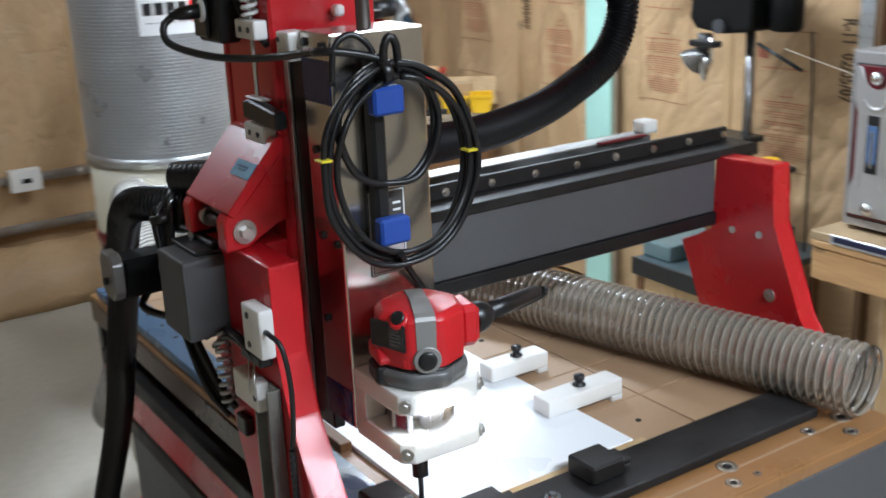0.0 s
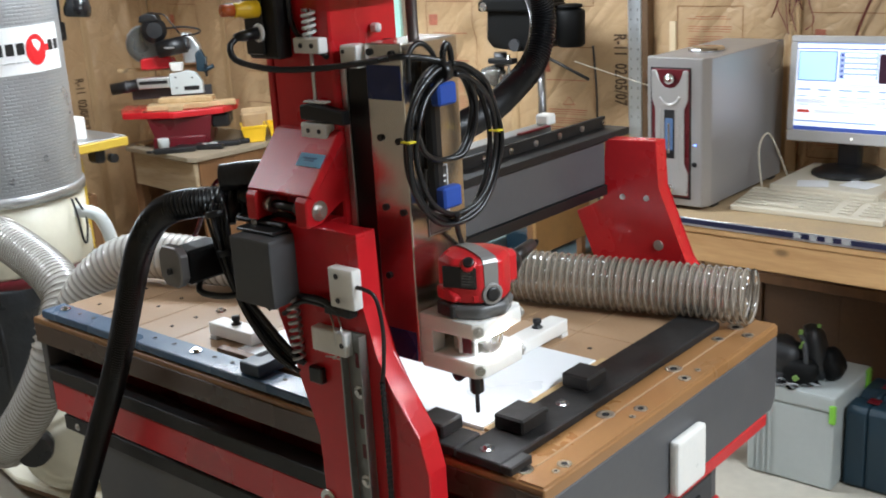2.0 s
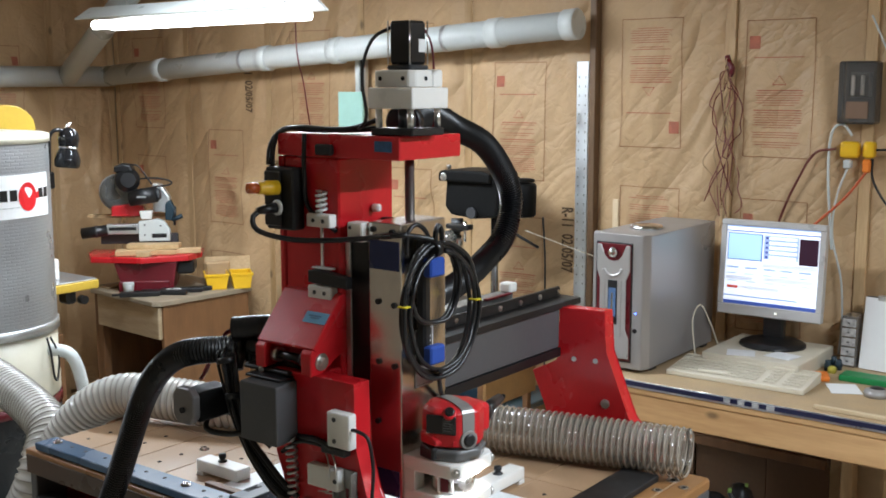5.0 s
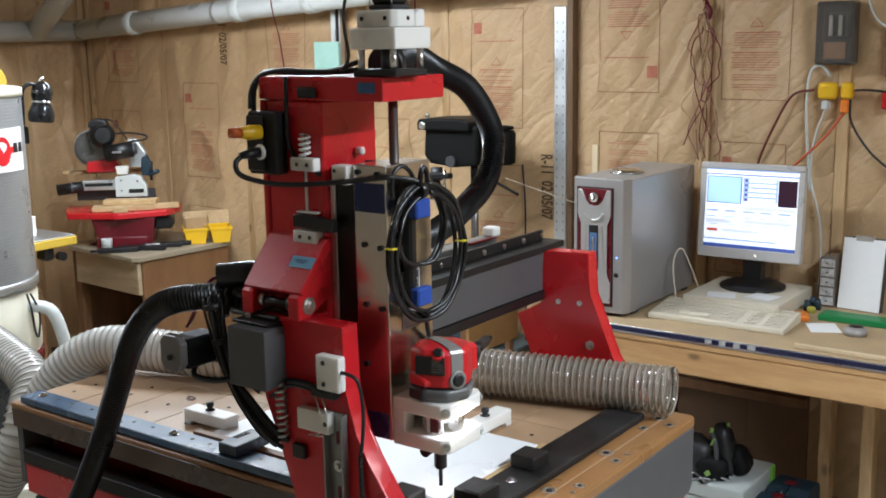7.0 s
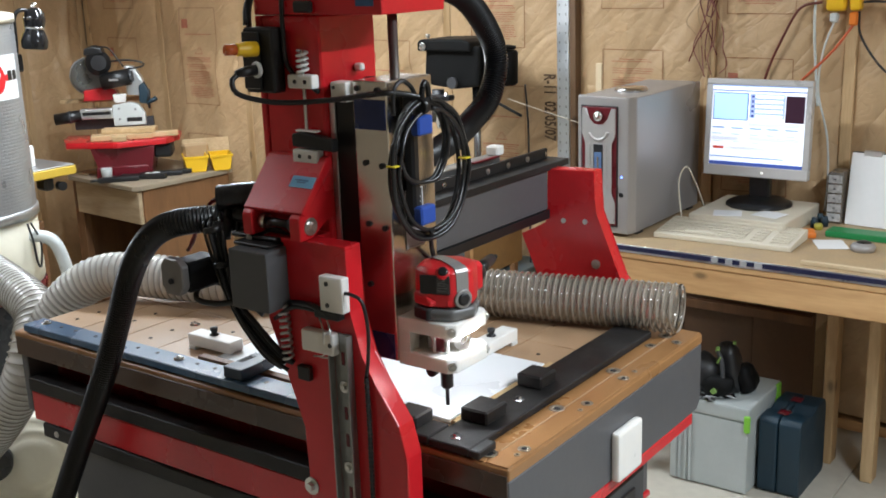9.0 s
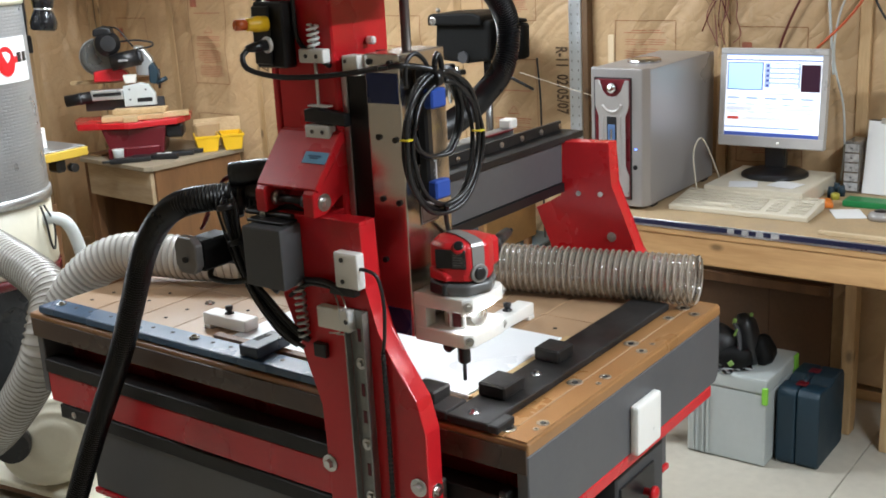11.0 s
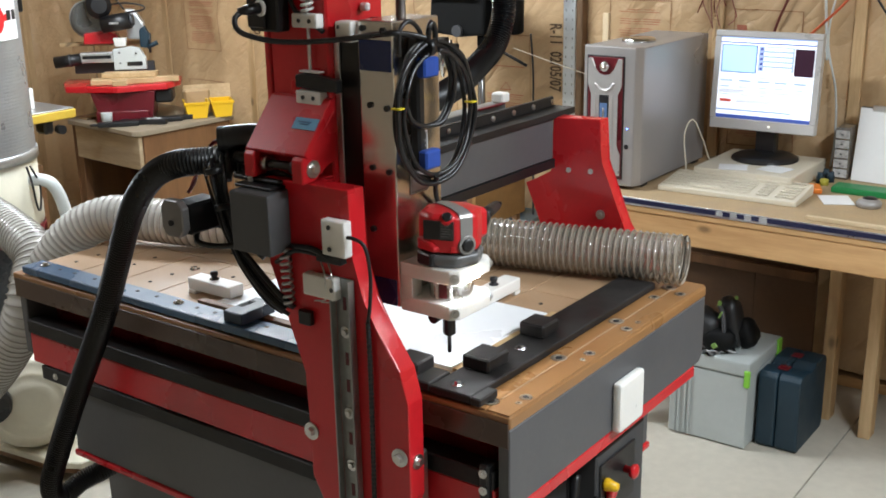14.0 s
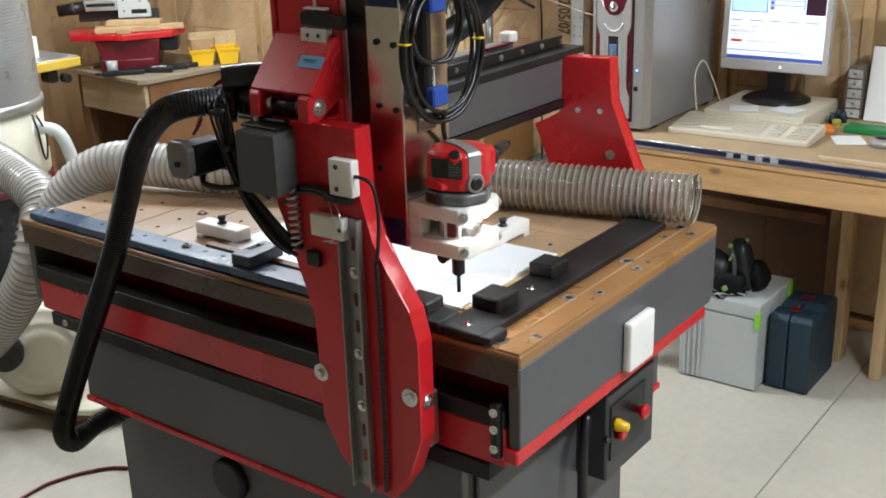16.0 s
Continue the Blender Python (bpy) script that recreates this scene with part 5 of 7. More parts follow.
part("selector_base", lathe(bmesh.new(), [(0, 0.016), (0.008, 0.016), (0.012, 0.012)], (0.496, 0.079, 0.503), (0, -1, 0), 16), RED, table)
part("small_knob", lathe(bmesh.new(), [(0, 0.008), (0.008, 0.008), (0.01, 0.006)], (0.44, 0.084, 0.51), (0, -1, 0), 12), BLACK, table)
part("white_plate", boxed(0.344, 0.440, -0.016, 0.0015, 0.722, 0.819, bev=0.006, seg=2), HDPE, table, "blank white plastic cover plate")
cable("control_cable", [(0.43, 0.12, 0.56), (0.40, 0.11, 0.50), (0.40, 0.11, 0.40), (0.42, 0.12, 0.2), (0.44, 0.13, 0.02)], 0.011, RUBBER, "thick black control cable under the table")

# the wooden bed and what is screwed to it
SLATS = 9
y0, pitch = 0.160, (1.316 - 0.160) / SLATS
for k in range(SLATS):
    for a, b in ((0.0595, 0.30), (0.3025, 0.52), (0.5225, 0.745)):
        part("bed_board", boxed(a, b, y0 + k * pitch, y0 + (k + 1) * pitch - 0.0022, TT - 0.002, TT + 0.002, bev=0.0008), SPOIL, table)
HOLEMESH = bpy.data.meshes.new("bed_hole")
bm = rod(bmesh.new(), (0, 0, 0), (0, 0, 0.001), 0.0045, seg=10)
bm.to_mesh(HOLEMESH)
bm.free()
HOLEMESH.materials.append(HOLE)
for k in range(SLATS):
    for x in (0.12, 0.18, 0.24, 0.36, 0.42) if k > 3 else (0.36, 0.46):
        o = new("bed_hole", HOLEMESH)
        o.parent, o.matrix_parent_inverse = table, HOME[table].inverted()
        o.location = (x, y0 + (k + 0.5) * pitch, TT + 0.0019)
fence = thing("fence_bars", "dark plastic fence bars bolted round the bed edge", "fence bar", (0.05, 0.7, TT))
part("front_bar", boxed(0.0, 0.665, 0.075, 0.156, TT + 0.0015, TT + 0.016, bev=0.002), PHENOL, fence)
part("corner_bar", boxed(0.001, 0.062, 0.1575, 0.2435, TT + 0.0015, TT + 0.0178, bev=0.002), PHENOL, fence)
# The side bar's blue-grey base colour carries its sheen.
part("side_bar", boxed(0.003, 0.0575, 0.245, 1.285, TT + 0.0015, TT + 0.018, bev=0.002), surf("blue_sheen_bar", (0.050, 0.100, 0.175), 0.3, vary=0.12, scale=8), fence, "dark bar with its sheen put into a blue-grey colour")
part("corner_block", boxed(-0.001, 0.050, 0.055, 0.0745, TT + 0.0015, TT + 0.0157, bev=0.002), PHENOL, fence)
for x, y in ((0.027, 0.118), (0.213, 0.115), (0.032, 0.46), (0.034, 0.802), (0.034, 1.242)):
    bolt(fence, (x, y, TT + (0.0185 if y > 0.2 else 0.0165)), (0, 0, 1), 0.0085, CHROME)
for y in (0.56, 0.70, 0.75, 0.87, 0.93, 1.0, 1.07, 1.14, 1.19):
    o = new("bar_hole", HOLEMESH)
    o.parent, o.matrix_parent_inverse = fence, HOME[fence].inverted()
    o.location = (0.036, y, TT + 0.0176)
for k, (a, b, c, d_) in enumerate(((0.010, 0.060, 0.188, 0.242), (0.086, 0.148, 0.098, 0.152), (0.268, 0.322, 0.102, 0.154))):
    clampb = thing("stop_block", "black plastic stop block screwed to the fence bar", "stop block", (a, c, TT + 0.016), group="stop blocks")
    part("block", boxed(a, b, c, d_, TT + (0.0185 if k == 0 else 0.0165), TT + 0.041, bev=0.003, seg=1), PHENOL, clampb)
    if k:
        part("arm", boxed(b + 0.0005, b + 0.022, c + 0.012, d_ - 0.006, TT + 0.0195, TT + 0.030, bev=0.003), PHENOL, clampb)
stop2 = thing("stop_block", "black plastic stop block with a slot across the side bar", "stop block", (0.06, 0.62, TT + 0.016), group="stop blocks")
# Bluish block colour carries the same sheen as the bar.
part("block", boxed(0.012, 0.10, 0.60, 0.65, TT + 0.0185, TT + 0.041, bev=0.002), surf("sheen_black_block", (0.022, 0.034, 0.052), 0.35, vary=0.15, scale=9), stop2)
part("slot", boxed(0.045, 0.082, 0.631, 0.644, TT + 0.040, TT + 0.0414, bev=0), HOLE, stop2)
bolt(stop2, (0.072, 0.637, TT + 0.0414), (0, 0, 1), 0.005, DARKGREY)
solo("plastic_sheet", boxed(0.0905, 0.405, 0.176, 0.765, TT + 0.0025, TT + 0.010, bev=0.001), SHEET, "white plastic sheet clamped on the bed", "sheet")
solo("wood_batten", boxed(0.0905, 0.42, 0.1575, 0.1755, TT + 0.0025, TT + 0.009, bev=0.001), PINEX, "thin wood batten beside the white sheet", "batten")
solo("wood_batten", boxed(0.0715, 0.0895, 0.40, 0.790, TT + 0.0025, TT + 0.016, bev=0.001), OLDWOOD, "dark wood batten along the white sheet", "batten")


def hold_down(x0, x1, y0_, y1_, knob, notch):
    h = thing("hold_down_clamp", "white plastic hold-down clamp with a black knob", "clamp", ((x0 + x1) / 2, (y0_ + y1_) / 2, TT), group="hold-down clamps")
    part("bar", boxed(x0, x1, y0_, y1_, TT + 0.0105, TT + 0.036, bev=0.003, seg=2), HDPE, h)
    ax = (x0, x0 + 0.02) if notch else (x1 - 0.02, x1)
    part("heel", boxed(ax[0], ax[1], y0_, y1_, TT + 0.002, TT + 0.0102, bev=0.001), HDPE, h) if x1 - x0 > y1_ - y0_ else part("heel", boxed(x0, x1, y1_ - 0.02, y1_, TT + 0.002, TT + 0.0102, bev=0.001), HDPE, h)
    part("knob", lathe(bmesh.new(), [(0, 0.010), (0.002, 0.010), (0.003, 0.006), (0.008, 0.006), (0.009, 0.008), (0.016, 0.008), (0.017, 0)], (*knob, TT + 0.036), seg=14), BLACK, h)


hold_down(0.352, 0.492, 0.292, 0.330, (0.425, 0.313), False)
hold_down(0.36, 0.47, 0.440, 0.475, (0.42, 0.458), False)
hold_down(0.118, 0.156, 0.745, 0.87, (0.140, 0.812), False)
bolt(fence, (0.232, 0.979, TT + 0.002), (0, 0, 1), 0.009, CHROME, "bed_bolt")

# ---- gantry ----
gantry = thing("gantry", "red and grey moving gantry over the machine table", "gantry", (0.37, 0.3, 0.62))
LEFT = [(0.242, 1.236), (0.242, 1.13), (0.222, 1.06), (0.196, 1.02), (0.151, 0.957), (0.137, 0.905), (0.137, 0.738), (0.165, 0.66), (0.20, 0.607),
        (0.262, 0.607), (0.315, 0.655), (0.35, 0.72), (0.35, 0.91), (0.395, 1.028), (0.42, 1.09), (0.42, 1.236)]
part("side_plate", prism(bmesh.new(), LEFT, "x", -0.08, -0.042, bev=0.003, seg=2), RED, gantry)
RIGHT = [(0.392, 1.200), (0.275, 1.204), (0.272, 1.110), (0.213, 0.970), (0.137, 0.88), (0.137, 0.738), (0.165, 0.66), (0.20, 0.607), (0.262, 0.607),
         (0.315, 0.655), (0.35, 0.72), (0.37, 0.90), (0.405, 0.915), (0.418, 0.938), (0.464, 1.042), (0.394, 1.075)]
part("side_plate", prism(bmesh.new(), RIGHT, "x", 0.785, 0.823, bev=0.003, seg=2), RED, gantry)
part("beam", boxed(-0.04, 0.784, 0.391, 0.455, 1.107, 1.1965, bev=0.002), GREY, gantry)
part("upper_rail", boxed(-0.03, 0.868, 0.384, 0.462, 1.197, 1.2115, bev=0.001), PHENOL, gantry)
part("lower_rail", boxed(-0.03, 0.784, 0.386, 0.458, 1.086, 1.1065, bev=0.001), BLACK, gantry)
part("rail_back", boxed(0.14, 0.85, 0.430, 0.439, 1.212, 1.234, bev=0.001), PHENOL, gantry)
for x in (0.20, 0.28, 0.36, 0.44, 0.52, 0.60, 0.68, 0.76, 0.84):
    bolt(gantry, (x, 0.429, 1.222), (0, -1, 0), 0.005)
for y, z, r in ((0.351, 1.085, 0.0048), (0.296, 1.088, 0.0048), (0.269, 0.994, 0.0085)):
    bolt(gantry, (0.784, y, z), (-1, 0, 0), r)
for y, z in ((0.346, 0.804), (0.156, 0.810)):
    bolt(gantry, (-0.081, y, z), (-1, 0, 0), 0.0125)
    bolt(gantry, (0.784, y, z), (-1, 0, 0), 0.0125)
bolt(gantry, (-0.06, 0.136, 0.80), (0, -1, 0), 0.010)
part("truck", boxed(-0.0405, -0.014, 0.15, 0.34, 0.70, 0.80, bev=0.003), STEEL, gantry)
part("truck", boxed(0.766, 0.7845, 0.15, 0.34, 0.70, 0.80, bev=0.003), STEEL, gantry)
# the slotted channel and the corrugated lead on the plate
din = part("slotted_channel", boxed(-0.084, -0.0805, 0.236, 0.274, 0.616, 1.094, bev=0.001), DULLSTEEL, gantry, "slotted steel channel")
for y in (0.2345, 0.2725):
    part("channel_lip", boxed(-0.098, -0.0845, y, y + 0.003, 0.616, 1.094, bev=0.0005), DULLSTEEL, gantry)
for k in range(9):
    z = 0.665 + 0.047 * k
    if k in (2, 4, 7):
        bolt(gantry, (-0.0845, 0.255, z + 0.01), (-1, 0, 0), 0.008)
    else:
        part("slot", boxed(-0.0852, -0.0838, 0.2515, 0.2585, z, z + 0.022, bev=0.0004), surf("red_in_slot", (0.30, 0.012, 0.016), 0.4) if k == 0 else WINE, gantry)
part("corrugated_lead", hose(bmesh.new(), [(-0.086, 0.207, 1.03), (-0.087, 0.205, 0.95), (-0.087, 0.206, 0.85), (-0.087, 0.208, 0.7), (-0.086, 0.212, 0.62)], 0.0045, 0.004, 0.0012, 8), BLACK, gantry)
part("switch_lead", hose(bmesh.new(), [(-0.092, 0.238, 1.165), (-0.093, 0.225, 1.166), (-0.088, 0.206, 1.155), (-0.084, 0.200, 1.11), (-0.084, 0.203, 1.06), (-0.086, 0.207, 1.03)], 0.0030, 0.006), BLACK, gantry)
for n, (a, b, c, d_), holes in (("limit_block", (0.236, 0.284, 1.132, 1.190), 2), ("limit_block", (0.262, 0.330, 1.058, 1.094), 1)):
    part(n, boxed(-0.099, -0.081, a, b, c, d_, bev=0.003, seg=2), HDPE, gantry, "white plastic block")
for y, z in ((0.268, 1.178), (0.268, 1.143), (0.268, 1.076)):
    part("block_screw", rod(bmesh.new(), (-0.0985, y, z), (-0.1002, y, z), 0.004, seg=10), DARKGREY, gantry)
part("limit_switch", boxed(-0.098, -0.081, 0.248, 0.30, 1.118, 1.131, bev=0.002), BLACK, gantry)
for a in (0.30, 0.285):
    part("thin_wire", hose(bmesh.new(), [(-0.088, a, 1.12), (-0.096, a - 0.015, 1.105), (-0.100, a - 0.02, 1.085), (-0.092, a - 0.012, 1.055), (-0.086, a + 0.02, 1.045)], 0.0014, 0.006, 0, 5), STEEL, gantry)
part("spring", helix([(-0.092, 0.372, 1.135), (-0.092, 0.368, 1.03)], 0.0082, 0.0110, 0.0026, 12), GALV, gantry, "pale coiled lead")
part("cable_clip", boxed(-0.092, -0.0805, 0.325, 0.352, 1.0, 1.025, bev=0.002), BLACK, gantry)
part("grey_motor_cover", prism(bmesh.new(), [(-0.135, 0.360), (-0.052, 0.372), (-0.052, 0.452), (-0.135, 0.446)], "z", 1.122, 1.222, bev=0.004, seg=2), surf("cover_grey", (0.066, 0.066, 0.068), 0.5, vary=0.12), gantry, "grey box over the drive belt")
part("bearing_block", boxed(-0.090, -0.0435, 0.378, 0.484, 1.2278, 1.2352, bev=0.002), PHENOL, gantry, "black bearing block behind the cover")
part("bearing_bracket", prism(bmesh.new(), [(-0.112, 0.376), (-0.062, 0.372), (-0.062, 0.460), (-0.112, 0.456)], "z", 1.2225, 1.2275, bev=0.001), BLACK, gantry, "black bracket on the grey cover")
part("bracket_lip", prism(bmesh.new(), [(0.374, 1.2357), (0.462, 1.2357), (0.462, 1.2445), (0.40, 1.2445)], "x", -0.064, -0.058, bev=0.001), BLACK, gantry)
bolt(gantry, (-0.0905, 0.44, 1.231), (-1, 0, 0), 0.0045)
# stepper at the gantry's end
part("motor_body", boxed(-0.155, -0.082, 0.522, 0.570, 1.138, 1.190, bev=0.004), DRILLBLACK, gantry, "black stepper motor")
octagon = [(0.520, 1.150), (0.532, 1.136), (0.562, 1.136), (0.573, 1.150), (0.573, 1.186), (0.562, 1.199), (0.532, 1.199), (0.520, 1.186)]
part("motor_cap", prism(bmesh.new(), octagon, "x", -0.171, -0.1555, bev=0.002, seg=1), surf("cap_metal", (0.20, 0.19, 0.185), 0.42, metal=0.6), gantry, "grey motor end cap")
part("motor_shaft", rod(bmesh.new(), (-0.1755, 0.546, 1.161), (-0.1715, 0.546, 1.161), 0.005, seg=12), HOLE, gantry)
part("motor_bracket", boxed(-0.0815, -0.02, 0.456, 0.572, 1.13, 1.168, bev=0.003), PHENOL, gantry)
part("motor_lead", hose(bmesh.new(), [(-0.12, 0.545, 1.136), (-0.135, 0.53, 1.122), (-0.12, 0.50, 1.115), (-0.10, 0.45, 1.12), (-0.09, 0.42, 1.10)], 0.005, 0.008), BLACK, gantry)
# grey tray behind the beam
part("cable_tray", boxed(0.16, 0.72, 0.475, 0.515, 1.212, 1.234, bev=0.002), DULLSTEEL, gantry, "grey cable tray behind the beam")
part("tray_end", boxed(0.705, 0.735, 0.474, 0.505, 1.2345, 1.256, bev=0.003), HDPE, gantry)
part("tray_strip", boxed(0.60, 0.70, 0.463, 0.474, 1.2345, 1.2385, bev=0.001), WINE, gantry)
part("tray_support", boxed(0.20, 0.74, 0.456, 0.474, 1.12, 1.2, bev=0.001), DARKGREY, gantry)

# ---- tower and moving head ----
tower = thing("z_tower", "tall red tower that carries the vertical slide", "machine tower", (0.06, 0.39, 1.04))
part("column", boxed(-0.012, 0.125, 0.330, 0.455, 1.0, 1.583, bev=0.003), RED, tower)
part("back_plate", boxed(-0.014, 0.128, 0.456, 0.468, 1.205, 1.583, bev=0.002), RED, tower)
part("top_plate", boxed(-0.014, 0.146, 0.200, 0.468, 1.584, 1.622, bev=0.003, seg=2), RED, tower)
part("tape", boxed(-0.0152, -0.0141, 0.215, 0.250, 1.597, 1.614, bev=0), DARKTAPE, tower, "blue masking tape")
part("cable_tie", boxed(-0.026, -0.0145, 0.335, 0.372, 1.588, 1.606, bev=0.003), BLACK, tower)
part("slide_rail", boxed(0.004, 0.020, 0.277, 0.329, 1.0, 1.478, bev=0.002), BLACK, tower)
part("slide_rail", boxed(0.088, 0.104, 0.277, 0.329, 1.0, 1.478, bev=0.002), BLACK, tower)
part("slide_lip", boxed(0.0, 0.0035, 0.318, 0.329, 1.02, 1.452, bev=0.0005), ALU, tower)
part("rail_stop", boxed(-0.016, 0.010, 0.278, 0.31, 1.450, 1.482, bev=0.003, seg=2), HDPE, tower, "white plastic stop block")
part("block_screw", rod(bmesh.new(), (-0.0155, 0.303, 1.473), (-0.0175, 0.303, 1.473), 0.003, seg=8), DARKGREY, tower)
part("lead_screw", rod(bmesh.new(), (0.055, 0.236, 1.05), (0.055, 0.236, 1.60), 0.008, seg=14), surf("dark_screw", (0.18, 0.16, 0.15), 0.4, metal=0.9), tower, "dark steel lead screw")
part("screw_nut", boxed(0.064, 0.076, 0.312, 0.3285, 1.490, 1.503, bev=0.003), HDPE, tower)
# slanted cheek with the pivot bolts
CHEEK = [(-0.0125, 1.3445), (-0.0795, 1.2735), (-0.0875, 1.2805), (-0.094, 1.272), (-0.094, 1.236), (-0.066, 1.2375), (-0.030, 1.262), (-0.0125, 1.262)]
part("cheek", prism(bmesh.new(), CHEEK, "y", 0.321, 0.345, bev=0.002), RED, tower, "slanted red drive housing")
part("cheek", prism(bmesh.new(), CHEEK, "y", 0.428, 0.450, bev=0.002), RED, tower)
part("cheek_cover", prism(bmesh.new(), [(-0.0125, 1.362), (-0.022, 1.360), (-0.0885, 1.2815), (-0.0793, 1.2745), (-0.0125, 1.345)], "y", 0.3205, 0.4505, bev=0.0015), RED, tower)
part("cover_tape", prism(bmesh.new(), [(-0.0462, 1.3320), (-0.0595, 1.3163), (-0.0603, 1.3170), (-0.0470, 1.3327)], "y", 0.3225, 0.372, bev=0), BLUETAPE, tower, "blue masking tape")
for lo, hi, y0, y1 in ((0.30, 0.42, 0.336, 0.364), (0.52, 0.60, 0.340, 0.358)):
    band = [(-0.0470 - 0.0133 * k, 1.3327 - 0.0157 * k) for k in (lo, hi)]
    part("tape_scribble", prism(bmesh.new(), band + [(x - 0.0007, z + 0.0006) for x, z in band[::-1]], "y", y0, y1, bev=0), DARKTAPE, tower)
part("cheek_foot", boxed(-0.0415, -0.0125, 0.330, 0.42, 1.18, 1.236, bev=0.002), RED, tower)
bolt(tower, (-0.070, 0.3205, 1.258), (0, -1, 0), 0.0115)
part("pivot_shaft", rod(bmesh.new(), (-0.074, 0.346, 1.258), (-0.074, 0.427, 1.258), 0.007, seg=12), BLACK, tower)
for y in (0.352, 0.416):
    part("shaft_collar", rod(bmesh.new(), (-0.074, y - 0.006, 1.258), (-0.074, y + 0.006, 1.258), 0.0125, seg=14), BLACK if y < 0.4 else STEEL, tower)
part("lead_hose", hose(bmesh.new(), [(-0.02, 0.452, 1.290), (-0.045, 0.49, 1.289), (-0.072, 0.528, 1.285)], 0.0212, 0.004, 0.0004, 20), RUBBER, tower, "short black corrugated hose end")
# blocks, rod and coil spring on the side of the column
for z0, z1 in ((1.470, 1.492), (1.350, 1.372)):
    part("rod_block", boxed(-0.030, -0.0125, 0.335, 0.388, z0, z1, bev=0.003, seg=2), HDPE, tower, "white plastic block")
    for y in (0.35, 0.372):
        part("block_screw", rod(bmesh.new(), (-0.0295, y, (z0 + z1) / 2), (-0.0312, y, (z0 + z1) / 2), 0.0035, seg=10), DARKGREY, tower)
part("limit_rod", rod(bmesh.new(), (-0.021, 0.361, 1.345), (-0.021, 0.361, 1.53), 0.0028, seg=8), STEEL, tower)
part("rod_spring", helix([(-0.021, 0.361, 1.494), (-0.021, 0.361, 1.530)], 0.0085, 0.0085, 0.0024, 12), HDPE, tower)
part("rod_arm", prism(bmesh.new(), [(0.388, 1.376), (0.388, 1.396), (0.372, 1.400), (0.30, 1.392), (0.30, 1.372)], "x", -0.030, -0.014, bev=0.002), BLACK, tower)
part("arm_cap", boxed(-0.0285, -0.0155, 0.335, 0.38, 1.4005, 1.4035, bev=0.001), HDPE, tower)
# the plug box on the back edge
pb = part("plug_box", boxed(-0.042, -0.0145, 0.405, 0.470, 1.462, 1.566, bev=0.003), PHENOL, tower, "black plug box")
part("plug_box_lid", boxed(-0.048, -0.0425, 0.430, 0.468, 1.468, 1.560, bev=0.002), BLACK, tower)
part("yellow_socket", lathe(bmesh.new(), [(0, 0.012), (0.02, 0.0125), (0.028, 0.010), (0.034, 0.0105), (0.036, 0.0095)], (-0.0485, 0.434, 1.533), (-0.95, 0.28, 0.03), 16), BINYELLOW, tower, "yellow plug")
part("amber_tip", lathe(bmesh.new(), [(0, 0.009), (0.018, 0.0085), (0.019, 0.006)], (-0.0835, 0.4445, 1.5342), (-0.95, 0.28, 0.03), 16), surf("amber_plastic", (0.45, 0.09, 0.02), 0.3), tower)
part("grey_plug", lathe(bmesh.new(), [(0, 0.013), (0.003, 0.0135), (0.005, 0.010)], (-0.0485, 0.434, 1.500), (-1, 0.1, 0), 16), HDPE, tower)
part("plug_body", lathe(bmesh.new(), [(0, 0.009), (0.022, 0.008), (0.035, 0.005)], (-0.052, 0.434, 1.500), (-0.9, 0.4, -0.1), 14), RUBBER, tower)
# motor stack on the top plate
part("spacer_plate", boxed(-0.010, 0.072, 0.177, 0.262, 1.6225, 1.634, bev=0.002), BLACK, tower)
for x, y in ((-0.003, 0.250), (-0.003, 0.186), (0.064, 0.186), (0.064, 0.250)):
    part("standoff", rod(bmesh.new(), (x, y, 1.6345), (x, y, 1.664), 0.0055, seg=12), STEEL, tower)
part("lower_mount", boxed(-0.012, 0.079, 0.175, 0.266, 1.6645, 1.697, bev=0.003, seg=2), HDPE, tower, "white plastic motor mount")
part("upper_mount", prism(bmesh.new(), [(-0.004, 0.258), (-0.004, 0.190), (0.006, 0.182), (0.048, 0.182), (0.048, 0.258)], "z", 1.6975, 1.724, bev=0.002), HDPE, tower)
part("mount_lug", prism(bmesh.new(), [(0.0485, 1.6975), (0.074, 1.6975), (0.074, 1.724), (0.062, 1.7255), (0.0485, 1.718)], "y", 0.182, 0.258, bev=0.002), HDPE, tower)
for y in (0.246, 0.200):
    part("mount_hole", rod(bmesh.new(), (-0.0038, y, 1.711), (-0.0048, y, 1.711), 0.0035, seg=12), HOLE, tower)
part("mount_hole", rod(bmesh.new(), (0.030, 0.1822, 1.711), (0.030, 0.1812, 1.711), 0.0035, seg=12), HOLE, tower)
part("z_motor", boxed(0.0125, 0.0545, 0.1995, 0.2415, 1.7325, 1.80, bev=0.004), BLACK, tower, "black stepper motor")
part("motor_flange", boxed(0.009, 0.058, 0.196, 0.245, 1.7245, 1.732, bev=0.003), DARKGREY, tower)
for x, y in ((0.0115, 0.1985), (0.0555, 0.1985), (0.0115, 0.2425)):
    part("motor_screw", rod(bmesh.new(), (x, y, 1.7325), (x, y, 1.80), 0.0012, seg=6), STEEL, tower)
part("motor_label", boxed(0.034, 0.050, 0.1984, 0.1994, 1.752, 1.772, bev=0), WHITELABEL, tower)
part("coupling", rod(bmesh.new(), (0.03, 0.22, 1.6345), (0.03, 0.22, 1.664), 0.014, seg=14), DARKGREY, tower)
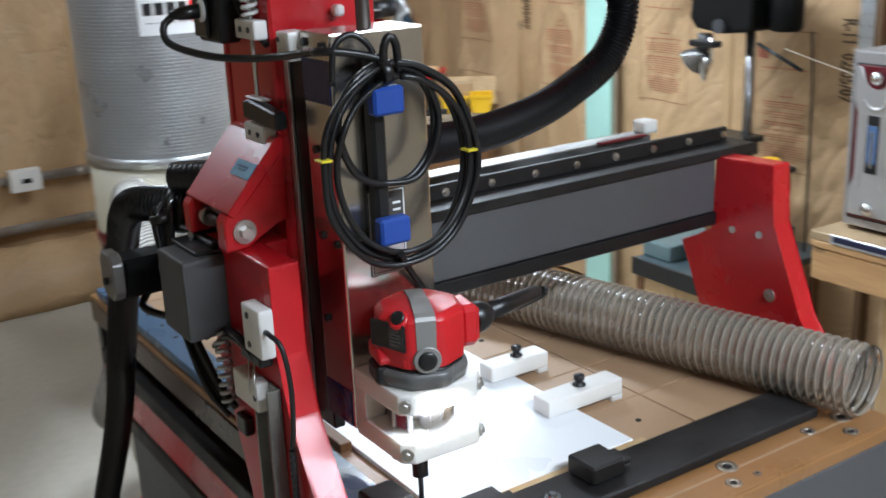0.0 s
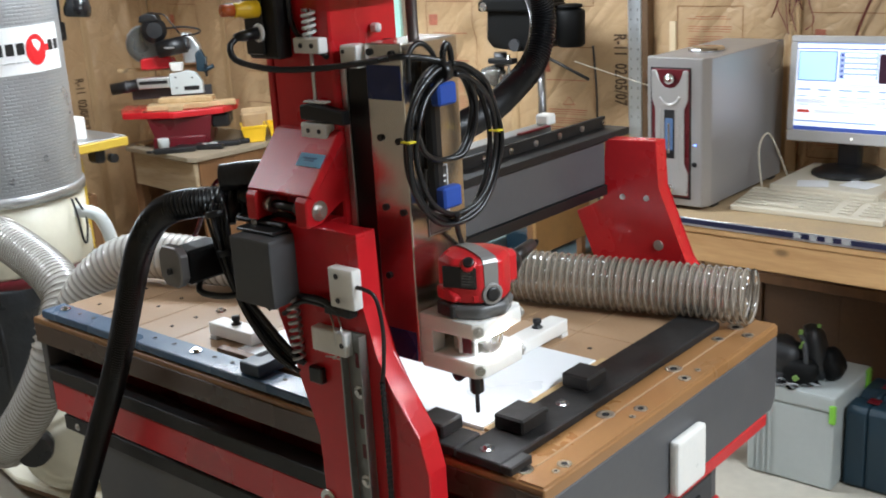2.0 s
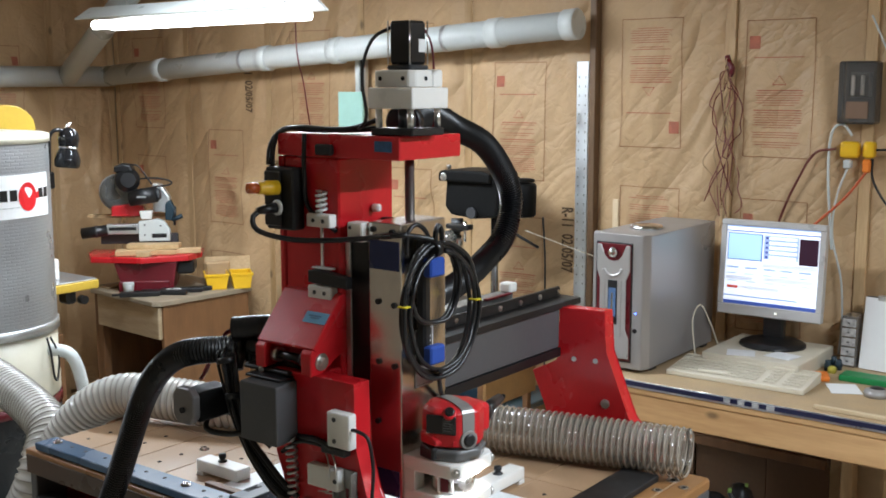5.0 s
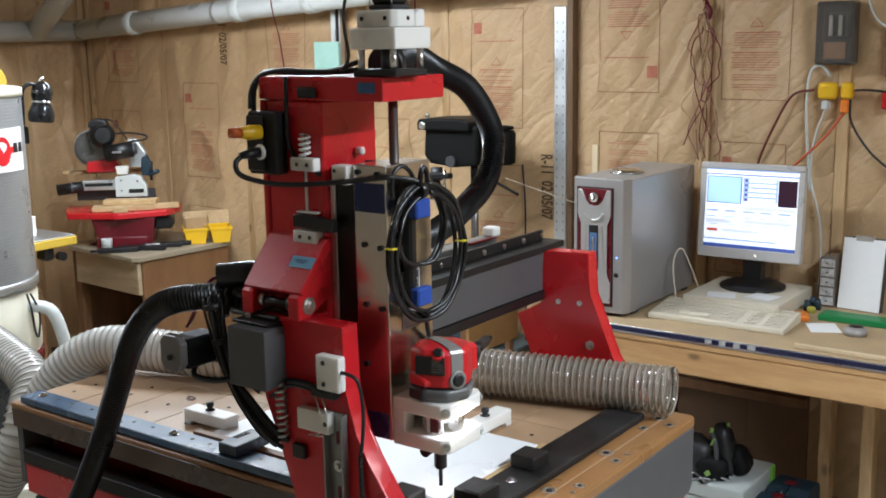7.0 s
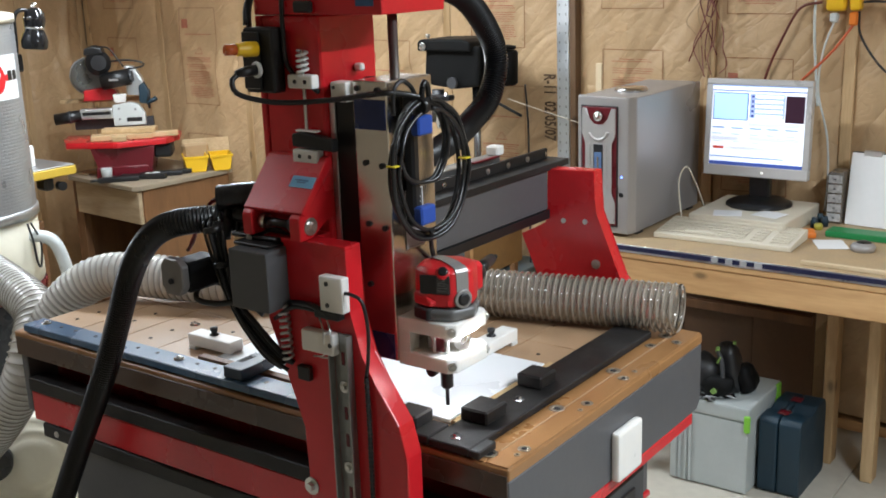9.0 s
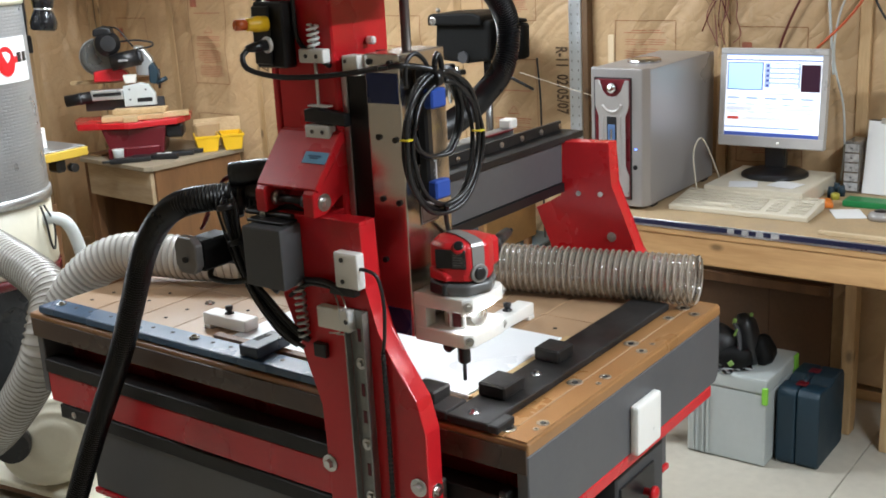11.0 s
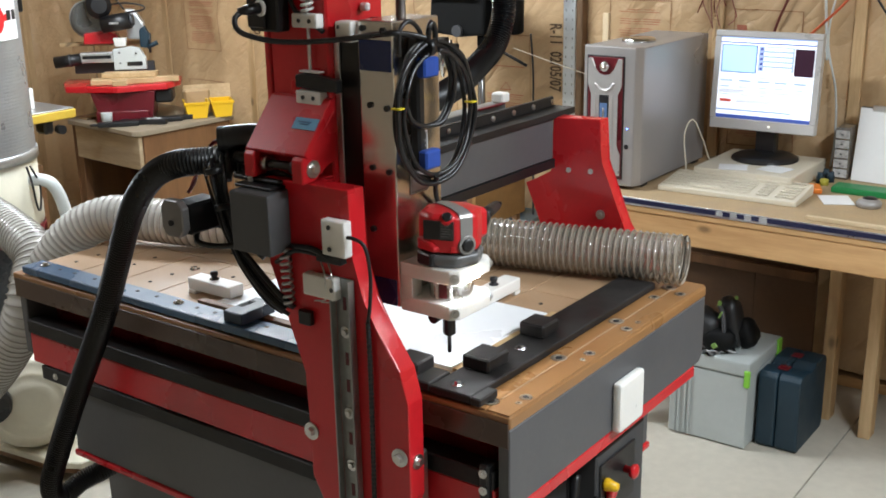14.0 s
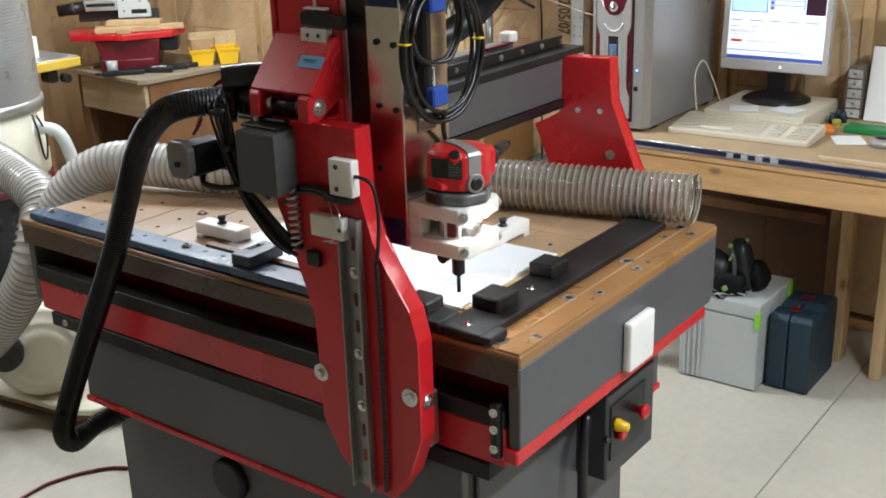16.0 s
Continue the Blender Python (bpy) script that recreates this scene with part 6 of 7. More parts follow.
cable("motor_cable", [(0.02, 0.243, 1.79), (0.0, 0.262, 1.775), (-0.012, 0.272, 1.74), (-0.014, 0.274, 1.70), (-0.008, 0.272, 1.65), (0.0, 0.30, 1.628)], 0.0028, RUBBER, "thin black motor cable down the motor mount")
cable("motor_wire", [(0.058, 0.22, 1.80), (0.085, 0.215, 1.77), (0.088, 0.21, 1.71), (0.092, 0.212, 1.66), (0.095, 0.22, 1.6235)], 0.0018, WINE, "thin dark red wire beside the motor mount", "wire")
cable("motor_cable", [(0.01, 0.268, 1.645), (0.0, 0.31, 1.632), (-0.004, 0.36, 1.630), (-0.006, 0.42, 1.632), (-0.012, 0.466, 1.622), (-0.022, 0.478, 1.598), (-0.030, 0.474, 1.566)], 0.0042, RUBBER, "black motor cable over the tower top")
cable("motor_cable", [(0.02, 0.27, 1.632), (0.008, 0.33, 1.629), (0.004, 0.40, 1.628), (-0.006, 0.458, 1.628), (-0.018, 0.474, 1.60), (-0.020, 0.476, 1.54)], 0.005, RUBBER, "black motor cable over the tower top")
cable("motor_cable", [(-0.018, 0.40, 1.622), (-0.022, 0.398, 1.56), (-0.020, 0.392, 1.50), (-0.016, 0.33, 1.462)], 0.004, RUBBER, "thin black cable down the tower side")

# sliding head
head = thing("sliding_head", "stainless steel box of the vertical slide", "machine head", (0.055, 0.24, 1.03))
part("shell", boxed(-0.003, 0.114, 0.208, 0.2755, 1.03, 1.484, bev=0.0025, seg=2), STAINLESS, head, "brushed stainless steel cover")
part("blue_film", boxed(-0.0042, -0.0034, 0.211, 0.273, 1.408, 1.455, bev=0), DARKBLUE, head, "dark blue film patch")
part("blue_film", boxed(-0.0042, -0.0034, 0.214, 0.273, 1.032, 1.075, bev=0), DARKBLUE, head)
for y, z in ((0.265, 1.472), (0.225, 1.470), (0.255, 1.355), (0.222, 1.352), (0.255, 1.256), (0.222, 1.252), (0.258, 1.155)):
    part("slot_screw", rod(bmesh.new(), (-0.003, y, z), (-0.0062, y, z), 0.0048, seg=12), BLACK, head)
lbl = part("warning_label", boxed(0.030, 0.078, 0.2068, 0.2078, 1.21, 1.308, bev=0), surf("dark_label", (0.07, 0.065, 0.06), 0.4), head, "dark label with a white border")
for d_ in ((0.031, 0.077, 1.3055, 1.3072), (0.031, 0.077, 1.2108, 1.2125), (0.031, 0.0325, 1.2126, 1.3054), (0.0755, 0.077, 1.2126, 1.3054)):
    part("label_border", boxed(d_[0], d_[1], 0.2062, 0.2067, d_[2], d_[3], bev=0), WHITELABEL, lbl)
part("label_field", boxed(0.034, 0.074, 0.2062, 0.2067, 1.214, 1.245, bev=0), surf("pale_field", (0.5, 0.46, 0.46), 0.5), lbl)
for k in range(5):
    part("label_line", boxed(0.036 + 0.004 * (k % 2), 0.05, 0.2062, 0.2067, 1.258 + 0.008 * k, 1.2605 + 0.008 * k, bev=0), WHITELABEL, lbl)
    part("label_line", boxed(0.062, 0.072, 0.2062, 0.2067, 1.258 + 0.008 * k, 1.2605 + 0.008 * k, bev=0), WHITELABEL, lbl)
part("cable_post", boxed(0.030, 0.048, 0.186, 0.2055, 1.25, 1.46, bev=0.004), BLACK, head, "black cable holder")
for z in (1.398, 1.255):
    part("foam_block", boxed(0.024, 0.062, 0.168, 0.1855, z, z + 0.030, bev=0.003), BLUE, head, "blue foam block")
# router clamp
MX0, MX1, MY0, MY1 = -0.002, 0.106, 0.099, 0.2075
for z0, z1 in ((1.084, 1.108), (1.026, 1.051)):
    part("clamp_plate", prism(bmesh.new(), [(MX0, MY1), (MX0, MY0 + 0.012), (MX0 + 0.012, MY0), (MX1 - 0.012, MY0), (MX1, MY0 + 0.012), (MX1, MY1)], "z", z0, z1, bev=0.003, seg=2), HDPE, head, "thick white plastic router clamp")
    bolt(head, (MX0 + 0.005, MY0 + 0.005, (z0 + z1) / 2), (-1, -1, 0), 0.0058)
    bolt(head, (MX1 - 0.005, MY0 + 0.005, (z0 + z1) / 2), (1, -1, 0), 0.0058)
part("clamp_web", boxed(MX0 + 0.0006, MX0 + 0.026, 0.184, MY1 - 0.0006, 1.0488, 1.0862, bev=0.0), HDPE, head)
part("clamp_web", boxed(MX1 - 0.026, MX1 - 0.002, 0.175, MY1, 1.0515, 1.0835, bev=0.004), HDPE, head)

# trim router
RC = Vector((0.0505, 0.1445, 0))
router = thing("trim_router", "red and grey trim router held in a white clamp", "router", (RC.x, RC.y, 0.93))


def eight(rings, seg=64, power=30.0, turn=-113.0, sharp=()):
    """A body of soft-cornered octagonal sections: rows of (height, half width)."""
    bm, rows = bmesh.new(), []
    for h, r in rings:
        row = []
        for i in range(seg):
            a = 2 * math.pi * i / seg
            k = sum(abs(math.cos(a - math.pi * j / 4)) ** power for j in range(4)) ** (-1 / power)
            b = a + radians(turn)
            row.append(bm.verts.new((RC.x + r * k * math.cos(b), RC.y + r * k * math.sin(b), h)))
        rows.append(row)
    for a, b in zip(rows, rows[1:]):
        for i in range(seg):
            bm.faces.new((a[i], a[(i + 1) % seg], b[(i + 1) % seg], b[i])).smooth = True
    for k in sharp:
        for i in range(seg):
            bm.edges.get((rows[k][i], rows[k][(i + 1) % seg])).smooth = False
    bm.faces.new(rows[0][::-1])
    bm.faces.new(rows[-1])
    return bm


def heading(deg):
    """An outward way on the router and the way across it."""
    o = Vector((math.cos(radians(deg)), math.sin(radians(deg)), 0))
    return o, Vector((-o.y, o.x, 0))


def plate(name, deg, s0, s1, h0, h1, reach, thick, material, parent, label="", bev=0.001):
    """A slab on one face of the router."""
    o, s = heading(deg)
    bm = boxed(0, thick, s0, s1, h0, h1, bev=bev)
    m = Matrix(((o.x, s.x, 0, RC.x + o.x * reach), (o.y, s.y, 0, RC.y + o.y * reach), (0, 0, 1, 0), (0, 0, 0, 1)))
    bmesh.ops.transform(bm, matrix=m, verts=bm.verts)
    return part(name, bm, material, parent, label)


part("motor_sleeve", lathe(bmesh.new(), [(1.020, 0.034), (1.022, 0.0355), (1.108, 0.0355)], (RC.x, RC.y, 0), seg=36), STEEL, router, "bright steel motor sleeve")
for deg in (178, -146):
    plate("sleeve_rib", deg, -0.0025, 0.0025, 1.053, 1.082, 0.0355, 0.004, HDPE, router)
# Dark red patch drawn for the red reflection on the sleeve.
plate("red_tab", -166, -0.007, 0.007, 1.054, 1.081, 0.0355, 0.0015, WINE, router)
part("grey_collar", eight([(1.1085, 0.044), (1.1095, 0.0475), (1.122, 0.0505), (1.1265, 0.0500), (1.129, 0.0455)]), surf("smoky_collar", (0.12, 0.12, 0.12), 0.3), router, "grey octagonal collar")
part("black_seam", eight([(1.1275, 0.0452), (1.1315, 0.0452)]), BLACK, router)
part("red_housing", eight([(1.132, 0.0440), (1.134, 0.0465), (1.150, 0.0478), (1.174, 0.0478), (1.1865, 0.0470), (1.1905, 0.0445), (1.1935, 0.0400), (1.1965, 0.0220), (1.1975, 0.0060)], sharp=(1, 4, 6)), RED, router, "glossy red motor housing")
OUT, LAB = -113, -163
out, across = heading(OUT)
bm, prev = bmesh.new(), None
for h, r, w in ((1.133, 0.0466, 0.0105), (1.150, 0.0480, 0.0105), (1.174, 0.0480, 0.011), (1.1870, 0.0472, 0.011), (1.1912, 0.0447, 0.011), (1.1942, 0.0402, 0.011), (1.1972, 0.022, 0.0105), (1.1982, 0.0, 0.010), (1.1972, -0.024, 0.010), (1.1942, -0.039, 0.010)):
    cur = [bm.verts.new(Vector((RC.x, RC.y, h)) + out * r + across * s + d2) for s, d2 in ((-w, Vector()), (-w, out * 0.001 + Vector((0, 0, 0.0012))), (w, out * 0.001 + Vector((0, 0, 0.0012))), (w, Vector()))]
    if prev:
        for i in range(4):
            bm.faces.new((prev[i], prev[(i + 1) % 4], cur[(i + 1) % 4], cur[i]))
    prev = cur
part("grey_band", bm, ROUTERGREY, router, "grey band over the housing")
c = Vector((RC.x, RC.y, 1.1445)) + out * 0.0455
part("brush_ring", lathe(bmesh.new(), [(0, 0.0155), (0.005, 0.0155), (0.006, 0.014)], c, out, 28), ROUTERGREY, router)
part("brush_cap", lathe(bmesh.new(), [(0.0055, 0.0105), (0.008, 0.0100), (0.0085, 0.006)], c, out, 24), BLACK, router, "round black brush cap")
lab = plate("rating_label", LAB, -0.028, 0.022, 1.154, 1.185, 0.0462, 0.0034, BLACK, router, "black rating label", 0.0015)
plate("label_field", LAB, 0.000, 0.020, 1.157, 1.182, 0.0496, 0.0006, surf("label_grey", (0.05, 0.05, 0.05), 0.3), lab, "", 0)
for k in range(5):
    plate("label_line", LAB, 0.002, 0.014 + 0.003 * (k % 2), 1.1605 + 0.004 * k, 1.1618 + 0.004 * k, 0.0501, 0.0003, surf("label_print", (0.13, 0.13, 0.13), 0.5) if k == 0 else bpy.data.materials["label_print"], lab, "", 0)
o, s = heading(LAB + 13)
part("switch_lip", lathe(bmesh.new(), [(0, 0.0115), (0.004, 0.0115), (0.006, 0.009)], Vector((RC.x, RC.y, 1.1865)) + o * 0.043, (o.x, o.y, 0.9), 20), RED, router)
part("switch", lathe(bmesh.new(), [(0, 0.008), (0.0015, 0.0078), (0.002, 0.005)], Vector((RC.x, RC.y, 1.1915)) + o * 0.0467, (o.x, o.y, 0.9), 18), BLACK, router, "black switch")
# the wing at the foot of the housing; black block stands for shade
o, s = heading(168)
wing = [(-0.020, 1.134), (0.020, 1.134), (0.022, 1.142), (0.010, 1.150), (-0.020, 1.154)]
bm = prism(bmesh.new(), wing, "x", 0.036, 0.0545, bev=0.005, seg=3)
bmesh.ops.transform(bm, matrix=Matrix(((o.x, s.x, 0, RC.x), (o.y, s.y, 0, RC.y), (0, 0, 1, 0), (0, 0, 0, 1))), verts=bm.verts)
part("side_wing", bm, RED, router)
# Black block put where the collar lies in shade.
plate("catch", 165, -0.018, 0.018, 1.110, 1.131, 0.042, 0.014, BLACK, router, "black block for the shade on the collar", 0.003)
plate("foot_lug", -140, -0.004, 0.004, 1.134, 1.144, 0.047, 0.003, RED, router)
r2 = Vector((0.143, 0.056, -0.014)).normalized()
plate("cord_boss", -10, -0.023, 0.024, 1.137, 1.186, 0.040, 0.026, RED, router, "", 0.007)
part("cord_boot", lathe(bmesh.new(), [(0, 0.0185), (0.025, 0.018), (0.036, 0.014), (0.040, 0.011)], Vector((0.108, 0.134, 1.160)), r2, 18), BLACK, router)
part("cord_sleeve", lathe(bmesh.new(), [(0, 0.0115), (0.05, 0.0105), (0.110, 0.009), (0.122, 0.005)], Vector((0.108, 0.134, 1.160)) + r2 * 0.039, r2, 14), RUBBER, router, "black rubber cord sleeve")
# Two lit strips added for an unseen light that brightens clamp and sheet.
CLAMPGLOW = glow("clamp_glow", (0.93, 0.97, 1.0), 350.0)
part("led_lamp", boxed(0.026, 0.072, 0.1035, 0.1075, 1.0812, 1.0836, bev=0.0008), CLAMPGLOW, head, "lit white strip added for glow at the router clamp")
part("led_lamp", boxed(0.070, 0.098, 0.13, 0.17, 1.0225, 1.0255, bev=0.0008), glow("clamp_glow_dim", (0.93, 0.97, 1.0), 130.0), head, "lit white strip added for glow at the router clamp")
part("collet_nut", lathe(bmesh.new(), [(0, 0.009), (0.002, 0.0105), (0.030, 0.0105), (0.037, 0.0105)], (RC.x - 0.008, RC.y, 0.983), seg=6), BLACK, router)
part("router_bit", rod(bmesh.new(), (RC.x - 0.008, RC.y, 0.952), (RC.x - 0.008, RC.y, 0.983), 0.0032, seg=10), surf("dark_bit", (0.06, 0.06, 0.065), 0.35, metal=0.8), router)
part("lock_button", rod(bmesh.new(), (RC.x - 0.036, RC.y + 0.012, 1.016), (RC.x - 0.016, RC.y + 0.012, 1.018), 0.009, seg=12), RUBBER, router)

# coiled power cable on the head
coil = thing("coiled_cable", "black power cable coiled on the slide with yellow ties", "cable", (0.055, 0.18, 1.23))
r = random.Random(3)
for k in range(6):
    small = k > 3
    cx, cz = (0.046, 1.386) if small else (0.056 + 0.004 * (k % 2), 1.341)
    ax_, az = (0.060 - 0.004 * (k - 4), 0.066) if small else (0.094 - 0.0045 * k, 0.113 - 0.005 * k)
    yy = 0.166 + 0.006 * (k % 3)
    pts = []
    for i in range(17):
        a = 2 * math.pi * i / 16 + math.pi / 2
        pinch = 0.35 * max(0.0, math.sin(a)) ** 6
        side = 0.008 if math.cos(a) < 0 else 0.0
        pts.append((cx + (ax_ * math.cos(a)) * (1 - pinch) - 0.016 * pinch + r.uniform(-0.002, 0.002), yy + side + r.uniform(-0.002, 0.002), cz + az * math.sin(a) + r.uniform(-0.002, 0.002)))
    pts[-1] = pts[0]
    part("cable_loop", hose(bmesh.new(), pts, 0.0038, 0.006, 0, 8), RUBBER, coil)
part("cable_loop", hose(bmesh.new(), [(0.036, 0.178, 1.445), (0.030, 0.182, 1.470), (0.012, 0.186, 1.484), (-0.006, 0.188, 1.476), (-0.012, 0.188, 1.455), (-0.014, 0.186, 1.43)], 0.0036, 0.006, 0, 8), RUBBER, coil)
part("cable_loop", hose(bmesh.new(), [(0.040, 0.172, 1.44), (0.041, 0.172, 1.468), (0.048, 0.172, 1.480), (0.056, 0.172, 1.470), (0.058, 0.172, 1.44)], 0.0046, 0.006, 0, 8), RUBBER, coil)
part("knot_tie", lathe(bmesh.new(), [(-0.006, 0.012), (-0.005, 0.014), (0.005, 0.014), (0.006, 0.012)], (0.041, 0.174, 1.443), (1, 0, 0.2), 14), RUBBER, coil)
for x, y, z in ((-0.037, 0.168, 1.361), (0.140, 0.160, 1.347)):
    bm = boxed(x - 0.0065, x + 0.0065, y - 0.003, y + 0.014, z - 0.0012, z + 0.0012, bev=0.0005)
    part("cable_tie", bm, surf("yellow_tie", (0.75, 0.62, 0.03), 0.45) if x < 0 else bpy.data.materials["yellow_tie"], coil, "yellow cable tie")
part("lead_to_plug", hose(bmesh.new(), [(-0.078, 0.447, 1.496), (-0.092, 0.449, 1.486), (-0.092, 0.438, 1.466), (-0.064, 0.402, 1.452), (-0.040, 0.355, 1.450), (-0.022, 0.295, 1.455), (-0.020, 0.24, 1.463), (-0.018, 0.195, 1.469), (0.015, 0.185, 1.464), (0.046, 0.172, 1.455)], 0.0046, 0.008, 0, 8), RUBBER, coil)
part("lead_to_router", hose(bmesh.new(), [(0.045, 0.165, 1.245), (0.060, 0.180, 1.225), (0.085, 0.196, 1.195), (0.115, 0.208, 1.160), (0.165, 0.214, 1.128), (0.225, 0.212, 1.122), (0.268, 0.204, 1.132), (0.274, 0.198, 1.142), (0.262, 0.192, 1.146)], 0.0040, 0.008, 0, 8), RUBBER, coil)

# ---- hoses ----
loom = thing("cable_hose", "black corrugated cable hose from tower top to the slide", "hose", (0.3, 0.34, 1.35))
part("corrugated_wall", hose(bmesh.new(), [(0.11, 0.29, 1.640), (0.20, 0.325, 1.652), (0.29, 0.36, 1.642), (0.37, 0.378, 1.620), (0.47, 0.38, 1.583), (0.545, 0.38, 1.513), (0.566, 0.38, 1.453), (0.536, 0.38, 1.388), (0.468, 0.378, 1.350), (0.39, 0.365, 1.328), (0.28, 0.335, 1.320), (0.17, 0.305, 1.325), (0.115, 0.295, 1.330)], 0.0246, 0.003, 0.0032, 24), LOOMBLACK, loom)
vac = thing("cable_hose", "thick black corrugated cable hose hanging beside the table", "hose", (-0.1, 0.9, 0.4))
VH = [(-0.045, 0.505, 1.246), (-0.080, 0.545, 1.248), (-0.105, 0.60, 1.240), (-0.100, 0.665, 1.214), (-0.090, 0.73, 1.165), (-0.080, 0.785, 1.10), (-0.076, 0.835, 1.010), (-0.074, 0.89, 0.908), (-0.066, 0.955, 0.815), (-0.066, 1.03, 0.695), (-0.080, 1.10, 0.55), (-0.088, 1.14, 0.45), (-0.058, 1.155, 0.405), (0.0, 1.15, 0.422), (0.06, 1.12, 0.442), (0.12, 1.10, 0.46)]
part("corrugated_wall", hose(bmesh.new(), VH, 0.0240, 0.003, 0.0022, 22), LOOMBLACK, vac)
for k in range(3):
    q = Vector((-0.048 - 0.012 * k, 0.508 + 0.013 * k, 1.246 + 0.001 * k))
    part("hose_clamp", lathe(bmesh.new(), [(-0.003, 0.0250), (0.003, 0.0253)], q, (-0.6, 0.75, 0.05), 20), BLACK, vac)
part("hose_collar", rod(bmesh.new(), (-0.030, 0.488, 1.246), (-0.050, 0.51, 1.247), 0.021, seg=18), BLACK, vac)
for q in ((0.11, 0.29, 1.640), (0.115, 0.295, 1.330)):
    part("end_collar", lathe(bmesh.new(), [(-0.012, 0.030), (0.012, 0.030), (0.014, 0.027)], q, (1, 0.35, 0.1), 20), BLACK, loom)
for q, a in (((-0.052, 0.500, 1.246), (0, -0.5, -1)), ((-0.075, 0.512, 1.240), (-0.4, -0.4, -1)), ((-0.062, 0.486, 1.258), (0.2, -1, -0.2))):
    part("cable_gland", lathe(bmesh.new(), [(-0.012, 0.009), (-0.008, 0.013), (0.006, 0.013), (0.010, 0.010), (0.024, 0.008)], q, a, 16), BLACK, vac)
BUNDLE = [(-0.060, 0.535, 1.262), (-0.092, 0.522, 1.252), (-0.102, 0.512, 1.235), (-0.104, 0.504, 1.205), (-0.104, 0.490, 1.152), (-0.103, 0.473, 1.114), (-0.102, 0.446, 1.080), (-0.098, 0.402, 1.040), (-0.088, 0.368, 1.016)]
for k in range(6):
    r = random.Random(20 + k)
    sway, back = (k - 2.5) / 2.5, r.uniform(-0.006, 0.006)
    spread = (0.004, 0.012, 0.015, 0.012, 0.009, 0.006, 0.008, 0.010, 0.007)
    pts = [(x + sway * w * 0.55 + back * 0.4, y - sway * w * 0.75 + back, z + sway * w * (0.9 if n_ > 4 else 0.1) + r.uniform(-0.003, 0.003)) for n_, ((x, y, z), w) in enumerate(zip(BUNDLE, spread))]
    cable("loom_wire", pts, 0.0028 + 0.0009 * (k % 3), RUBBER, "black wire hanging from the cable hose", "wire")
for (x, y, z), w in (((-0.101, 0.514, 1.238), 0.0155), ((-0.104, 0.497, 1.180), 0.0135)):
    solo("cable_strap", lathe(bmesh.new(), [(-0.005, w - 0.001), (-0.004, w), (0.004, w), (0.005, w - 0.001)], (x, y, z), (0, 0.2, 1), 18), BLACK, "glossy black strap round the hanging wires", "cable strap", group="cable straps")
for k, m_ in enumerate((surf("red_wire_skin", (0.35, 0.02, 0.02), 0.4), WINE)):
    d_ = 0.004 * k
    cable("loom_wire", [(-0.06 - d_, 0.628, 1.178), (-0.062, 0.614 - d_, 1.199), (-0.064, 0.597, 1.219 + d_), (-0.066, 0.575 - d_, 1.243)], 0.0032, m_, "thin coloured wire under the cable hose", "wire")
    cable("loom_wire", [(-0.066, 0.560, 1.268), (-0.064, 0.552 - d_, 1.274 + d_), (-0.06, 0.535, 1.279 + d_), (-0.058, 0.519, 1.283 + d_)], 0.0032, m_, "thin coloured wire over the cable hose", "wire")
cable("loom_wire", [(-0.088, 0.36, 1.13), (-0.093, 0.31, 1.135), (-0.094, 0.27, 1.125), (-0.09, 0.26, 1.12)], 0.005, RUBBER, "black wire along the side plate", "wire")
cable("loom_wire", [(-0.095, 0.39, 1.10), (-0.092, 0.35, 1.125), (-0.092, 0.30, 1.128)], 0.004, RUBBER, "black wire along the side plate", "wire")

dust = thing("dust_hose", "clear ribbed dust hose with wire coil lying on the table", "hose", (0.6, 0.4, TT))
DH = [(0.712, 0.035, 0.948), (0.700, 0.10, 0.947), (0.680, 0.20, 0.946), (0.650, 0.32, 0.946), (0.615, 0.46, 0.946), (0.58, 0.60, 0.946), (0.52, 0.78, 0.946), (0.44, 0.93, 0.946)]
PH = [(0.44, 0.93, 0.946), (0.36, 1.06, 0.948), (0.318, 1.17, 0.953), (0.284, 1.255, 0.958), (0.266, 1.314, 0.953), (0.246, 1.364, 0.935), (0.227, 1.408, 0.905), (0.211, 1.443, 0.868), (0.194, 1.480, 0.815), (0.182, 1.512, 0.74), (0.178, 1.53, 0.66)]
part("hose_wall", ribbed(DH, 0.0525, 0.0140, 0.0030), HOSE_CLEAR, dust, "clear plastic wall")
part("wire_coil", helix(DH, 0.0516, 0.0140, 0.0019, 28), WIRE, dust)
# Same hose further on; the paler wall stands in for stronger light there.
part("hose_wall", ribbed(PH, 0.0525, 0.0165, 0.0040), HOSE_WHITE, dust, "paler wall for the stretch that catches more light")
part("wire_coil", helix(PH, 0.0512, 0.0165, 0.0021, 28), PALEWIRE, dust)
# Band added where the two wall colours meet.
part("joint_band", lathe(bmesh.new(), [(-0.012, 0.0525), (-0.012, 0.0545), (0.012, 0.0545), (0.012, 0.0525)], (0.44, 0.93, 0.946), (-0.52, 0.85, 0), 32), GALV, dust)

# ---- the far corner ----
desk = thing("desk", "old wooden desk with a pale drawer front and brown side", "desk", (1.679, 3.007, 0), turn=-4.5)


def dpart(name, bm, material, label=""):
    return part(name, bm, material, desk, label, local=True)


dpart("desktop", prism(bmesh.new(), [(0.0, 0.03), (0.025, 0.0), (0.535, 0.0), (0.535, 0.60), (0.06, 0.60), (0.0, 0.545)], "z", 0.728, 0.75, bev=0.004, seg=2), DESKTOP)
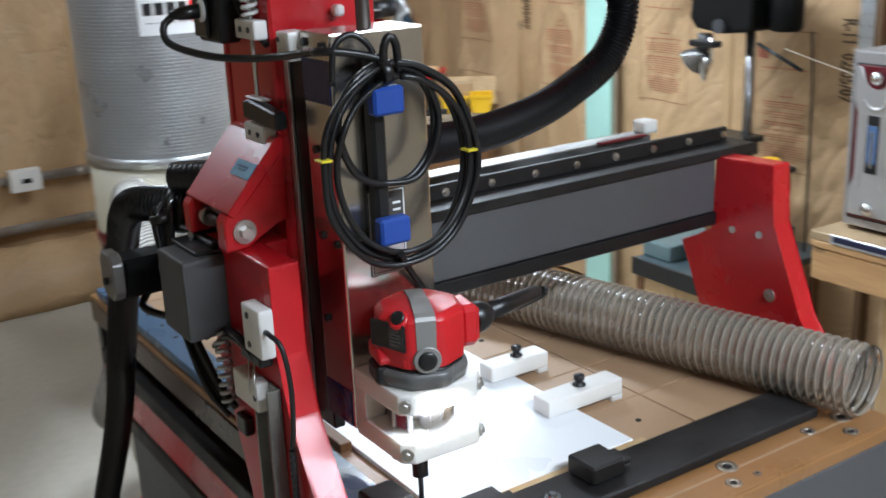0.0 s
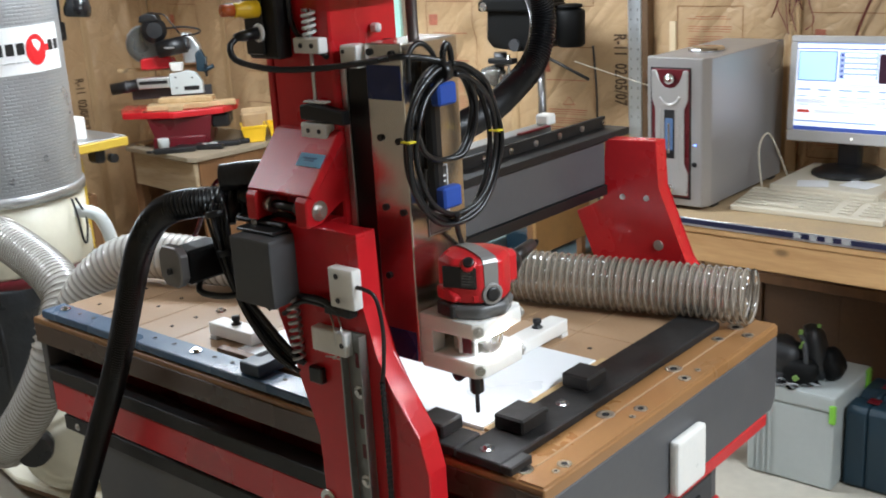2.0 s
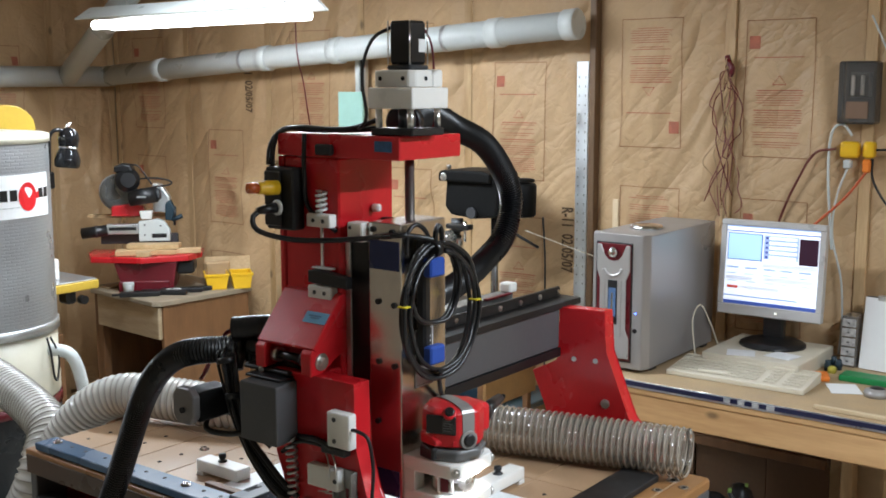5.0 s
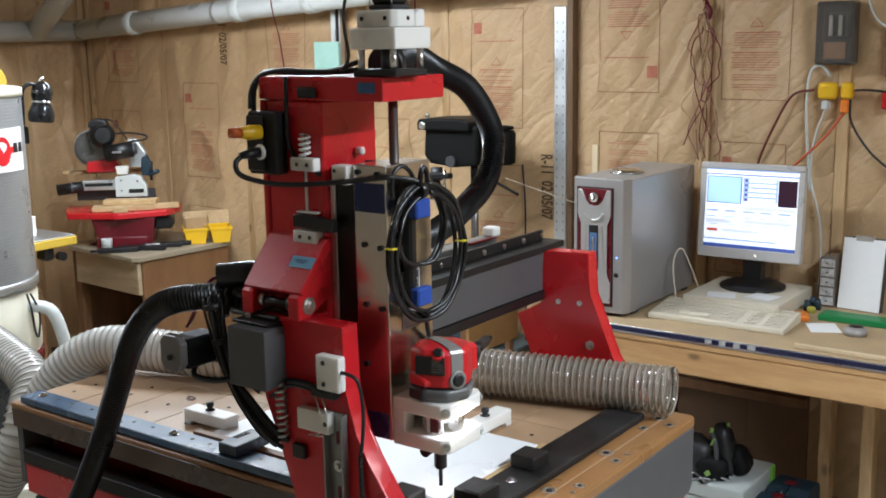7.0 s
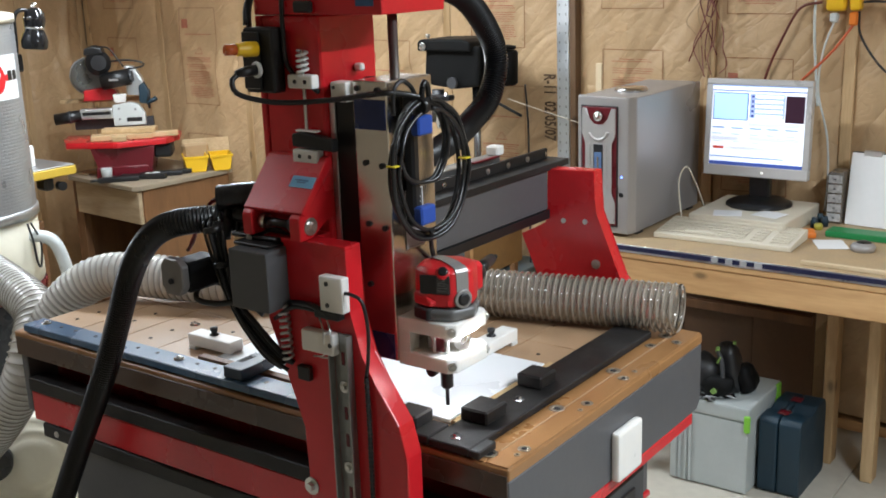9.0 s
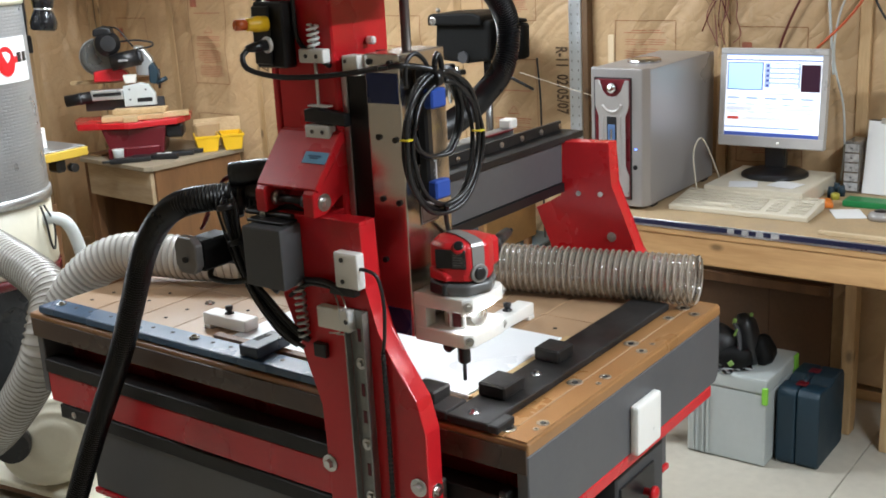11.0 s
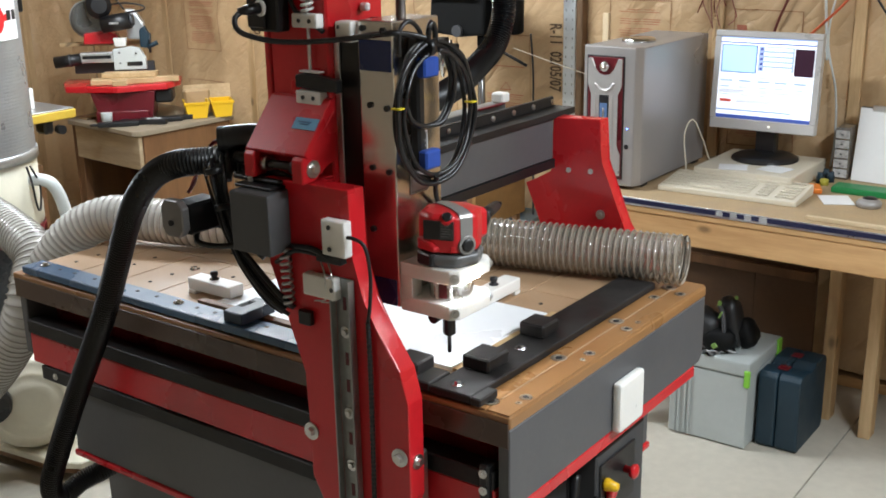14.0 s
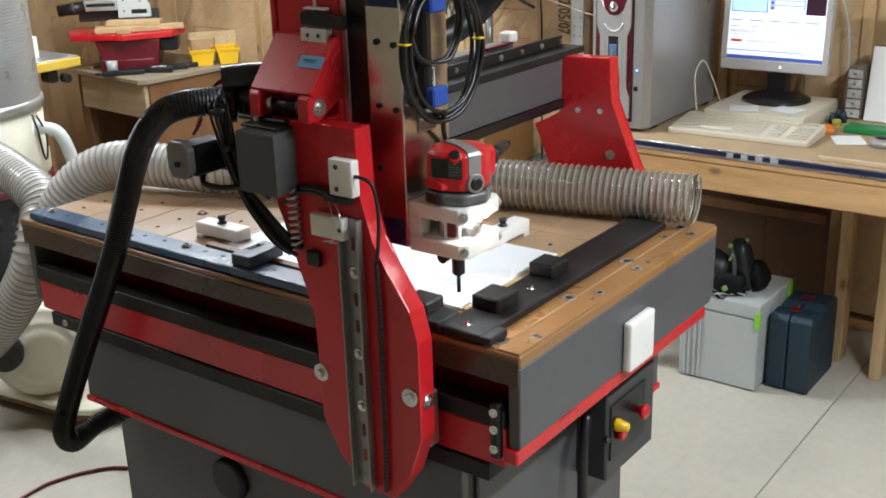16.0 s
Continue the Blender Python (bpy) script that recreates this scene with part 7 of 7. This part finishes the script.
dpart("drawer_front", boxed(0.022, 0.042, 0.018, 0.525, 0.575, 0.722, bev=0.003), PLY, "pale plywood drawer front")
dpart("drawer_box", boxed(0.043, 0.45, 0.05, 0.51, 0.59, 0.70, bev=0.002), OLDWOOD)
dpart("side_panel", boxed(0.043, 0.52, 0.010, 0.030, 0.0, 0.727, bev=0.003), OLDWOOD, "reddish brown side panel")
dpart("side_panel", boxed(0.043, 0.52, 0.565, 0.585, 0.0, 0.727, bev=0.003), OLDWOOD)
dpart("back_panel", boxed(0.50, 0.519, 0.031, 0.564, 0.0, 0.727, bev=0.002), OLDWOOD)
dpart("front_post", boxed(0.043, 0.085, 0.520, 0.564, 0.0, 0.574, bev=0.003), OLDWOOD)
dpart("shelf", boxed(0.09, 0.499, 0.032, 0.563, 0.12, 0.14, bev=0.002), OLDWOOD)

# mitre saw, in its own axes: across, deep, up from the desk
saw_at = pose(1.90, 3.357, 0.75, 0, 0, -45) @ Matrix.Scale(1.06, 4)
msaw = thing("mitre_saw", "mitre saw with black motor and red base on the desk", "mitre saw")
msaw.matrix_basis = saw_at


def mpart(name, bm, material, label=""):
    return part(name, bm, material, msaw, label, local=True)


mpart("red_base", prism(bmesh.new(), [(-0.08, 0), (0.13, 0), (0.15, 0.13), (-0.12, 0.13)], "y", -0.12, 0.14, bev=0.006, seg=2), WINE, "dark red base")
mpart("base_front", boxed(-0.10, 0.12, -0.135, -0.12, 0.0, 0.05, bev=0.004), WINE)
mpart("red_table", prism(bmesh.new(), [(-0.25, 0.02), (-0.22, -0.10), (0.0, -0.16), (0.20, -0.10), (0.25, 0.0), (0.25, 0.12), (-0.25, 0.14)], "z", 0.131, 0.158, bev=0.006, seg=2), RED, "red saw table")
mpart("side_casting", boxed(0.14, 0.22, -0.08, 0.06, 0.07, 0.13, bev=0.01), BLACK)
mpart("slide_bar", boxed(-0.165, -0.028, 0.01, 0.05, 0.240, 0.285, bev=0.005, seg=2), ALU, "silver slide bar")
mpart("bar_slot", boxed(-0.155, -0.035, 0.008, 0.0105, 0.258, 0.272, bev=0.001), HOLE)
mpart("slide_grip", rod(bmesh.new(), (-0.275, 0.03, 0.245), (-0.16, 0.03, 0.258), 0.025, seg=16), BLACK)
mpart("grip_ring", rod(bmesh.new(), (-0.215, 0.03, 0.252), (-0.205, 0.03, 0.253), 0.0275, seg=16), DARKGREY)
mpart("fence", prism(bmesh.new(), [(-0.027, 0.205), (0.11, 0.205), (0.11, 0.255), (0.085, 0.295), (0.05, 0.305), (-0.027, 0.295)], "y", 0.02, 0.06, bev=0.004, seg=2), PVC, "pale cast fence")
mpart("fence_cut", boxed(0.03, 0.095, 0.0175, 0.0205, 0.222, 0.240, bev=0.001), HOLE)
for l, z in ((0.0, 0.235), (0.07, 0.275), (0.0, 0.28)):
    mpart("fence_screw", rod(bmesh.new(), (l, 0.0195, z), (l, 0.016, z), 0.004, seg=10), DARKGREY)
mpart("fence_top", prism(bmesh.new(), [(-0.015, 0.3055), (0.03, 0.3055), (0.037, 0.342), (-0.022, 0.342)], "y", 0.022, 0.055, bev=0.004, seg=2), HDPE)
mpart("rear_fence", boxed(-0.20, 0.14, 0.062, 0.085, 0.19, 0.235, bev=0.003), DARKGREY)
mpart("red_arm", prism(bmesh.new(), [(-0.155, 0.312), (0.0, 0.312), (-0.01, 0.352), (-0.05, 0.372), (-0.15, 0.36)], "y", 0.08, 0.15, bev=0.008, seg=2), RED)
mpart("silver_arm", prism(bmesh.new(), [(0.03, 0.33), (0.115, 0.325), (0.105, 0.40), (0.07, 0.455), (0.03, 0.46)], "y", 0.09, 0.15, bev=0.01, seg=2), ALU)
mpart("blade_guard", lathe(bmesh.new(), [(0, 0.074), (0.02, 0.080), (0.045, 0.076), (0.048, 0.055)], (-0.125, 0.14, 0.42), (0, -1, 0), 32), CLEARGUARD, "clear round blade guard")
mpart("guard_rim", lathe(bmesh.new(), [(0.018, 0.0805), (0.018, 0.083), (0.03, 0.083), (0.03, 0.0805)], (-0.125, 0.14, 0.42), (0, -1, 0), 32), GALV)
mpart("saw_blade", lathe(bmesh.new(), [(0, 0.072), (0.003, 0.072)], (-0.125, 0.105, 0.42), (0, -1, 0), 40), STEEL)
mpart("motor", lathe(bmesh.new(), [(0, 0.04), (0.012, 0.053), (0.075, 0.055), (0.085, 0.050), (0.088, 0.035), (0.095, 0.033)], (-0.085, 0.10, 0.478), (0.25, -1, 0.05), 28), BLACK, "black motor")
mpart("motor_top", prism(bmesh.new(), [(-0.125, 0.515), (-0.04, 0.52), (-0.05, 0.548), (-0.085, 0.556), (-0.12, 0.545)], "y", 0.01, 0.10, bev=0.008, seg=2), BLACK)
mpart("gear_case", rod(bmesh.new(), (-0.06, 0.03, 0.40), (0.06, 0.02, 0.418), 0.036, seg=20), BLACK)
mpart("case_badge", boxed(-0.025, 0.015, -0.018, -0.013, 0.405, 0.413, bev=0.001), GALV)
mpart("case_end", rod(bmesh.new(), (0.06, 0.02, 0.418), (0.075, 0.02, 0.42), 0.030, 0.022, seg=20), DARKGREY)
mpart("handle", hose(bmesh.new(), [(-0.02, 0.05, 0.485), (0.05, 0.04, 0.488), (0.11, 0.03, 0.478), (0.125, 0.03, 0.465), (0.10, 0.03, 0.455), (0.05, 0.04, 0.45)], 0.004, 0.01), BLACK)
mpart("lever", prism(bmesh.new(), [(0.09, 0.30), (0.12, 0.295), (0.135, 0.35), (0.115, 0.392), (0.092, 0.375)], "y", 0.02, 0.065, bev=0.008, seg=2), NAVY)
mpart("lever_knob", rod(bmesh.new(), (0.12, 0.03, 0.298), (0.165, 0.03, 0.318), 0.010, seg=12), NAVY)
mpart("clamp_screw", rod(bmesh.new(), (0.13, 0.03, 0.275), (0.135, 0.03, 0.36), 0.006, seg=10), BLACK)
for k, (a, b, c, d_, z, h, t) in enumerate(((-0.12, 0.14, -0.10, -0.02, 0.159, 0.022, 3), (-0.07, 0.16, -0.06, 0.01, 0.182, 0.02, -4), (0.10, 0.24, -0.09, -0.05, 0.159, 0.022, 8), (-0.03, 0.03, -0.15, -0.105, 0.159, 0.022, 4), (-0.27, 0.12, 0.16, 0.19, 0.298, 0.016, 0))):
    bm = boxed(a, b, c, d_, 0, h, bev=0.002)
    bmesh.ops.transform(bm, matrix=saw_at @ pose(0, 0, z, 0, 0, t), verts=bm.verts)
    solo("wood_offcut", bm, PINEX, "short pine offcut stacked on the red saw table" if k < 4 else "long pine board laid behind the saw", "wood offcut", group="offcuts")


def bin_at(l, d, w):
    b = thing("parts_bin", "yellow plastic parts bin on the desk", "parts bin", (l, d, 0.75), turn=-36, group="parts bins")
    h = w / 2
    part("tray_floor", boxed(-h, h, -0.048, 0.068, 0.0, 0.006, bev=0.001), BINYELLOW, b, local=True)
    for y0_, y1_ in ((-0.056, -0.050), (0.070, 0.076)):
        part("tray_wall", prism(bmesh.new(), [(-h, 0.0), (h, 0.0), (h + 0.014, 0.074), (-h - 0.014, 0.074)], "y", y0_, y1_, bev=0.002), BINYELLOW, b, local=True)
    for sx in (-1, 1):
        part("tray_wall", prism(bmesh.new(), [(sx * h, 0.0), (sx * (h + 0.014), 0.074), (sx * (h + 0.009), 0.074), (sx * (h - 0.005), 0.0)], "y", -0.0495, 0.0695, bev=0.001), BINYELLOW, b, local=True)
    part("rim", boxed(-h - 0.016, h + 0.016, -0.060, -0.0565, 0.062, 0.075, bev=0.001), BINYELLOW, b, local=True)


bin_at(2.090, 3.078, 0.085)
bin_at(2.182, 3.008, 0.075)
bm = boxed(-0.06, 0.06, -0.02, 0.02, 0, 0.12, bev=0.01)
for v in bm.verts:
    v.co += Vector((0.015 * noise.noise(v.co * 30), 0.01 * noise.noise(v.co * 25 + Vector((5, 0, 0))), 0.012 * noise.noise(v.co * 28)))
bmesh.ops.transform(bm, matrix=pose(2.150, 3.135, 0.75, 0, 0, -32), verts=bm.verts)
solo("crumpled_bag", bm, BROWNTAN, "crumpled brown paper bag behind the bins", "bag")
bm = boxed(-0.11, 0.11, -0.006, 0.006, 0, 0.125, bev=0.002)
bmesh.ops.transform(bm, matrix=pose(2.235, 3.16, 0.75, -8, 0, -38), verts=bm.verts)
solo("wood_board", bm, PINEX, "pale board leaning behind the bins", "board")
solo("white_cup", lathe(bmesh.new(), [(0, 0.022), (0.05, 0.026), (0.052, 0.025)], (1.745, 3.285, 0.75), seg=20), PVC, "small white cup on the desk", "cup")
for l, d, s in ((1.856, 3.135, 0.016), (1.885, 3.115, 0.02)):
    p = (l, d, 0.75)
    solo("white_fitting", lathe(bmesh.new(), [(0, s), (0.022, s), (0.024, s * 0.7)], p, seg=14), PVC, "small white plastic fitting on the desk", "fitting", group="fittings")
for l, d, a, n in ((0.0, -0.22, 5, 0.17), (0.10, -0.19, -12, 0.2), (0.22, -0.13, 20, 0.16), (0.17, -0.15, 4, 0.18)):
    bm = boxed(-n / 2, n / 2, -0.016, 0.016, 0, 0.022, bev=0.006, seg=2)
    rod(bm, (-n / 2 - 0.03, 0, 0.011), (-n / 2 + 0.01, 0, 0.011), 0.006, seg=8)
    bmesh.ops.transform(bm, matrix=saw_at @ pose(l, d, 0, 0, 0, a), verts=bm.verts)
    solo("hand_tool", bm, BLACK, "dark tool lying on the desk", "tool", group="loose tools")
solo("paper_scrap", boxed(1.76, 1.84, 3.46, 3.52, 0.751, 0.758, bev=0.001), BROWNTAN, "brown scrap on the desk", "scrap")
wire_pts = [saw_at @ Vector(p) for p in ((-0.06, 0.06, 0.55), (-0.02, 0.05, 0.54), (0.01, 0.04, 0.50), (0.04, 0.04, 0.455))]
solo("saw_cable", hose(bmesh.new(), wire_pts, 0.004, 0.01, 0, 6), BLACK, "black cable on the saw motor", "cable")

# band saw behind the collector
bs = thing("band_saw", "yellow band saw with a cast table on a yellow stand", "band saw", (1.08, 3.1, 0))
part("table", boxed(0.90, 1.32, 2.90, 3.30, 0.885, 0.92, bev=0.004), YELLOW, bs, "yellow edged table")
part("table_top", boxed(0.905, 1.315, 2.905, 3.295, 0.9205, 0.926, bev=0.002), GALV, bs)
part("stand_panel", boxed(1.0, 1.16, 2.98, 3.02, 0.0, 0.86, bev=0.005), YELLOW, bs)
part("stand_side", boxed(1.17, 1.21, 3.0, 3.35, 0.0, 0.70, bev=0.004), OLDWOOD, bs)
part("stand_foot", boxed(0.98, 1.35, 2.95, 3.05, 0.0, 0.30, bev=0.006), YELLOW, bs)
part("trunnion", boxed(1.19, 1.235, 2.93, 3.0, 0.83, 0.884, bev=0.01), BLACK, bs)
part("knob", rod(bmesh.new(), (1.25, 2.90, 0.845), (1.25, 2.93, 0.845), 0.018, seg=12), BLACK, bs)
part("guide_post", boxed(1.02, 1.045, 3.02, 3.045, 1.02, 1.45, bev=0.003), BLACK, bs)
part("guide_block", boxed(1.0, 1.07, 2.99, 3.06, 0.98, 1.03, bev=0.006), BLACK, bs)
part("frame_column", boxed(0.86, 0.93, 3.10, 3.2, 0.92, 1.45, bev=0.01), YELLOW, bs)
UPW = [(0.905, 1.44), (1.155, 1.44), (1.155, 1.54)] + [(1.03 + 0.125 * math.cos(radians(a)), 1.54 + 0.09 * math.sin(radians(a))) for a in range(15, 180, 15)] + [(0.905, 1.54)]
part("wheel_housing", prism(bmesh.new(), UPW, "y", 3.03, 3.14, bev=0.006, seg=2), YELLOW, bs, "rounded yellow upper wheel housing")
part("tension_knob", lathe(bmesh.new(), [(0, 0.006), (0.015, 0.006), (0.018, 0.016), (0.03, 0.014)], (1.03, 3.09, 1.629), seg=12), BLACK, bs)
part("lower_housing", boxed(0.88, 1.16, 3.03, 3.14, 0.30, 0.86, bev=0.02, seg=2), YELLOW, bs)
solo("white_block", boxed(1.12, 1.20, 2.99, 3.07, 0.926, 1.01, bev=0.004), HDPE, "white plastic block on the band saw table", "block")
solo("dark_tool", hose(bmesh.new(), [(1.06, 2.96, 0.93), (1.08, 2.95, 0.97), (1.10, 2.95, 0.95)], 0.012, 0.01), BLACK, "dark guide tool on the band saw table", "tool")

# dust collector
CX, CY, CR = 0.66, 2.66, 0.258
dc = thing("dust_collector", "grey drum dust collector on a cream ring with a dark bag", "dust collector", (CX, CY, 0))
RIB = [(0.885 + 0.64 * k / 64, CR - (0.0007 if k % 2 else 0)) for k in range(65)]
part("filter_drum", lathe(bmesh.new(), RIB, (CX, CY, 0), seg=72), MESH, dc, "ribbed grey metal filter drum")
part("lower_band", lathe(bmesh.new(), [(0.862, CR), (0.862, CR + 0.006), (0.892, CR + 0.006), (0.894, CR)], (CX, CY, 0), seg=64), GALV, dc)
part("upper_band", lathe(bmesh.new(), [(1.512, CR), (1.512, CR + 0.005), (1.538, CR + 0.005), (1.545, CR - 0.02), (1.55, CR - 0.10), (1.552, 0.0)], (CX, CY, 0), seg=64), CREAM, dc, "pale rim and lid")
part("cream_ring", lathe(bmesh.new(), [(0.63, CR - 0.004), (0.64, CR), (0.70, CR), (0.72, CR - 0.004), (0.861, CR - 0.002)], (CX, CY, 0), seg=64), CREAM, dc, "cream painted steel ring")
part("red_band", lathe(bmesh.new(), [(0.595, CR), (0.597, CR + 0.004), (0.627, CR + 0.004), (0.629, CR)], (CX, CY, 0), seg=64), WINE, dc, "dark red clamp band")
bm = lathe(bmesh.new(), [(0.10, 0.20), (0.13, 0.235), (0.2, 0.25), (0.3, 0.247), (0.4, 0.252), (0.5, 0.25), (0.59, 0.255), (0.60, 0.25)], (CX, CY, 0), seg=48)
for v in bm.verts:
    w = 0.018 * noise.noise(v.co * 7) + 0.008 * noise.noise(v.co * 19)
    v.co += Vector((v.co.x - CX, v.co.y - CY, 0)).normalized() * w
part("dust_bag", bm, BAG, dc, "dark plastic dust bag")


def on_drum(a, z, out_=0.0):
    """A place on the drum's skin, at an angle in degrees and a height."""
    return Vector((CX + (CR + out_) * math.cos(radians(a)), CY + (CR + out_) * math.sin(radians(a)), z))


def drum_patch(name, a0, a1, z0, z1, lift, material, label=""):
    bm = bmesh.new()
    n = max(2, int(abs(a1 - a0) / 3))
    cols = [[bm.verts.new(on_drum(a0 + (a1 - a0) * i / n, z, lift + d_)) for z, d_ in ((z0, 0), (z1, 0), (z1, 0.0012), (z0, 0.0012))] for i in range(n + 1)]
    for c0, c1 in zip(cols, cols[1:]):
        for k in range(4):
            bm.faces.new((c0[k], c1[k], c1[(k + 1) % 4], c0[(k + 1) % 4]))
    bm.faces.new(cols[0][::-1])
    bm.faces.new(cols[-1])
    return part(name, bm, material, dc, label)


A0, A1 = 241, 308
drum_patch("maker_label", A0, A1, 1.268, 1.412, 0.001, WHITELABEL, "white label with dark blocks and a red shape")
for k in range(4):
    a = A0 + 3.5 + 7.6 * k
    drum_patch("label_block", a, a + 5.6, 1.327, 1.363, 0.0026, BLACK)
bm = bmesh.new()
rim = [bm.verts.new(on_drum(282.5 + 8.5 * math.cos(radians(k)), 1.338 + 0.048 * math.sin(radians(k)), 0.0036)) for k in range(0, 360, 15)]
bm.faces.new(rim)
part("red_shape", bm, REDPRINT, dc, "plain red oval")
drum_patch("red_shape", 291.2, 294, 1.33, 1.35, 0.0026, REDPRINT)
for a in (294, 301):
    drum_patch("label_block", a, a + 5, 1.330, 1.362, 0.0030, BLACK)
for k in range(6):
    drum_patch("label_line", A0 + 5 + 5 * k, A0 + 9 + 5 * k, 1.303, 1.306, 0.0026, surf("grey_print", (0.3, 0.3, 0.32), 0.5) if k == 0 else GALV)
part("band_lever", hose(bmesh.new(), [on_drum(292, 0.85, 0.01), on_drum(290, 0.80, 0.03), on_drum(291, 0.72, 0.035), on_drum(296, 0.70, 0.03), on_drum(299, 0.78, 0.03), on_drum(296, 0.85, 0.01)], 0.004, 0.01, 0, 6), BLACK, dc, "black lever loop")
part("inlet_stub", rod(bmesh.new(), (0.50, 2.47, 0.775), (0.41, 2.35, 0.80), 0.055, seg=24), CREAM, dc)
part("side_pipe", hose(bmesh.new(), [on_drum(300, 0.80, -0.02), on_drum(303, 0.78, 0.06), on_drum(306, 0.68, 0.09), on_drum(308, 0.52, 0.10), on_drum(308, 0.36, 0.10)], 0.022, 0.012, 0, 14), PVC, dc, "pale side pipe")
for a in (30, 150, 225, 320):
    p = on_drum(a, 0, -0.01)
    part("stand_leg", rod(bmesh.new(), (p.x, p.y, 0.05), (p.x, p.y, 0.64), 0.012, seg=10), BLACK, dc)
FRAME = [(0.33, 2.25), (0.385, 1.86), (0.42, 1.80), (0.56, 1.76), (0.98, 2.40), (0.98, 2.95), (0.45, 2.95)]
part("base_plate", prism(bmesh.new(), FRAME, "z", 0.060, 0.082, bev=0.004), CREAM, dc, "cream steel base frame")
# Brown layer under the frame stands in for its shaded side.
part("base_skirt", prism(bmesh.new(), [(0.655 + 0.94 * (x - 0.655), 2.35 + 0.94 * (y - 2.35)) for x, y in FRAME], "z", 0.030, 0.0595, bev=0.002), OLDWOOD, dc)
for x, y in ((0.47, 1.90), (0.62, 1.95), (0.9, 2.85), (0.52, 2.85)):
    part("castor", lathe(bmesh.new(), [(-0.012, 0.010), (-0.01, 0.0145), (0.01, 0.0145), (0.012, 0.010)], (x, y, 0.0148), (1, 0, 0), 18), BLACK, dc)
BC, BN = Vector((0.394, 1.975, 0.236)), Vector((-0.55, -0.83, 0.0)).normalized()
part("blower_housing", lathe(bmesh.new(), [(1.1 * a, 1.1 * b) for a, b in ((-0.10, 0.120), (-0.095, 0.132), (-0.012, 0.132), (-0.004, 0.128), (0.0, 0.118), (0.001, 0.104), (0.008, 0.101), (0.010, 0.088), (0.009, 0.076), (0.014, 0.073), (0.015, 0.05))], BC, BN, 48), CREAM, dc, "round cream blower housing")
part("blower_foot", boxed(0.43, 0.53, 2.02, 2.10, 0.0825, 0.13, bev=0.004), CREAM, dc)
part("blower_inlet", lathe(bmesh.new(), [(0, 0.053), (0.033, 0.053), (0.038, 0.046), (0.055, 0.046)], BC + BN * 0.013 + Vector((-0.086, 0.055, 0.033)), BN, 28), RUBBER, dc, "black inlet collar")
part("blower_motor", lathe(bmesh.new(), [(0, 0.088), (0.176, 0.088), (0.198, 0.066)], BC - BN * 0.11, -BN, 24), BLACK, dc)
part("blower_outlet", boxed(0.46, 0.60, 2.02, 2.14, 0.26, 0.40, bev=0.006), CREAM, dc)

white = thing("dust_hose", "pale ribbed dust hose from the collector drum", "hose", (0.3, 1.8, 0.4))
WH = [(0.455, 2.415, 0.79), (0.41, 2.30, 0.82), (0.36, 2.14, 0.862), (0.315, 2.0, 0.879), (0.298, 1.88, 0.867), (0.272, 1.75, 0.855), (0.238, 1.63, 0.845), (0.205, 1.545, 0.822), (0.15, 1.50, 0.765), (0.129, 1.521, 0.682), (0.133, 1.647, 0.549), (0.149, 1.813, 0.416), (0.192, 1.993, 0.312), (0.272, 2.107, 0.245)]
part("hose_wall", ribbed(WH, 0.055, 0.0185, 0.0050), HOSE_WHITE, white, "pale plastic wall")
part("wire_coil", helix(WH, 0.0538, 0.0185, 0.0024, 28), PALEWIRE, white)

# clip-on lamp at the drum
lamp = thing("clip_lamp", "black clip-on lamp on a bent arm beside the drum", "lamp", (0.93, 2.62, 1.4))
GLOSSBLACK = surf("glossy_black_enamel", (0.010, 0.010, 0.011), 0.14, vary=0.1, bump=0.02)
part("arm", hose(bmesh.new(), [(0.905, 2.57, 1.40), (0.900, 2.555, 1.46), (0.900, 2.55, 1.520), (0.915, 2.54, 1.546), (0.940, 2.535, 1.545), (0.952, 2.53, 1.535)], 0.007, 0.01), BLACK, lamp)
part("shade", lathe(bmesh.new(), [(-0.068, 0.036), (-0.062, 0.043), (-0.040, 0.046), (-0.014, 0.038), (0.0, 0.031), (0.012, 0.034), (0.034, 0.038), (0.056, 0.033), (0.070, 0.020), (0.076, 0.005)], (0.960, 2.53, 1.480), (0.12, 0, 1), 28), GLOSSBLACK, lamp, "glossy black shade")
part("neck_ring", lathe(bmesh.new(), [(0, 0.0335), (0.007, 0.0345)], (0.960, 2.53, 1.480), (0.12, 0, 1), 24), CHROME, lamp)
part("joint", lathe(bmesh.new(), [(-0.012, 0.004), (-0.008, 0.011), (0.008, 0.011), (0.012, 0.004)], (0.966, 2.53, 1.560), (0.12, 0, 1), 16), CHROME, lamp)
part("clip", boxed(0.895, 0.92, 2.555, 2.59, 1.34, 1.40, bev=0.005), BLACK, lamp)
cable("floor_cable", [(-0.25, 1.52, 0.006), (-0.02, 1.64, 0.006), (0.125, 1.67, 0.006), (0.187, 1.661, 0.006), (0.258, 1.631, 0.006), (0.328, 1.571, 0.006), (0.37, 1.45, 0.006), (0.36, 1.25, 0.006)], 0.005, WINE, "dark red cable lying on the floor")
